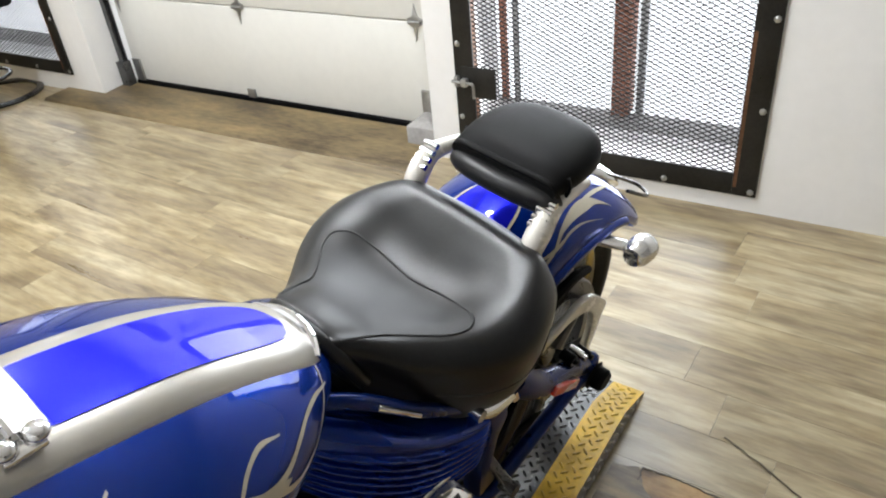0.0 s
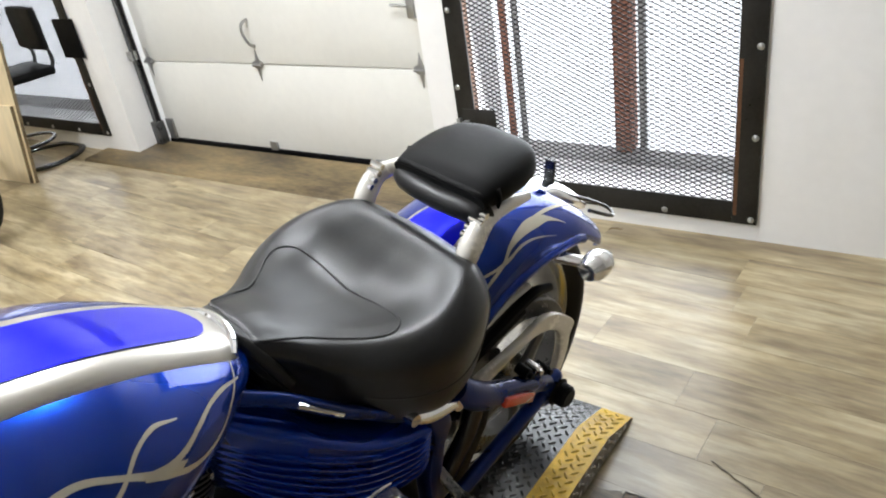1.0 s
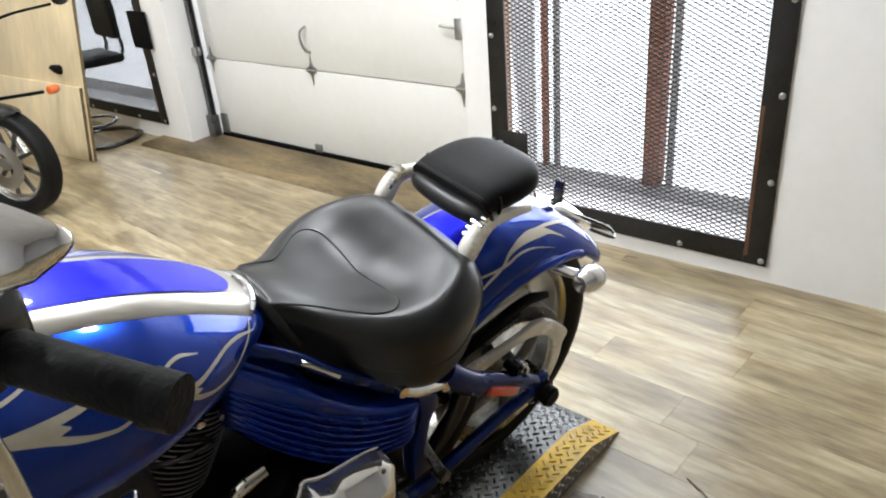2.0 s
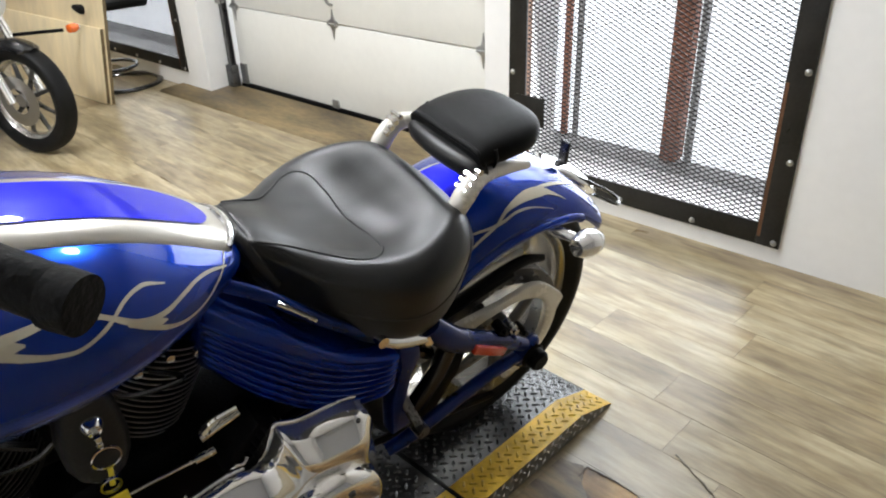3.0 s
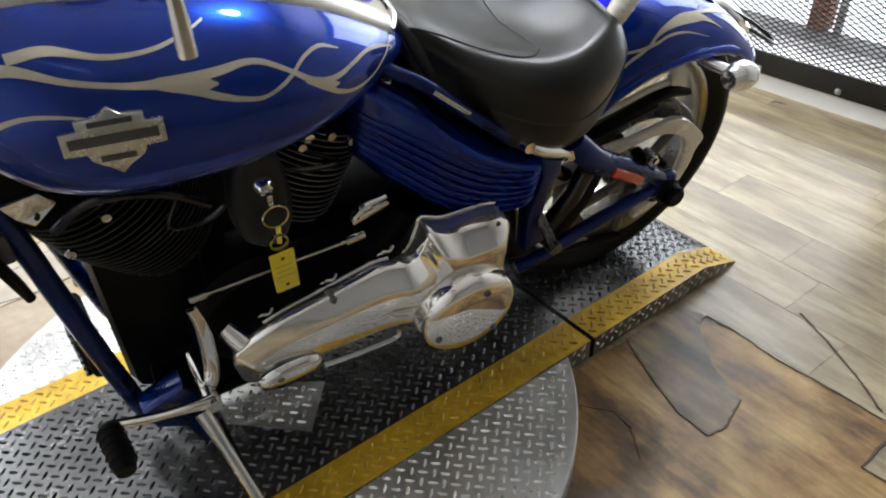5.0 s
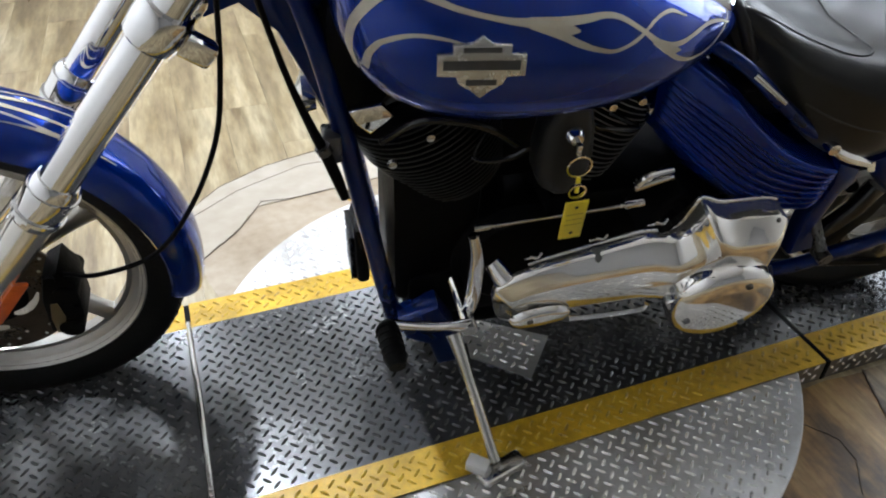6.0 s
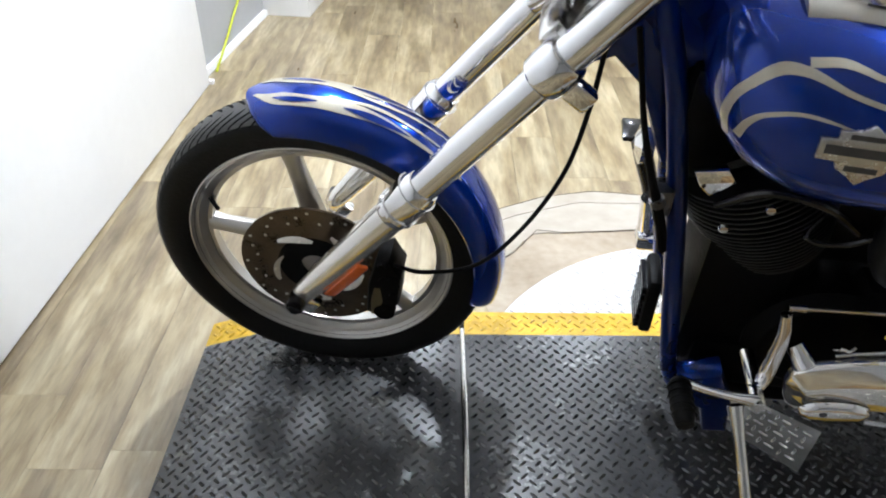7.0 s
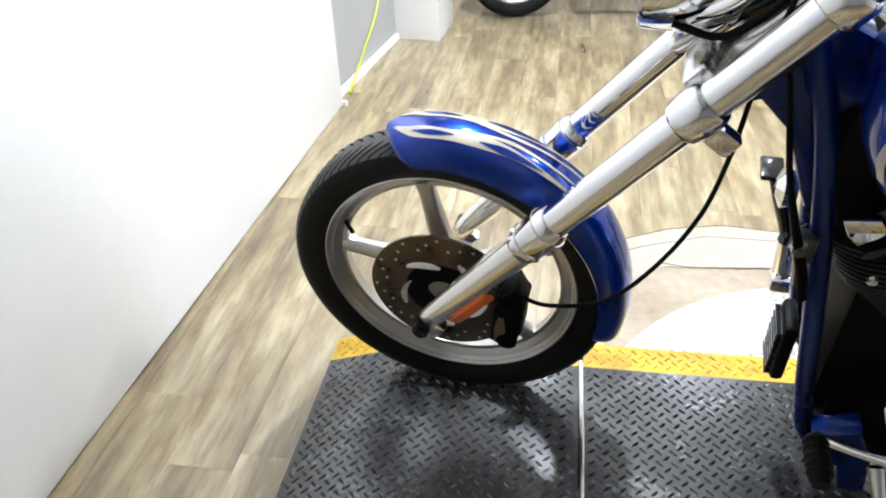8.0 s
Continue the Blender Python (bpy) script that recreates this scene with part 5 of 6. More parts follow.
# ---- seat ----
SEAT = [(0.300, 0.765, 0.035, 0.762, 0.045, 0.750, 0.045, 0.735), (0.312, 0.780, 0.048, 0.774, 0.060, 0.752, 0.060, 0.715), (0.345, 0.770, 0.060, 0.762, 0.082, 0.730, 0.085, 0.670), (0.39, 0.745, 0.080, 0.742, 0.122, 0.705, 0.120, 0.632),
        (0.44, 0.724, 0.112, 0.734, 0.163, 0.695, 0.152, 0.592), (0.49, 0.712, 0.140, 0.734, 0.190, 0.690, 0.163, 0.568), (0.54, 0.718, 0.148, 0.740, 0.199, 0.690, 0.170, 0.562), (0.59, 0.738, 0.136, 0.750, 0.188, 0.690, 0.164, 0.568),
        (0.63, 0.752, 0.112, 0.754, 0.168, 0.690, 0.148, 0.588), (0.66, 0.742, 0.095, 0.738, 0.144, 0.680, 0.125, 0.608), (0.69, 0.715, 0.075, 0.705, 0.114, 0.660, 0.100, 0.62), (0.71, 0.68, 0.05, 0.67, 0.08, 0.64, 0.07, 0.62), (0.718, 0.65, 0.03, 0.645, 0.05, 0.63, 0.04, 0.62)]


def seat_ring(x, zc, ws, zs, wb, zm, wo, zb):
    """A soft section: dished centre, rounded crest at ws, widest at zm, turned in towards the bottom."""
    half = spline([(0, zc), (ws * 0.5, zc + (zs - zc) * 0.3), (ws * 0.85, zc + (zs - zc) * 0.85), (ws + (wb - ws) * 0.35, zs - (zs - zm) * 0.06), (wb * 0.985, zs - (zs - zm) * 0.62), (wb, zm - (zm - zb) * 0.2),
                   (wo + (wb - wo) * 0.55, zm - (zm - zb) * 0.75), (wo, zb)], 5)
    return [(x, -p[0], p[1]) for p in half[1:]][::-1] + [(x, p[0], p[1]) for p in half]


seat_bm = loft([seat_ring(*r) for r in spline(SEAT, 5)])
seat_tree = tree_of(seat_bm)
seat = part("seat", seat_bm, LEATHER, bike, "black leather solo seat with stitched seams", smooth=60, m=SEAT_M)


def seam(tree, points, way, radius, parent, name="seam"):
    rows, out = spline(points, 6), []
    for r in rows:
        start = Vector((r[0], 0, r[1])) if abs(way[1]) > 0.5 else Vector((r[0], r[1], 0.8))
        hit, nor, _, _ = tree.ray_cast(start - Vector(way), Vector(way))
        if hit is not None:
            out.append(hit)
    if len(out) > 2:
        part(name, tube(out, radius, 6), STITCH, parent, smooth=60)


for sgn in (-1, 1):
    seam(seat_tree, [(0.318, sgn * 0.054, 0), (0.35, sgn * 0.062, 0), (0.385, sgn * 0.072, 0), (0.42, sgn * 0.098, 0), (0.45, sgn * 0.122, 0), (0.478, sgn * 0.130, 0), (0.500, sgn * 0.112, 0), (0.508, sgn * 0.07, 0), (0.505, sgn * 0.03, 0), (0.503, 0.0, 0)], (0, 0, -1), 0.0021, seat)
    seam(seat_tree, [(0.41, 0.660, 0), (0.45, 0.648, 0), (0.50, 0.640, 0), (0.55, 0.640, 0), (0.595, 0.655, 0), (0.628, 0.685, 0), (0.645, 0.715, 0)], (0, -sgn, 0), 0.0019, seat)
part("seat_nose_trim", tube([(0.336, -0.078, 0.700), (0.316, -0.062, 0.745), (0.305, -0.040, 0.768), (0.302, 0.0, 0.774), (0.305, 0.040, 0.768), (0.316, 0.062, 0.745), (0.336, 0.078, 0.700)], 0.010, 12, 4), LEATHER, seat)
part("seat_pan", box(0.33, 0.62, -0.10, 0.10, 0.60, 0.66, 0.02), BLACK, seat)

# raised pillion pad on chrome brackets
PAD_C = Vector((0.789, -0.024, 0.782))


def pad_ring(t):
    """t from the pad's front edge to its back edge; straight in front, a rounded D behind."""
    x = -0.074 + 0.176 * t
    w = 0.103 * (1 - max(0.0, (t - 0.40) / 0.60) ** 2.7 * 0.93) ** 0.5 * (0.93 + 0.07 * min(1, t / 0.3))
    h = 0.026 * (1 - max(0.0, (t - 0.70) / 0.30) ** 2.4 * 0.9) ** 0.5 * (0.65 + 0.35 * min(1, t / 0.12))
    out = []
    for k in range(32):
        a = 2 * math.pi * k / 32
        c, s = math.cos(a), math.sin(a)
        crown = 0.008 * (1 - (2 * t - 1) ** 2) * max(0, s) ** 0.6
        out.append((x, w * math.copysign(abs(c) ** 0.62, c), h * math.copysign(abs(s) ** 0.72, s) + crown))
    return out


PM = Matrix.Translation(PAD_C) @ pose(0, 0, 0, 0, -3.5, 0)
pad_bm = loft([pad_ring((k / 28) ** 0.85) for k in range(29)])
bmesh.ops.transform(pad_bm, verts=pad_bm.verts, matrix=PM)
pad = part("pillion_pad", pad_bm, LEATHER_DARK, bike, "black vinyl pillion pad", smooth=60, m=PAD_M)
PAD_BITS = [("front_roll", tube([(-0.056, -0.086, -0.020), (-0.064, -0.078, -0.021), (-0.070, 0.0, -0.022), (-0.064, 0.078, -0.021), (-0.056, 0.086, -0.020)], [0.013, 0.0225, 0.0235, 0.0225, 0.013], 20, 3), LEATHER),
            ("front_band", tube([(-0.062, -0.093, -0.010), (-0.068, -0.090, 0.004), (-0.071, -0.072, 0.0135), (-0.073, 0.0, 0.015), (-0.071, 0.072, 0.0135), (-0.068, 0.090, 0.004), (-0.062, 0.093, -0.010)], 0.0052, 10, 5), LEATHER_DARK),
            ("piping", tube([(-0.058, -0.090, 0.010), (-0.060, -0.074, 0.0180), (-0.062, 0.0, 0.0200), (-0.060, 0.074, 0.0180), (-0.058, 0.090, 0.010)], 0.0014, 8, 5), STITCH)]
for side in (-1, 1):
    PAD_BITS.append(("side_strap", tube([(-0.040, side * 0.094, 0.014), (-0.040, side * 0.0985, -0.002), (-0.040, side * 0.094, -0.016)], 0.009, 10, 4, flat=0.35), LEATHER_DARK))
for name, bit, stuff in PAD_BITS:
    bmesh.ops.transform(bit, verts=bit.verts, matrix=PM)
    part(name, bit, stuff, pad, smooth=60)
for sgn in (-1, 1):
    br = part("pad_bracket", join(tube([(0.672, 0.116 * sgn, 0.690), (0.690, 0.117 * sgn, 0.720), (0.712, 0.116 * sgn, 0.742), (0.745, 0.111 * sgn, 0.746), (0.80, 0.104 * sgn, 0.738), (0.85, 0.098 * sgn, 0.725)], [0.017, 0.019, 0.017, 0.014, 0.012, 0.008], 14, 5)), GUARD_CREAM, bike, "pale satin pillion pad bracket", smooth=50, m=PAD_M)
    part("bracket_notch", join(*[tube([(0.688 + 0.009 * k, 0.10 * sgn, 0.735 + 0.009 * k), (0.688 + 0.009 * k, 0.126 * sgn, 0.735 + 0.009 * k)], 0.0055, 10) for k in range(4)]), CHROME, br)

# ---- oil tank with ribs ----
TOPE, LOWE = spline([(0.225, 0.715, -0.120), (0.268, 0.690, -0.160), (0.313, 0.662, -0.190), (0.362, 0.620, -0.205), (0.41, 0.582, -0.214), (0.465, 0.553, -0.221), (0.507, 0.540, -0.223)], 6), spline([(0.215, 0.570, -0.120), (0.245, 0.545, -0.160), (0.282, 0.514, -0.187), (0.335, 0.472, -0.202), (0.395, 0.445, -0.211), (0.45, 0.438, -0.216), (0.497, 0.440, -0.219)], 6)


def oil_point(i, t, sgn):
    """A bulged side with raised ribs that run from front to back; the crown above them is smooth."""
    a, b = TOPE[i], LOWE[i]
    f = i / (len(TOPE) - 1)
    p = a + (b - a) * t
    y = -p[2] - 0.028 * max(0, 1 - t / 0.16) ** 2 - 0.022 * max(0, (t - 0.82) / 0.18) ** 2
    t0, t1 = 0.34 - 0.20 * f, 0.90 - 0.04 * f
    if t0 < t < t1:
        wave = ((t - t0) / (t1 - t0) * 6.6) % 1
        y += 0.0088 * (min(1.0, wave / 0.10) if wave < 0.38 else max(0.0, 1 - (wave - 0.38) / 0.10)) * min(1, f * 7) * min(1, (1 - f) * 14)
    return (p[0], sgn * (y - 0.05) - 0.05, p[1])


NT = 150
rings = []
for i in range(len(TOPE)):
    rings.append([oil_point(i, k / NT, -1) for k in range(NT + 1)] + [oil_point(i, 1 - k / NT, 1) for k in range(NT + 1)])
oil = part("oil_tank", loft(rings), BLUE, bike, "ribbed candy blue oil tank cover", smooth=50)
part("tank_bracket", prism([(0.500, 0.548), (0.548, 0.528), (0.552, 0.50), (0.535, 0.47), (0.525, 0.40), (0.545, 0.34), (0.500, 0.33), (0.495, 0.42), (0.510, 0.50)], -0.224, -0.185, "y", 0.008), BLUE_DEEP, bike, "blue frame side plate")
for sgn in (-1, 1):
    part("frame_rail", tube([(a, h * sgn - 0.05, b) for a, h, b in ((0.19, 0.055, 0.755), (0.25, 0.085, 0.735), (0.31, 0.115, 0.705), (0.37, 0.138, 0.655), (0.44, 0.150, 0.602), (0.52, 0.155, 0.565), (0.585, 0.155, 0.545))], 0.0105, 12, 4), BLUE_DEEP, bike, "blue frame rail")
part("seat_spring_cover", tube([(0.315, -0.180, 0.702), (0.362, -0.208, 0.668)], [0.0045, 0.0035], 10), CHROME, bike)
part("fender_strut", join(tube([(0.462, -0.222, 0.588), (0.500, -0.225, 0.566), (0.575, -0.214, 0.530)], [0.008, 0.012, 0.010], 14, 4, flat=0.7), tube([(0.466, -0.232, 0.586), (0.466, -0.205, 0.586)], 0.010, 14), tube([(0.568, -0.224, 0.532), (0.568, -0.20, 0.532)], 0.012, 14)), CHROME, bike, "chrome fender strut link", smooth=45)

# ---- frame tubes ----
for sgn in (-1, 1):
    part("down_tube", tube([(-0.345, 0.03 * sgn, 0.90), (-0.30, 0.05 * sgn, 0.76), (-0.268, 0.075 * sgn, 0.60), (-0.240, 0.10 * sgn, 0.42), (-0.215, 0.115 * sgn, 0.26), (-0.195, 0.12 * sgn, 0.17), (-0.15, 0.11 * sgn, 0.125), (-0.10, 0.09 * sgn, 0.115)], 0.0165, 14, 5), BLUE_DEEP, bike, "blue painted frame tube")
    part("lower_rail", tube([(-0.10, 0.09 * sgn, 0.115), (0.1, 0.085 * sgn, 0.115), (0.5, 0.085 * sgn, 0.13)], 0.018, 12, 3), BLACK, bike, "black lower frame rail")
part("backbone", tube([(-0.385, 0, 0.885), (-0.33, 0, 0.85), (-0.25, 0, 0.79), (0.2, 0, 0.70), (0.45, 0, 0.60)], [0.034, 0.040, 0.045, 0.03, 0.03], 16, 4), BLUE_DEEP, bike)
part("wiring_cover", box(-0.285, -0.19, -0.075, 0.045, 0.60, 0.80, 0.025), BLACK, bike, "black wiring cover behind the neck")
part("neck_casting", prism([(-0.452, 0.815), (-0.438, 0.762), (-0.389, 0.780), (-0.345, 0.735), (-0.320, 0.672), (-0.292, 0.60), (-0.26, 0.60), (-0.26, 0.75), (-0.27, 0.885), (-0.36, 0.93), (-0.40, 0.89)], -0.032, 0.032, "y", 0.012), BLUE_DEEP, bike, "blue steering neck casting")
part("frame_gusset", prism([(-0.20, 0.235), (-0.13, 0.265), (-0.095, 0.19), (-0.080, 0.09), (-0.125, 0.085), (-0.145, 0.155), (-0.19, 0.185)], -0.180, -0.130, "y", 0.010), BLUE_DEEP, bike, "blue frame foot")

# ---- engine ----
CRANK = Vector((0.02, 0.0, 0.285))
engine = part("crankcase", join(lathe([(0.0, -0.11), (0.10, -0.11), (0.125, -0.09), (0.125, 0.09), (0.10, 0.11), (0.0, 0.11)], 36, "y", CRANK), box(0.05, 0.46, -0.11, 0.11, 0.15, 0.44, 0.03), box(-0.19, 0.2, -0.10, 0.10, 0.13, 0.26, 0.03)), BLACK, bike, "black engine and gearbox casing", m=ENGINE_M)
for name, ang, off in (("cylinder", -26, -0.012), ("cylinder", 22, 0.012)):
    d = Vector((math.sin(radians(ang)), 0, math.cos(radians(ang))))
    base = CRANK + Vector((off * 4, 0, 0.05))
    m = Matrix.Translation(base) @ pose(0, 0, 0, 0, ang, 0)
    cyl = part("cylinder", join(*[lathe([(0.0, h), (0.062, h), (0.062, h + 0.04), (0.0, h + 0.04)], 28, "z") for h in (0.06, 0.10, 0.14, 0.18, 0.22)]), BLACK, bike, "black finned cylinder", m=ENGINE_M @ m)
    for k in range(20 if ang < 0 else 17):
        w = (0.080 + 0.038 * min(1, k / 12) ** 0.7) if ang < 0 else 0.074 + 0.010 * (k / 14) ** 0.5
        h = 0.122 + 0.0108 * k
        fin_bm = lathe([(0.05, h), (w - 0.003, h), (w, h + 0.0015), (w - 0.003, h + 0.003), (0.05, h + 0.003)], 36, "z")
        bmesh.ops.transform(fin_bm, verts=fin_bm.verts, matrix=Matrix.Diagonal((1.05, 1.12, 1, 1)))
        part("cooling_fin", fin_bm, BLACK, cyl, smooth=40)
        rim_bm = lathe([(w - 0.0015, h + 0.0003), (w + 0.0003, h + 0.0008), (w + 0.0003, h + 0.0022), (w - 0.0015, h + 0.0027)], 36, "z", (0, 0, 0), True)
        bmesh.ops.transform(rim_bm, verts=rim_bm.verts, matrix=Matrix.Diagonal((1.05, 1.12, 1, 1)))
        # the front cylinder takes the darkened copy, as if in shade
        part("fin_edge", rim_bm, FIN if ang > 0 else FIN_SHADED, cyl, smooth=40)
    part("cylinder_head", box(-0.075, 0.075, -0.072, 0.072, 0.272, 0.33, 0.018), BLACK, cyl)
    part("rocker_cover", box(-0.075, 0.075, -0.07, 0.07, 0.33, 0.365, 0.018), BLACK_GLOSS, cyl)
    for u, w in ((-0.045, -0.093), (0.03, -0.093), (0.06, -0.09)):
        part("head_bolt", lathe([(0.0, -0.010), (0.008, -0.008), (0.010, 0.0)], 10, "y", (u, w, 0.292)), CHROME_DULL, cyl)
part("intake", join(box(-0.09, 0.17, -0.055, 0.055, 0.44, 0.68, 0.02), box(-0.215, -0.05, -0.085, 0.085, 0.17, 0.60, 0.03)), BLACK, engine, "black intake and engine front")
coil = part("coil_box", loft([[(0.030 + sx * math.copysign(abs(math.cos(a)) ** 0.6, math.cos(a)), -0.165 + 0.035 * math.copysign(abs(math.sin(a)) ** 0.6, math.sin(a)), zz) for a in [2 * math.pi * k / 24 for k in range(24)]]
                              for sx, zz in ((0.018, 0.536), (0.033, 0.544), (0.042, 0.566), (0.044, 0.600), (0.038, 0.645), (0.028, 0.685), (0.018, 0.700), (0.008, 0.704))]), COIL_GREY, bike, "dark grey coil and ignition housing", smooth=50, m=ENGINE_M)
part("ignition_lock", lathe([(0.0, -0.214), (0.009, -0.213), (0.013, -0.206), (0.015, -0.195), (0.015, -0.18)], 20, "y", (0.030, 0, 0.648)), CHROME, coil, "chrome ignition lock")
part("spark_lead", tube([(-0.06, -0.10, 0.60), (-0.09, -0.125, 0.56), (-0.04, -0.14, 0.565), (0.0, -0.15, 0.60)], 0.005, 8, 6), BLACK_GLOSS, engine)
part("spark_lead", tube([(0.13, -0.10, 0.60), (0.17, -0.125, 0.585), (0.10, -0.14, 0.605), (0.06, -0.15, 0.64)], 0.005, 8, 6), BLACK_GLOSS, engine)
part("air_horn", lathe([(0.0, 0.0), (0.03, 0.0), (0.034, -0.02), (0.012, -0.03)], 20, "x", (-0.30, 0.02, 0.60)), CHROME, bike)

part("tank_mount", join(tube([(0.246, -0.085, 0.655), (0.257, -0.118, 0.660)], 0.010, 12), box(0.235, 0.285, -0.108, -0.098, 0.640, 0.690, 0.004)), CHROME, bike, "chrome rear tank mount")
part("horn_bracket", prism([(-0.262, 0.665), (-0.215, 0.672), (-0.198, 0.650), (-0.232, 0.622), (-0.250, 0.640)], -0.128, -0.112, "y", 0.003), CHROME, bike, "chrome engine mount bracket")
part("hose", tube([(-0.215, -0.12, 0.60), (-0.16, -0.15, 0.655), (-0.08, -0.16, 0.645), (-0.02, -0.155, 0.60)], 0.007, 10, 6), BLACK_GLOSS, bike, "black rubber hose")
for bx, bz in ((-0.150, 0.628), (-0.085, 0.645), (-0.205, 0.585), (0.12, 0.650), (0.165, 0.655)):
    part("hex_bolt", lathe([(0.0, -0.006), (0.0065, -0.005), (0.008, 0.0)], 8, "y", (bx, -0.152, bz)), CHROME_DULL, bike)

# primary cover
PRIM = [(-0.050, 0.320), (-0.043, 0.350), (-0.010, 0.370), (0.036, 0.390), (0.112, 0.410), (0.195, 0.430), (0.240, 0.428), (0.262, 0.445), (0.272, 0.480), (0.280, 0.500), (0.320, 0.484), (0.394, 0.481), (0.422, 0.470), (0.434, 0.444), (0.442, 0.380), (0.452, 0.326), (0.446, 0.265),
        (0.410, 0.222), (0.345, 0.208), (0.295, 0.228), (0.262, 0.270), (0.215, 0.272), (0.097, 0.262), (0.070, 0.240), (0.014, 0.232), (-0.033, 0.262)]
SPINE = np.array(spline([(-0.01, 0.305, 0), (0.10, 0.335, 0), (0.20, 0.352, 0), (0.28, 0.360, 0), (0.345, 0.385, 0), (0.35, 0.34, 0), (0.345, 0.30, 0)], 6))[:, :2]
edge_line = [np.array([float(p[0]), float(p[1])]) for p in spline(PRIM + [PRIM[0]], 4)[:-1]]
rings = [[(p[0], -0.210, p[1]) for p in edge_line]]
for inset, out in ((0.0, 0.0), (0.002, 0.003), (0.010, 0.011), (0.022, 0.023), (0.031, 0.031), (0.037, 0.0335), (0.046, 0.035), (0.060, 0.036), (0.09, 0.0365)):
    ring = []
    for p in edge_line:
        q = SPINE[np.argmin(((SPINE - p) ** 2).sum(1))]
        d = q - p
        far = float(np.hypot(*d))
        w = p + d / far * min(inset, far * 0.96)
        ring.append((w[0], -0.226 - out * (0.55 + 0.45 * min(1.0, max(0.0, w[0] / 0.26))) - 0.018 * min(1.0, max(0.0, (w[0] - 0.22) / 0.08)), w[1]))
    rings.append(ring)
PRIM_AT = Vector((0.2, -0.25, 0.36))
prim = part("primary_cover", loft(rings), CHROME_COVER, bike, "polished chrome primary cover", smooth=70, m=Matrix.Translation(PRIM_AT) @ pose(0, 0, 0, 5, 0, 0) @ Matrix.Translation(-PRIM_AT))
derby = part("derby_cover", lathe([(0.0, -0.316), (0.050, -0.3155), (0.076, -0.311), (0.086, -0.305), (0.0905, -0.298), (0.093, -0.290), (0.093, -0.262), (0.0, -0.255)], 64, "y", (0.338, 0, 0.322)), CHROME_COVER, prim, "round chrome clutch cover", smooth=50)
for k in range(3):
    a = radians(75 + 120 * k)
    part("cover_screw", lathe([(0.0, -0.0045), (0.0055, -0.004), (0.007, 0.0)], 12, "y", (0.338 + 0.068 * math.cos(a), -0.312, 0.322 + 0.068 * math.sin(a))), DARK_ALLOY, prim)
part("cover_flange", tube([(p[0], -0.205, p[1]) for p in edge_line[10:52]], 0.0045, 8), CHROME, prim, smooth=60)
bm = lathe([(0.0, -0.014), (0.7, -0.013), (0.92, -0.009), (1.0, 0.0)], 48, "y")
bmesh.ops.transform(bm, verts=bm.verts, matrix=Matrix.Translation((0.030, -0.252, 0.290)) @ pose(0, 0, 0, 0, -6, 0) @ Matrix.Diagonal((0.056, 1, 0.027, 1)))
oval_cover = part("inspection_cover", bm, CHROME, prim, "oval chrome inspection cover", smooth=50)
part("cover_screw", lathe([(0.0, -0.004), (0.0055, -0.003), (0.007, 0.0)], 12, "y", (0.010, -0.264, 0.297)), DARK_ALLOY, oval_cover)
part("lower_ledge", tube([(0.090, -0.250, 0.263), (0.15, -0.256, 0.268), (0.215, -0.260, 0.276), (0.226, -0.258, 0.288)], 0.0050, 10, 4), CHROME, prim)
part("front_boss", tube([(-0.046, -0.185, 0.372), (-0.026, -0.212, 0.352)], [0.016, 0.020], 18), CHROME, prim, "chrome end cap")
for x, yy, zz in ((0.322, -0.240, 0.472), (0.400, -0.242, 0.474), (0.119, -0.222, 0.408)):
    bolt = part("cover_bolt", tube([(x, yy - 0.012, zz - 0.026), (x, yy - 0.004, zz - 0.004), (x, yy + 0.010, zz + 0.002)], [0.0055, 0.0085, 0.0085], 14), DARK_ALLOY, prim, smooth=40)
for cx, cz in ((0.108, 0.425), (0.205, 0.446), (0.002, 0.398)):
    part("cable_clip", tube([(cx, -0.205, cz), (cx + 0.005, -0.215, cz + 0.015), (cx + 0.016, -0.215, cz + 0.012), (cx + 0.024, -0.21, cz + 0.017)], 0.003, 8, 4), CHROME_DULL, prim)
part("transmission_cover", prism([(0.29, 0.495), (0.270, 0.435), (0.20, 0.42), (0.215, 0.46), (0.26, 0.50)], -0.200, -0.12, "y", 0.01), BLACK, bike)
for k in range(6):
    part("hose_ridge", tube([(0.236 + 0.008 * k, -0.196, 0.432 + 0.011 * k), (0.238 + 0.008 * k, -0.215, 0.433 + 0.011 * k)], 0.014, 12), BLACK, bike)

# shift linkage, lever, pegs
part("shift_rod", join(tube([(-0.071, -0.195, 0.473), (0.176, -0.200, 0.489)], 0.0030, 10), tube([(-0.085, -0.194, 0.472), (-0.060, -0.195, 0.474)], 0.006, 10), tube([(0.160, -0.2, 0.488), (0.190, -0.2, 0.490)], 0.006, 10)), CHROME_DULL, bike, "steel shift rod")
part("shift_arm", tube([(-0.086, -0.200, 0.462), (-0.079, -0.205, 0.420), (-0.080, -0.212, 0.350), (-0.088, -0.225, 0.322), (-0.104, -0.240, 0.315)], [0.009, 0.011, 0.013, 0.012, 0.010], 12, 4), CHROME, bike, "chrome shift arm")
part("trans_lever", tube([(0.185, -0.178, 0.512), (0.202, -0.182, 0.530), (0.236, -0.182, 0.536)], [0.009, 0.007, 0.005], 10, 3), CHROME, bike)
part("trans_lever", tube([(0.178, -0.180, 0.505), (0.240, -0.182, 0.522)], [0.008, 0.004], 10), CHROME_DULL, bike)
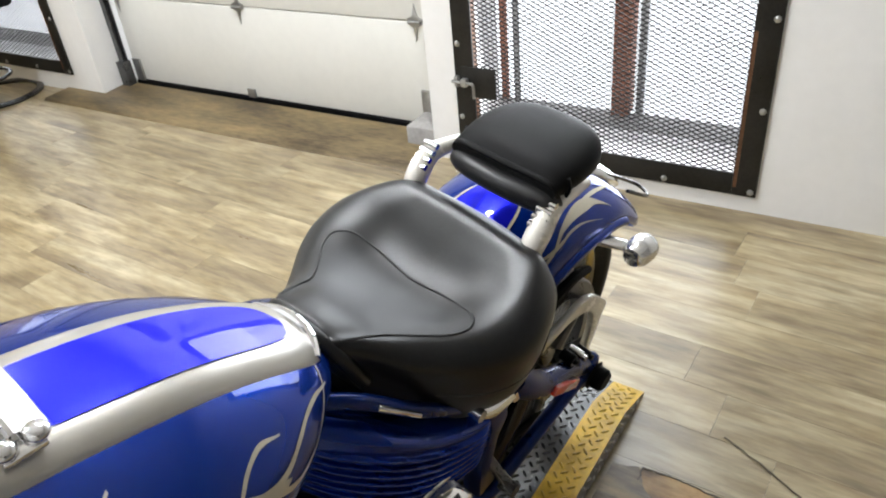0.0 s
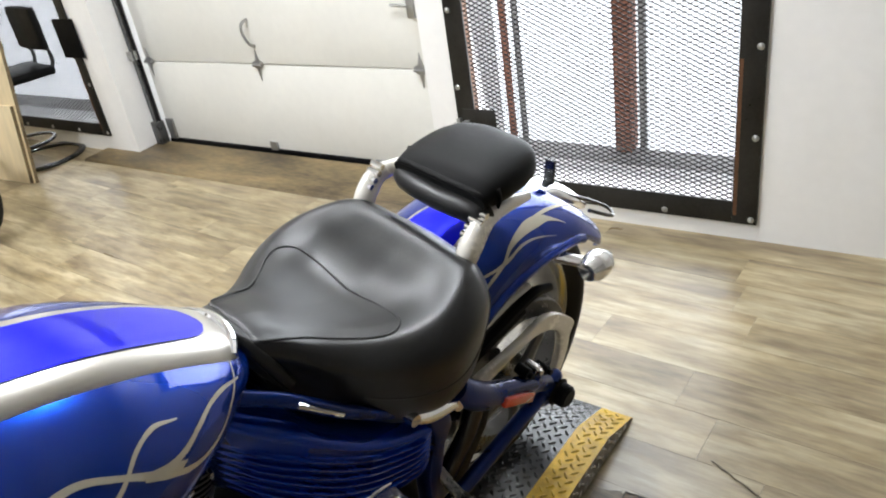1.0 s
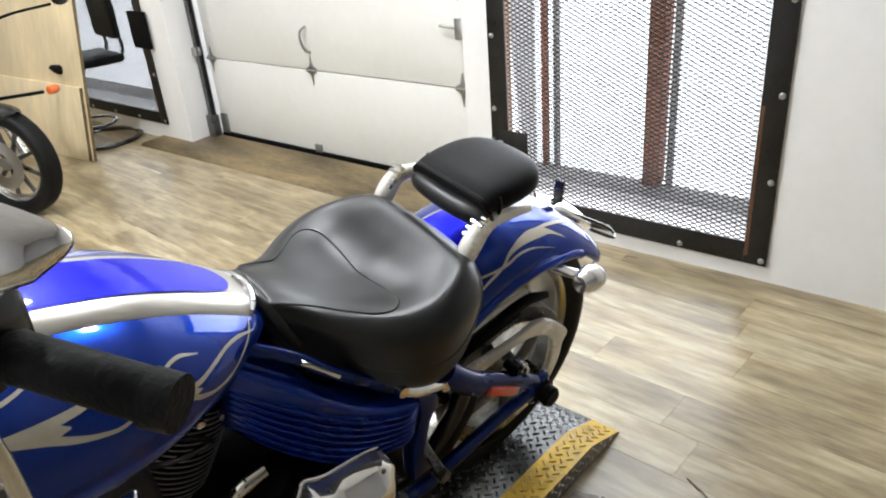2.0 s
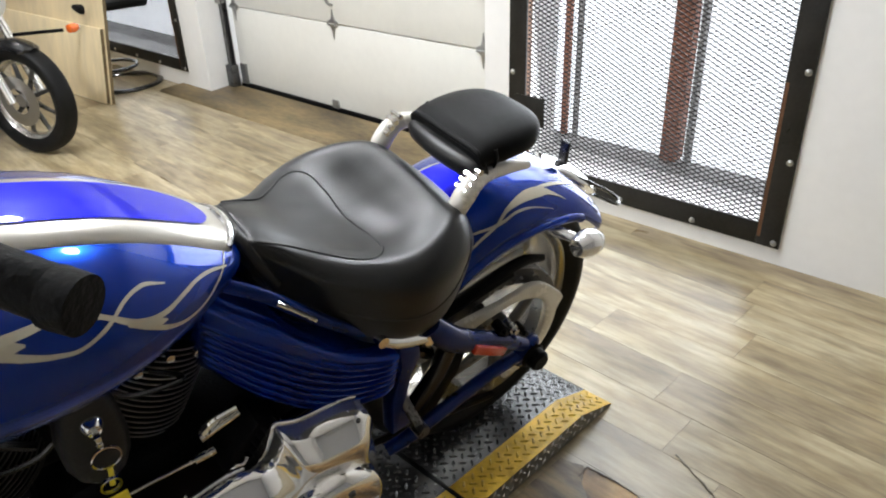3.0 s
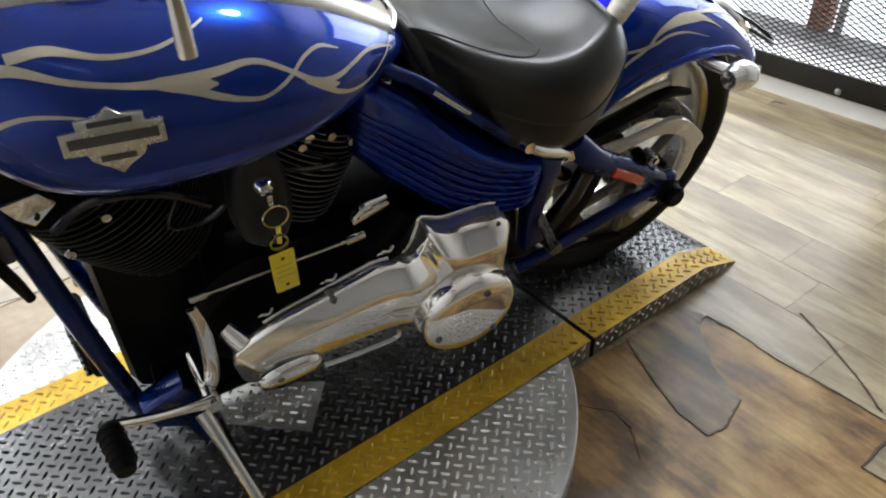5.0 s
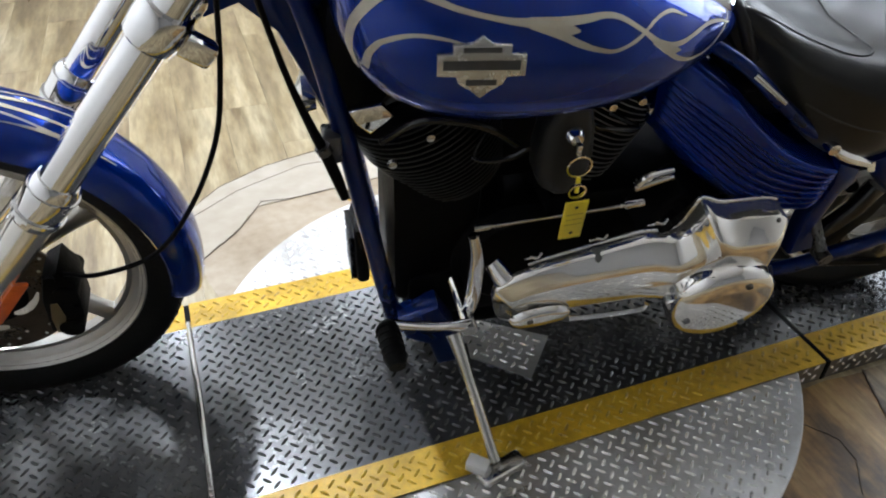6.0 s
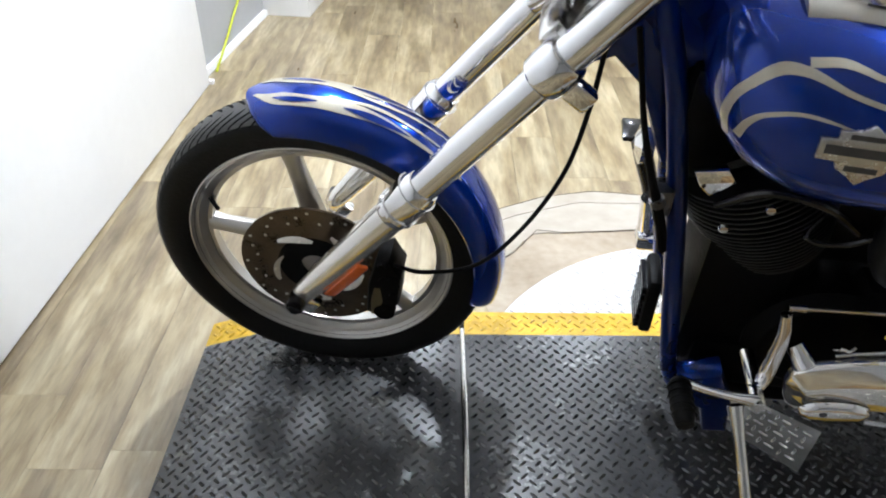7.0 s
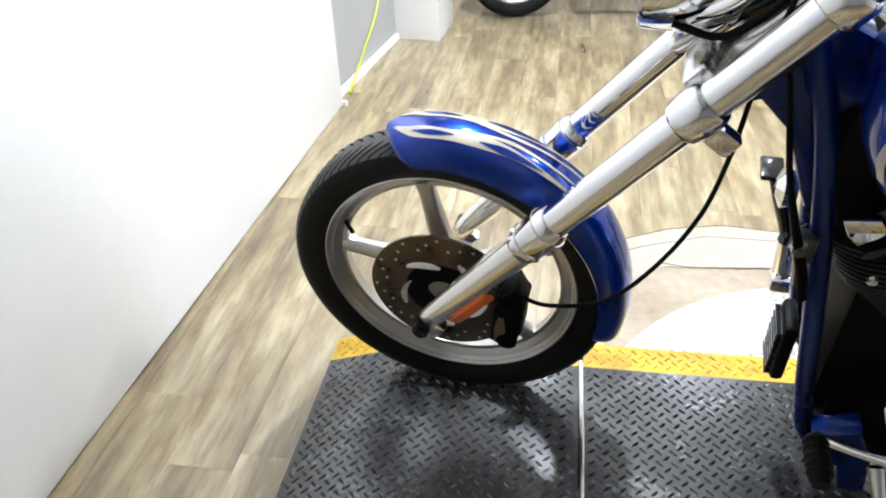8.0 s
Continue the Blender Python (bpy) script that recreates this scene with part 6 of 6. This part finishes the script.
lever = part("shift_pedal", tube([(-0.098, -0.262, 0.316), (-0.135, -0.268, 0.330), (-0.185, -0.279, 0.356), (-0.237, -0.288, 0.387)], [0.012, 0.008, 0.007, 0.008], 12, 4), CHROME, bike, "chrome shift pedal")
part("pedal_shaft", tube([(-0.098, -0.275, 0.316), (-0.100, -0.16, 0.312)], 0.012, 12), CHROME_DULL, lever)
part("pedal_rubber", tube([(-0.240, -0.286, 0.388), (-0.239, -0.293, 0.387), (-0.234, -0.350, 0.378), (-0.233, -0.362, 0.377)], [0.010, 0.0165, 0.0165, 0.013], 18), GRIP, lever, "ribbed black rubber toe peg")
for k in range(5):
    part("rubber_ring", lathe([(0.0150, -0.0025), (0.0185, -0.0015), (0.0185, 0.0015), (0.0150, 0.0025)], 18, "y", (-0.2385 + 0.0012 * k, -0.300 - 0.011 * k, 0.386 - 0.0018 * k), True), GRIP, lever, smooth=30)

# side stand
stand = part("side_stand", tube([(-0.116, -0.235, 0.262), (-0.103, -0.280, 0.218), (-0.074, -0.375, 0.112), (-0.068, -0.395, 0.090)], [0.014, 0.010, 0.010, 0.011], 14), CHROME_DULL, bike, "worn chrome side stand")
part("stand_foot", box(-0.045, 0.045, -0.018, 0.018, -0.008, 0.008, 0.006, Matrix.Translation((-0.058, -0.408, 0.080)) @ pose(0, 0, 0, -9.8, 0, 20)), CHROME_DULL, stand)
part("stand_tab", box(-0.020, 0.020, -0.013, 0.013, -0.014, 0.014, 0.005, Matrix.Translation((-0.100, -0.398, 0.090)) @ pose(0, 0, 0, 0, 0, -35)), LENS, stand, "small white stand tab")
part("stand_spring", tube([(-0.098, -0.235, 0.225), (-0.085, -0.31, 0.15)], 0.008, 10), BLACK, stand)

# brake pedal side, horn and regulator ahead of the frame
part("brake_pedal", join(box(-0.315, -0.270, 0.26, 0.33, 0.425, 0.437, 0.004, None), tube([(-0.285, 0.285, 0.425), (-0.26, 0.28, 0.37), (-0.235, 0.265, 0.30), (-0.225, 0.24, 0.24)], [0.014, 0.02, 0.018, 0.014], 14, 4)), BLACK_GLOSS, bike, "black brake pedal")
part("master_cylinder", join(tube([(-0.235, 0.24, 0.30), (-0.225, 0.24, 0.19)], 0.022, 16), box(-0.25, -0.20, 0.21, 0.26, 0.17, 0.21, 0.008)), CHROME, bike, "chrome rear brake cylinder")
reg = part("regulator", box(-0.258, -0.232, -0.035, 0.05, 0.185, 0.33, 0.010), BLACK, bike, "finned black voltage regulator")
for k in range(7):
    part("regulator_fin", box(-0.268, -0.258, -0.03, 0.045, 0.198 + 0.018 * k, 0.203 + 0.018 * k), BLACK_GLOSS, reg, smooth=0)
part("frame_bracket", box(-0.30, -0.272, -0.10, -0.06, 0.55, 0.60, 0.005), DARK_ALLOY, bike)
part("wire_loom", tube([(-0.37, -0.085, 0.86), (-0.335, -0.10, 0.70), (-0.29, -0.118, 0.56), (-0.275, -0.122, 0.50)], [0.004, 0.005, 0.009, 0.007], 10, 5), BLACK, bike, "black cable loom on the frame tube")
part("loom_tie", tube([(-0.302, -0.116, 0.60), (-0.297, -0.116, 0.588)], 0.012, 12), DARK_ALLOY, bike)
part("brake_hose", tube([(-0.715, -0.115, 0.40), (-0.66, -0.13, 0.405), (-0.57, -0.13, 0.435), (-0.50, -0.125, 0.52), (-0.445, -0.115, 0.63), (-0.42, -0.105, 0.74), (-0.405, -0.09, 0.86), (-0.38, -0.10, 1.0)], 0.0038, 8, 8), BLACK, bike, "thin black brake hose")

# head lamp
HL = Matrix.Translation((-0.50, 0.03, 0.945)) @ pose(0, 0, 0, 0, 6, 0)
bm = lathe([(0.0, 0.10), (0.045, 0.092), (0.075, 0.06), (0.088, 0.0), (0.092, -0.055), (0.088, -0.062), (0.084, -0.058)], 44, "x")
bmesh.ops.transform(bm, verts=bm.verts, matrix=HL)
head = part("head_lamp", bm, CHROME, bike, "round chrome head lamp", smooth=50)
bm = lathe([(0.0, -0.075), (0.05, -0.07), (0.084, -0.058)], 44, "x")
bmesh.ops.transform(bm, verts=bm.verts, matrix=HL)
part("lamp_glass", bm, LENS, head)

for sgn in (-1, 1):
    riser = part("handlebar_riser", tube([(-0.375, 0.06 * sgn, 0.972), (-0.345, 0.06 * sgn, 1.01), (-0.30, 0.055 * sgn, 1.055)], [0.022, 0.019, 0.021], 18), CHROME, bike, "chrome handlebar riser", smooth=50)
    part("riser_cap", tube([(-0.297, 0.035 * sgn, 1.066), (-0.297, 0.080 * sgn, 1.068)], 0.022, 18), CHROME, riser)
part("clutch_cable", tube([(-0.52, -0.05, 0.90), (-0.46, -0.07, 0.895), (-0.41, -0.08, 0.935), (-0.37, -0.10, 1.00), (-0.30, -0.16, 1.09)], 0.0055, 8, 6), BLACK, bike, "black clutch cable")
part("wire_loom", tube([(-0.50, 0.0, 0.885), (-0.44, -0.02, 0.905), (-0.38, -0.03, 0.95), (-0.33, -0.045, 1.03)], 0.012, 10, 6), BLACK_GLOSS, bike, "black wiring by the steering head")
part("lamp_bracket", join(box(-0.05, 0.03, -0.035, 0.035, -0.012, 0.012, 0.008, Matrix.Translation((-0.475, 0.0, 0.878)) @ pose(0, 0, 0, 0, -35, 0)), tube([(-0.50, -0.03, 0.90), (-0.455, -0.05, 0.93), (-0.42, -0.06, 0.965)], [0.012, 0.014, 0.010], 12, 4)), CHROME, bike, "chrome head lamp bracket")

# handlebar, grips, levers, mirrors
for sgn in (-1, 1):
    part("handlebar", tube([(-0.30, 0.0, 1.06), (-0.29, 0.10 * sgn, 1.075), (-0.22, 0.26 * sgn, 1.125), (-0.12, 0.38 * sgn, 1.143), (-0.045, 0.48 * sgn, 1.137)], 0.0127, 14, 5), CHROME, bike, "chrome handlebar")
    grip = part("grip", tube([(-0.046, 0.479 * sgn, 1.137), (-0.041, 0.486 * sgn, 1.136), (0.014, 0.563 * sgn, 1.126), (0.020, 0.571 * sgn, 1.125)], [0.012, 0.0168, 0.0168, 0.012], 24), GRIP, bike, "black rubber handlebar grip")
    part("grip_flange", tube([(0.010, 0.558 * sgn, 1.126), (0.021, 0.573 * sgn, 1.125)], [0.0186, 0.0180], 24), GRIP, grip)
    part("switch_housing", box(-0.036, 0.036, -0.03, 0.03, -0.032, 0.032, 0.012, Matrix.Translation((-0.064, 0.454 * sgn, 1.142)) @ pose(0, 0, 0, 0, 0, sgn * 54)), BLACK_GLOSS, bike)
    part("hand_lever", tube([(-0.125, 0.395 * sgn, 1.122), (-0.105, 0.465 * sgn, 1.124), (-0.078, 0.487 * sgn, 1.118), (-0.068, 0.495 * sgn, 1.085), (-0.066, 0.499 * sgn, 1.025)], [0.008, 0.007, 0.006, 0.0055, 0.007], 12, 5), CHROME_DULL, bike, "chrome hand lever")
    mu, mn = Vector((0.58, 0.81 * sgn, 0)), Vector((0.72, -0.52 * sgn, 0.46)).normalized()
    mv = mn.cross(mu).normalized()
    mc = Vector((-0.060, 0.538 * sgn, 1.261))

    def oval(r, d, egg=0.18):
        return [mc + mu * (0.072 * r * math.cos(a)) + mv * (0.029 * r * math.sin(a) * (1 - egg * math.cos(a))) + mn * d for a in [2 * math.pi * k / 40 for k in range(40)]]
    mir = part("mirror", loft([oval(0.25, -0.030), oval(0.62, -0.026), oval(0.88, -0.014), oval(0.985, 0.0), oval(1.0, 0.006), oval(0.97, 0.009), oval(0.93, 0.007)]), CHROME, bike, "oval chrome mirror", smooth=50)
    part("mirror_glass", loft([oval(0.925, 0.0071), oval(0.92, 0.0074)]), CHROME, mir, "mirror glass", smooth=0)
    part("mirror_stalk", tube([(-0.12, 0.40 * sgn, 1.145), (-0.12, 0.44 * sgn, 1.185), (-0.075, 0.522 * sgn, 1.232)], 0.006, 10, 4), CHROME, mir)

# key with its tag hangs from the ignition lock
keyring = thing("key_tag", "ignition key with ring and yellow plastic tag, hanging in the lock", "key tag", BIKE)
part("key", box(0.040, 0.048, -0.232, -0.212, 0.632, 0.650, 0.002), CHROME_DULL, keyring)
a_ring = lathe([(0.0165, -0.0013), (0.019, -0.0013), (0.019, 0.0013), (0.0165, 0.0013)], 32, "y", (0.046, -0.237, 0.617), True)
part("split_ring", a_ring, CHROME, keyring)
part("tag_loop", tube([(0.046, -0.242, 0.602), (0.0445, -0.247, 0.592), (0.0425, -0.252, 0.582)], 0.0035, 8), YELLOW_TAG, keyring)
part("tag_ring", lathe([(0.011, -0.0018), (0.0135, -0.0018), (0.0135, 0.0018), (0.011, 0.0018)], 24, "y", (0.040, -0.258, 0.590), True), CHROME, keyring)
TG = Matrix.Translation((0.040, -0.266, 0.543)) @ pose(0, 0, 0, 8, -4, 0)
tg = part("tag", box(-0.0175, 0.0175, -0.002, 0.002, -0.046, 0.042, 0.0018, TG), YELLOW_TAG, keyring, "yellow plastic key tag")
for dz in (0.030, -0.031):
    part("tag_hole", lathe([(0.0, -0.0024), (0.003, -0.0024)], 12, "y", TG @ Vector((0, 0, dz))), INK, tg)
for dz, w in ((0.014, 0.013), (0.002, 0.012), (-0.010, 0.013)):
    part("tag_line", box(-w, w, -0.0023, -0.0021, dz - 0.0008, dz + 0.0008, 0, TG), mat("faded_print", (0.45, 0.34, 0.03), 0.5), tg, smooth=0)


# ---- other things in the room ----
board = thing("plywood_sheet", "upright pale plywood sheet on a lower plywood strip", "plywood", pose(1.424, 3.228, 0, 9, 0, 96))
part("upper_sheet", box(0, 1.2, -0.009, 0.009, 0.0, 1.9, 0.001), PLY, board)
part("lower_strip", box(0.022, 1.2, 0.0095, 0.027, 0.0, 0.42, 0.001), PLY, board, "second plywood layer along the foot")
part("raw_edge", box(-0.0022, -0.0004, -0.0088, 0.0088, 0.002, 1.898), PLY_DIRTY, board, "raw brown plywood edge", smooth=0)
part("raw_edge", box(0.0185, 0.0216, 0.0098, 0.0266, 0.002, 0.418), PLY_DIRTY, board, "raw brown plywood edge", smooth=0)

chair = thing("office_chair", "black chair with padded seat and back on a flat ring base", "chair", pose(1.66, 3.60, 0, 0, 0, 174))
part("ring_base", lathe([(0.205, 0.002), (0.235, 0.002), (0.240, 0.010), (0.235, 0.020), (0.205, 0.020), (0.200, 0.010)], 48, "z", (0, 0, 0), True), BLACK_GLOSS, chair, "flat black steel ring")
part("footrest", lathe([(0.135, 0.115), (0.150, 0.115), (0.153, 0.122), (0.150, 0.130), (0.135, 0.130), (0.132, 0.122)], 40, "z", (0.04, 0, 0), True), BLACK_GLOSS, chair)
for sgn in (-1, 1):
    part("leg", tube([(0.12, 0.15 * sgn, 0.48), (0.14, 0.15 * sgn, 0.30), (0.17, 0.14 * sgn, 0.02)], 0.011, 10, 3), BLACK_GLOSS, chair)
    part("back_support", tube([(-0.10, 0.13 * sgn, 0.48), (-0.19, 0.13 * sgn, 0.50), (-0.215, 0.13 * sgn, 0.56), (-0.195, 0.13 * sgn, 0.66)], 0.011, 10, 4), BLACK_GLOSS, chair)
part("seat", box(-0.20, 0.20, -0.19, 0.19, 0.47, 0.525, 0.026), LEATHER_DARK, chair)
part("backrest", box(-0.215, -0.165, -0.175, 0.175, 0.60, 0.84, 0.024), LEATHER_DARK, chair)


def parked_bike(m, size, label):
    """The front of a parked motorcycle: wheel, fender, fork, lamp, signal and mirror."""
    b = thing("parked_motorcycle", label, "motorcycle", m @ Matrix.Diagonal((size, size, size, 1)))
    c = Vector((0, 0, 0.31))
    rim = part("wheel", lathe(rim_profile(0.235, 0.036, 0.028), 56, "y", c, True), RIM_BRIGHT, b, "bright cast alloy wheel")
    part("tyre", lathe(tyre_profile(0.31, 0.055, 0.229), 64, "y", c), RUBBER, rim, smooth=50)
    part("hub", lathe([(0.0, -0.05), (0.035, -0.05), (0.035, 0.05), (0.0, 0.05)], 24, "y", c), ALLOY, rim)
    for k in range(9):
        part("spoke", spoke_bm(c, radians(40 * k), 0.03, 0.205, 0.014, 0.009, 0.016, 0.010), DARK_ALLOY, rim)
    disc_ring(c, 0.07, 0.14, 0.06, 0.003, ALLOY, "brake_disc", rim, "")
    at = fender_surface(c, 0.335, 0.068, 0.05, 120, 5, 0.10, 1.0)
    part("fender", shell(at, 30, 14, 0.004), BLACK_GLOSS, b, "gloss black fender")
    for sgn in (-1, 1):
        part("fork_leg", tube([(0, 0.10 * sgn, 0.31), (0.12, 0.10 * sgn, 0.60), (0.25, 0.10 * sgn, 0.93)], [0.024, 0.024, 0.021], 16), FORK_SATIN, b, "silver fork leg")
        sg = part("turn_signal", lathe([(0.0, -0.06), (0.02, -0.04), (0.028, -0.01), (0.024, 0.02), (0.0, 0.03)], 20, "y", (-0.05, 0.37 * sgn, 0.62)), ORANGE, b, "orange turn signal")
        part("stalk", tube([(0.13, 0.09 * sgn, 0.63), (-0.04, 0.32 * sgn, 0.62)], 0.010, 10), BLACK, sg)
        mir = part("mirror", ball((-0.02, 0.65 * sgn, 1.09), 0.06, (0.35, 1.15, 0.7)), BLACK_GLOSS, b, "black oval mirror")
        part("stem", tube([(0.30, 0.30 * sgn, 0.98), (0.20, 0.46 * sgn, 1.03), (0.02, 0.61 * sgn, 1.06)], 0.008, 10, 3), BLACK, mir)
    part("head_lamp", lathe([(0.0, -0.09), (0.07, -0.08), (0.085, -0.05), (0.08, 0.04), (0.04, 0.10), (0.0, 0.11)], 32, "x", (0.12, 0, 0.82)), CHROME_DULL, b, "round head lamp")
    part("handlebar", tube([(0.30, -0.38, 0.98), (0.29, -0.2, 0.98), (0.27, 0.0, 0.95), (0.29, 0.2, 0.98), (0.30, 0.42, 0.98)], 0.013, 12, 4), BLACK, b)
    part("tank", loft([[(r[0], y, zz) for y, zz in ring_section(r[1], r[2], r[3], 2.3, 0.4, 24)] for r in spline([(0.34, 0.05, 0.80, 0.86), (0.40, 0.12, 0.76, 0.94), (0.6, 0.15, 0.75, 0.95), (0.85, 0.10, 0.76, 0.86), (0.93, 0.03, 0.77, 0.80)], 4)]), BLACK_GLOSS, b, "gloss black tank")
    part("engine", join(box(0.35, 0.85, -0.14, 0.14, 0.22, 0.5, 0.04), box(0.45, 0.75, -0.10, 0.10, 0.5, 0.74, 0.03)), BLACK, b)
    part("seat", box(0.85, 1.45, -0.14, 0.14, 0.68, 0.78, 0.045), LEATHER_DARK, b)
    rr = part("rear_wheel", lathe(rim_profile(0.235, 0.05, 0.028), 48, "y", (1.5, 0, 0.31), True), ALLOY, b)
    part("rear_tyre", lathe(tyre_profile(0.31, 0.075, 0.229), 56, "y", (1.5, 0, 0.31)), RUBBER, rr, smooth=50)
    part("rear_fender", shell(fender_surface((1.5, 0, 0.31), 0.345, 0.09, 0.06, 170, 20, 0.1, 1.0), 28, 12, 0.004), BLACK_GLOSS, b)
    part("side_frame", join(tube([(0.85, -0.12, 0.25), (1.5, -0.12, 0.31)], 0.02, 10), tube([(0.85, 0.12, 0.25), (1.5, 0.12, 0.31)], 0.02, 10)), BLACK, b)
    return b


parked_bike(pose(0.865, 2.775, 0, 0, 0, 112), 0.85, "black parked motorcycle beside the plywood sheet")
parked_bike(pose(-0.98, 3.07, 0, 0, 0, 4), 0.85, "black parked motorcycle at the back of the room")

# ---- floor planks: the nearest as pieces, the others joined ----
random.seed(11)
singles, rest = [], []
n_rows = int((WALL + 6.3) / PW) + 1
for i in range(n_rows):
    x0 = WALL + 0.35 - (i + 1) * PW
    off = random.uniform(0, PL)
    v = NEAR - off
    while v < FAR:
        inside = -1.75 < x0 < WALL and -1.1 < v + PL / 2 < 3.4
        (singles if inside else rest).append((x0, max(v, NEAR), min(v + PL, FAR)))
        v += PL
singles.sort(key=lambda s: abs(s[1] + PL / 2 - 0.6))
rest += singles[300:]
TURN_M = pose(0, 0, 0, 0, 0, -3.6)
full = plank_mesh(PW - 0.0007, PL - 0.0007)
for x0, v0, v1 in singles[:300]:
    ob = new("plank", full)
    ob.parent = floor
    ob.matrix_basis = TURN_M @ Matrix.Translation((x0, v0, random.uniform(-0.0003, 0.0)))
verts, faces = [], []
for x0, v0, v1 in rest:
    if v1 - v0 < 0.02:
        continue
    i = len(verts)
    a, b, c, d = x0, x0 + PW - 0.0007, v0, v1 - 0.0007
    verts += [(a, c, -0.004), (b, c, -0.004), (b, d, -0.004), (a, d, -0.004), (a, c, 0), (b, c, 0), (b, d, 0), (a, d, 0)]
    faces += [(i + 4, i + 5, i + 6, i + 7), (i, i + 1, i + 5, i + 4), (i + 1, i + 2, i + 6, i + 5), (i + 2, i + 3, i + 7, i + 6), (i + 3, i, i + 4, i + 7)]
data = bpy.data.meshes.new("planks_beyond")
data.from_pydata(verts, [], faces)
data.materials.append(PLANK_FAR)
far_planks = new("planks_beyond", data)
far_planks.parent = floor
far_planks.matrix_basis = TURN_M
tagged(far_planks, kind="stuff")
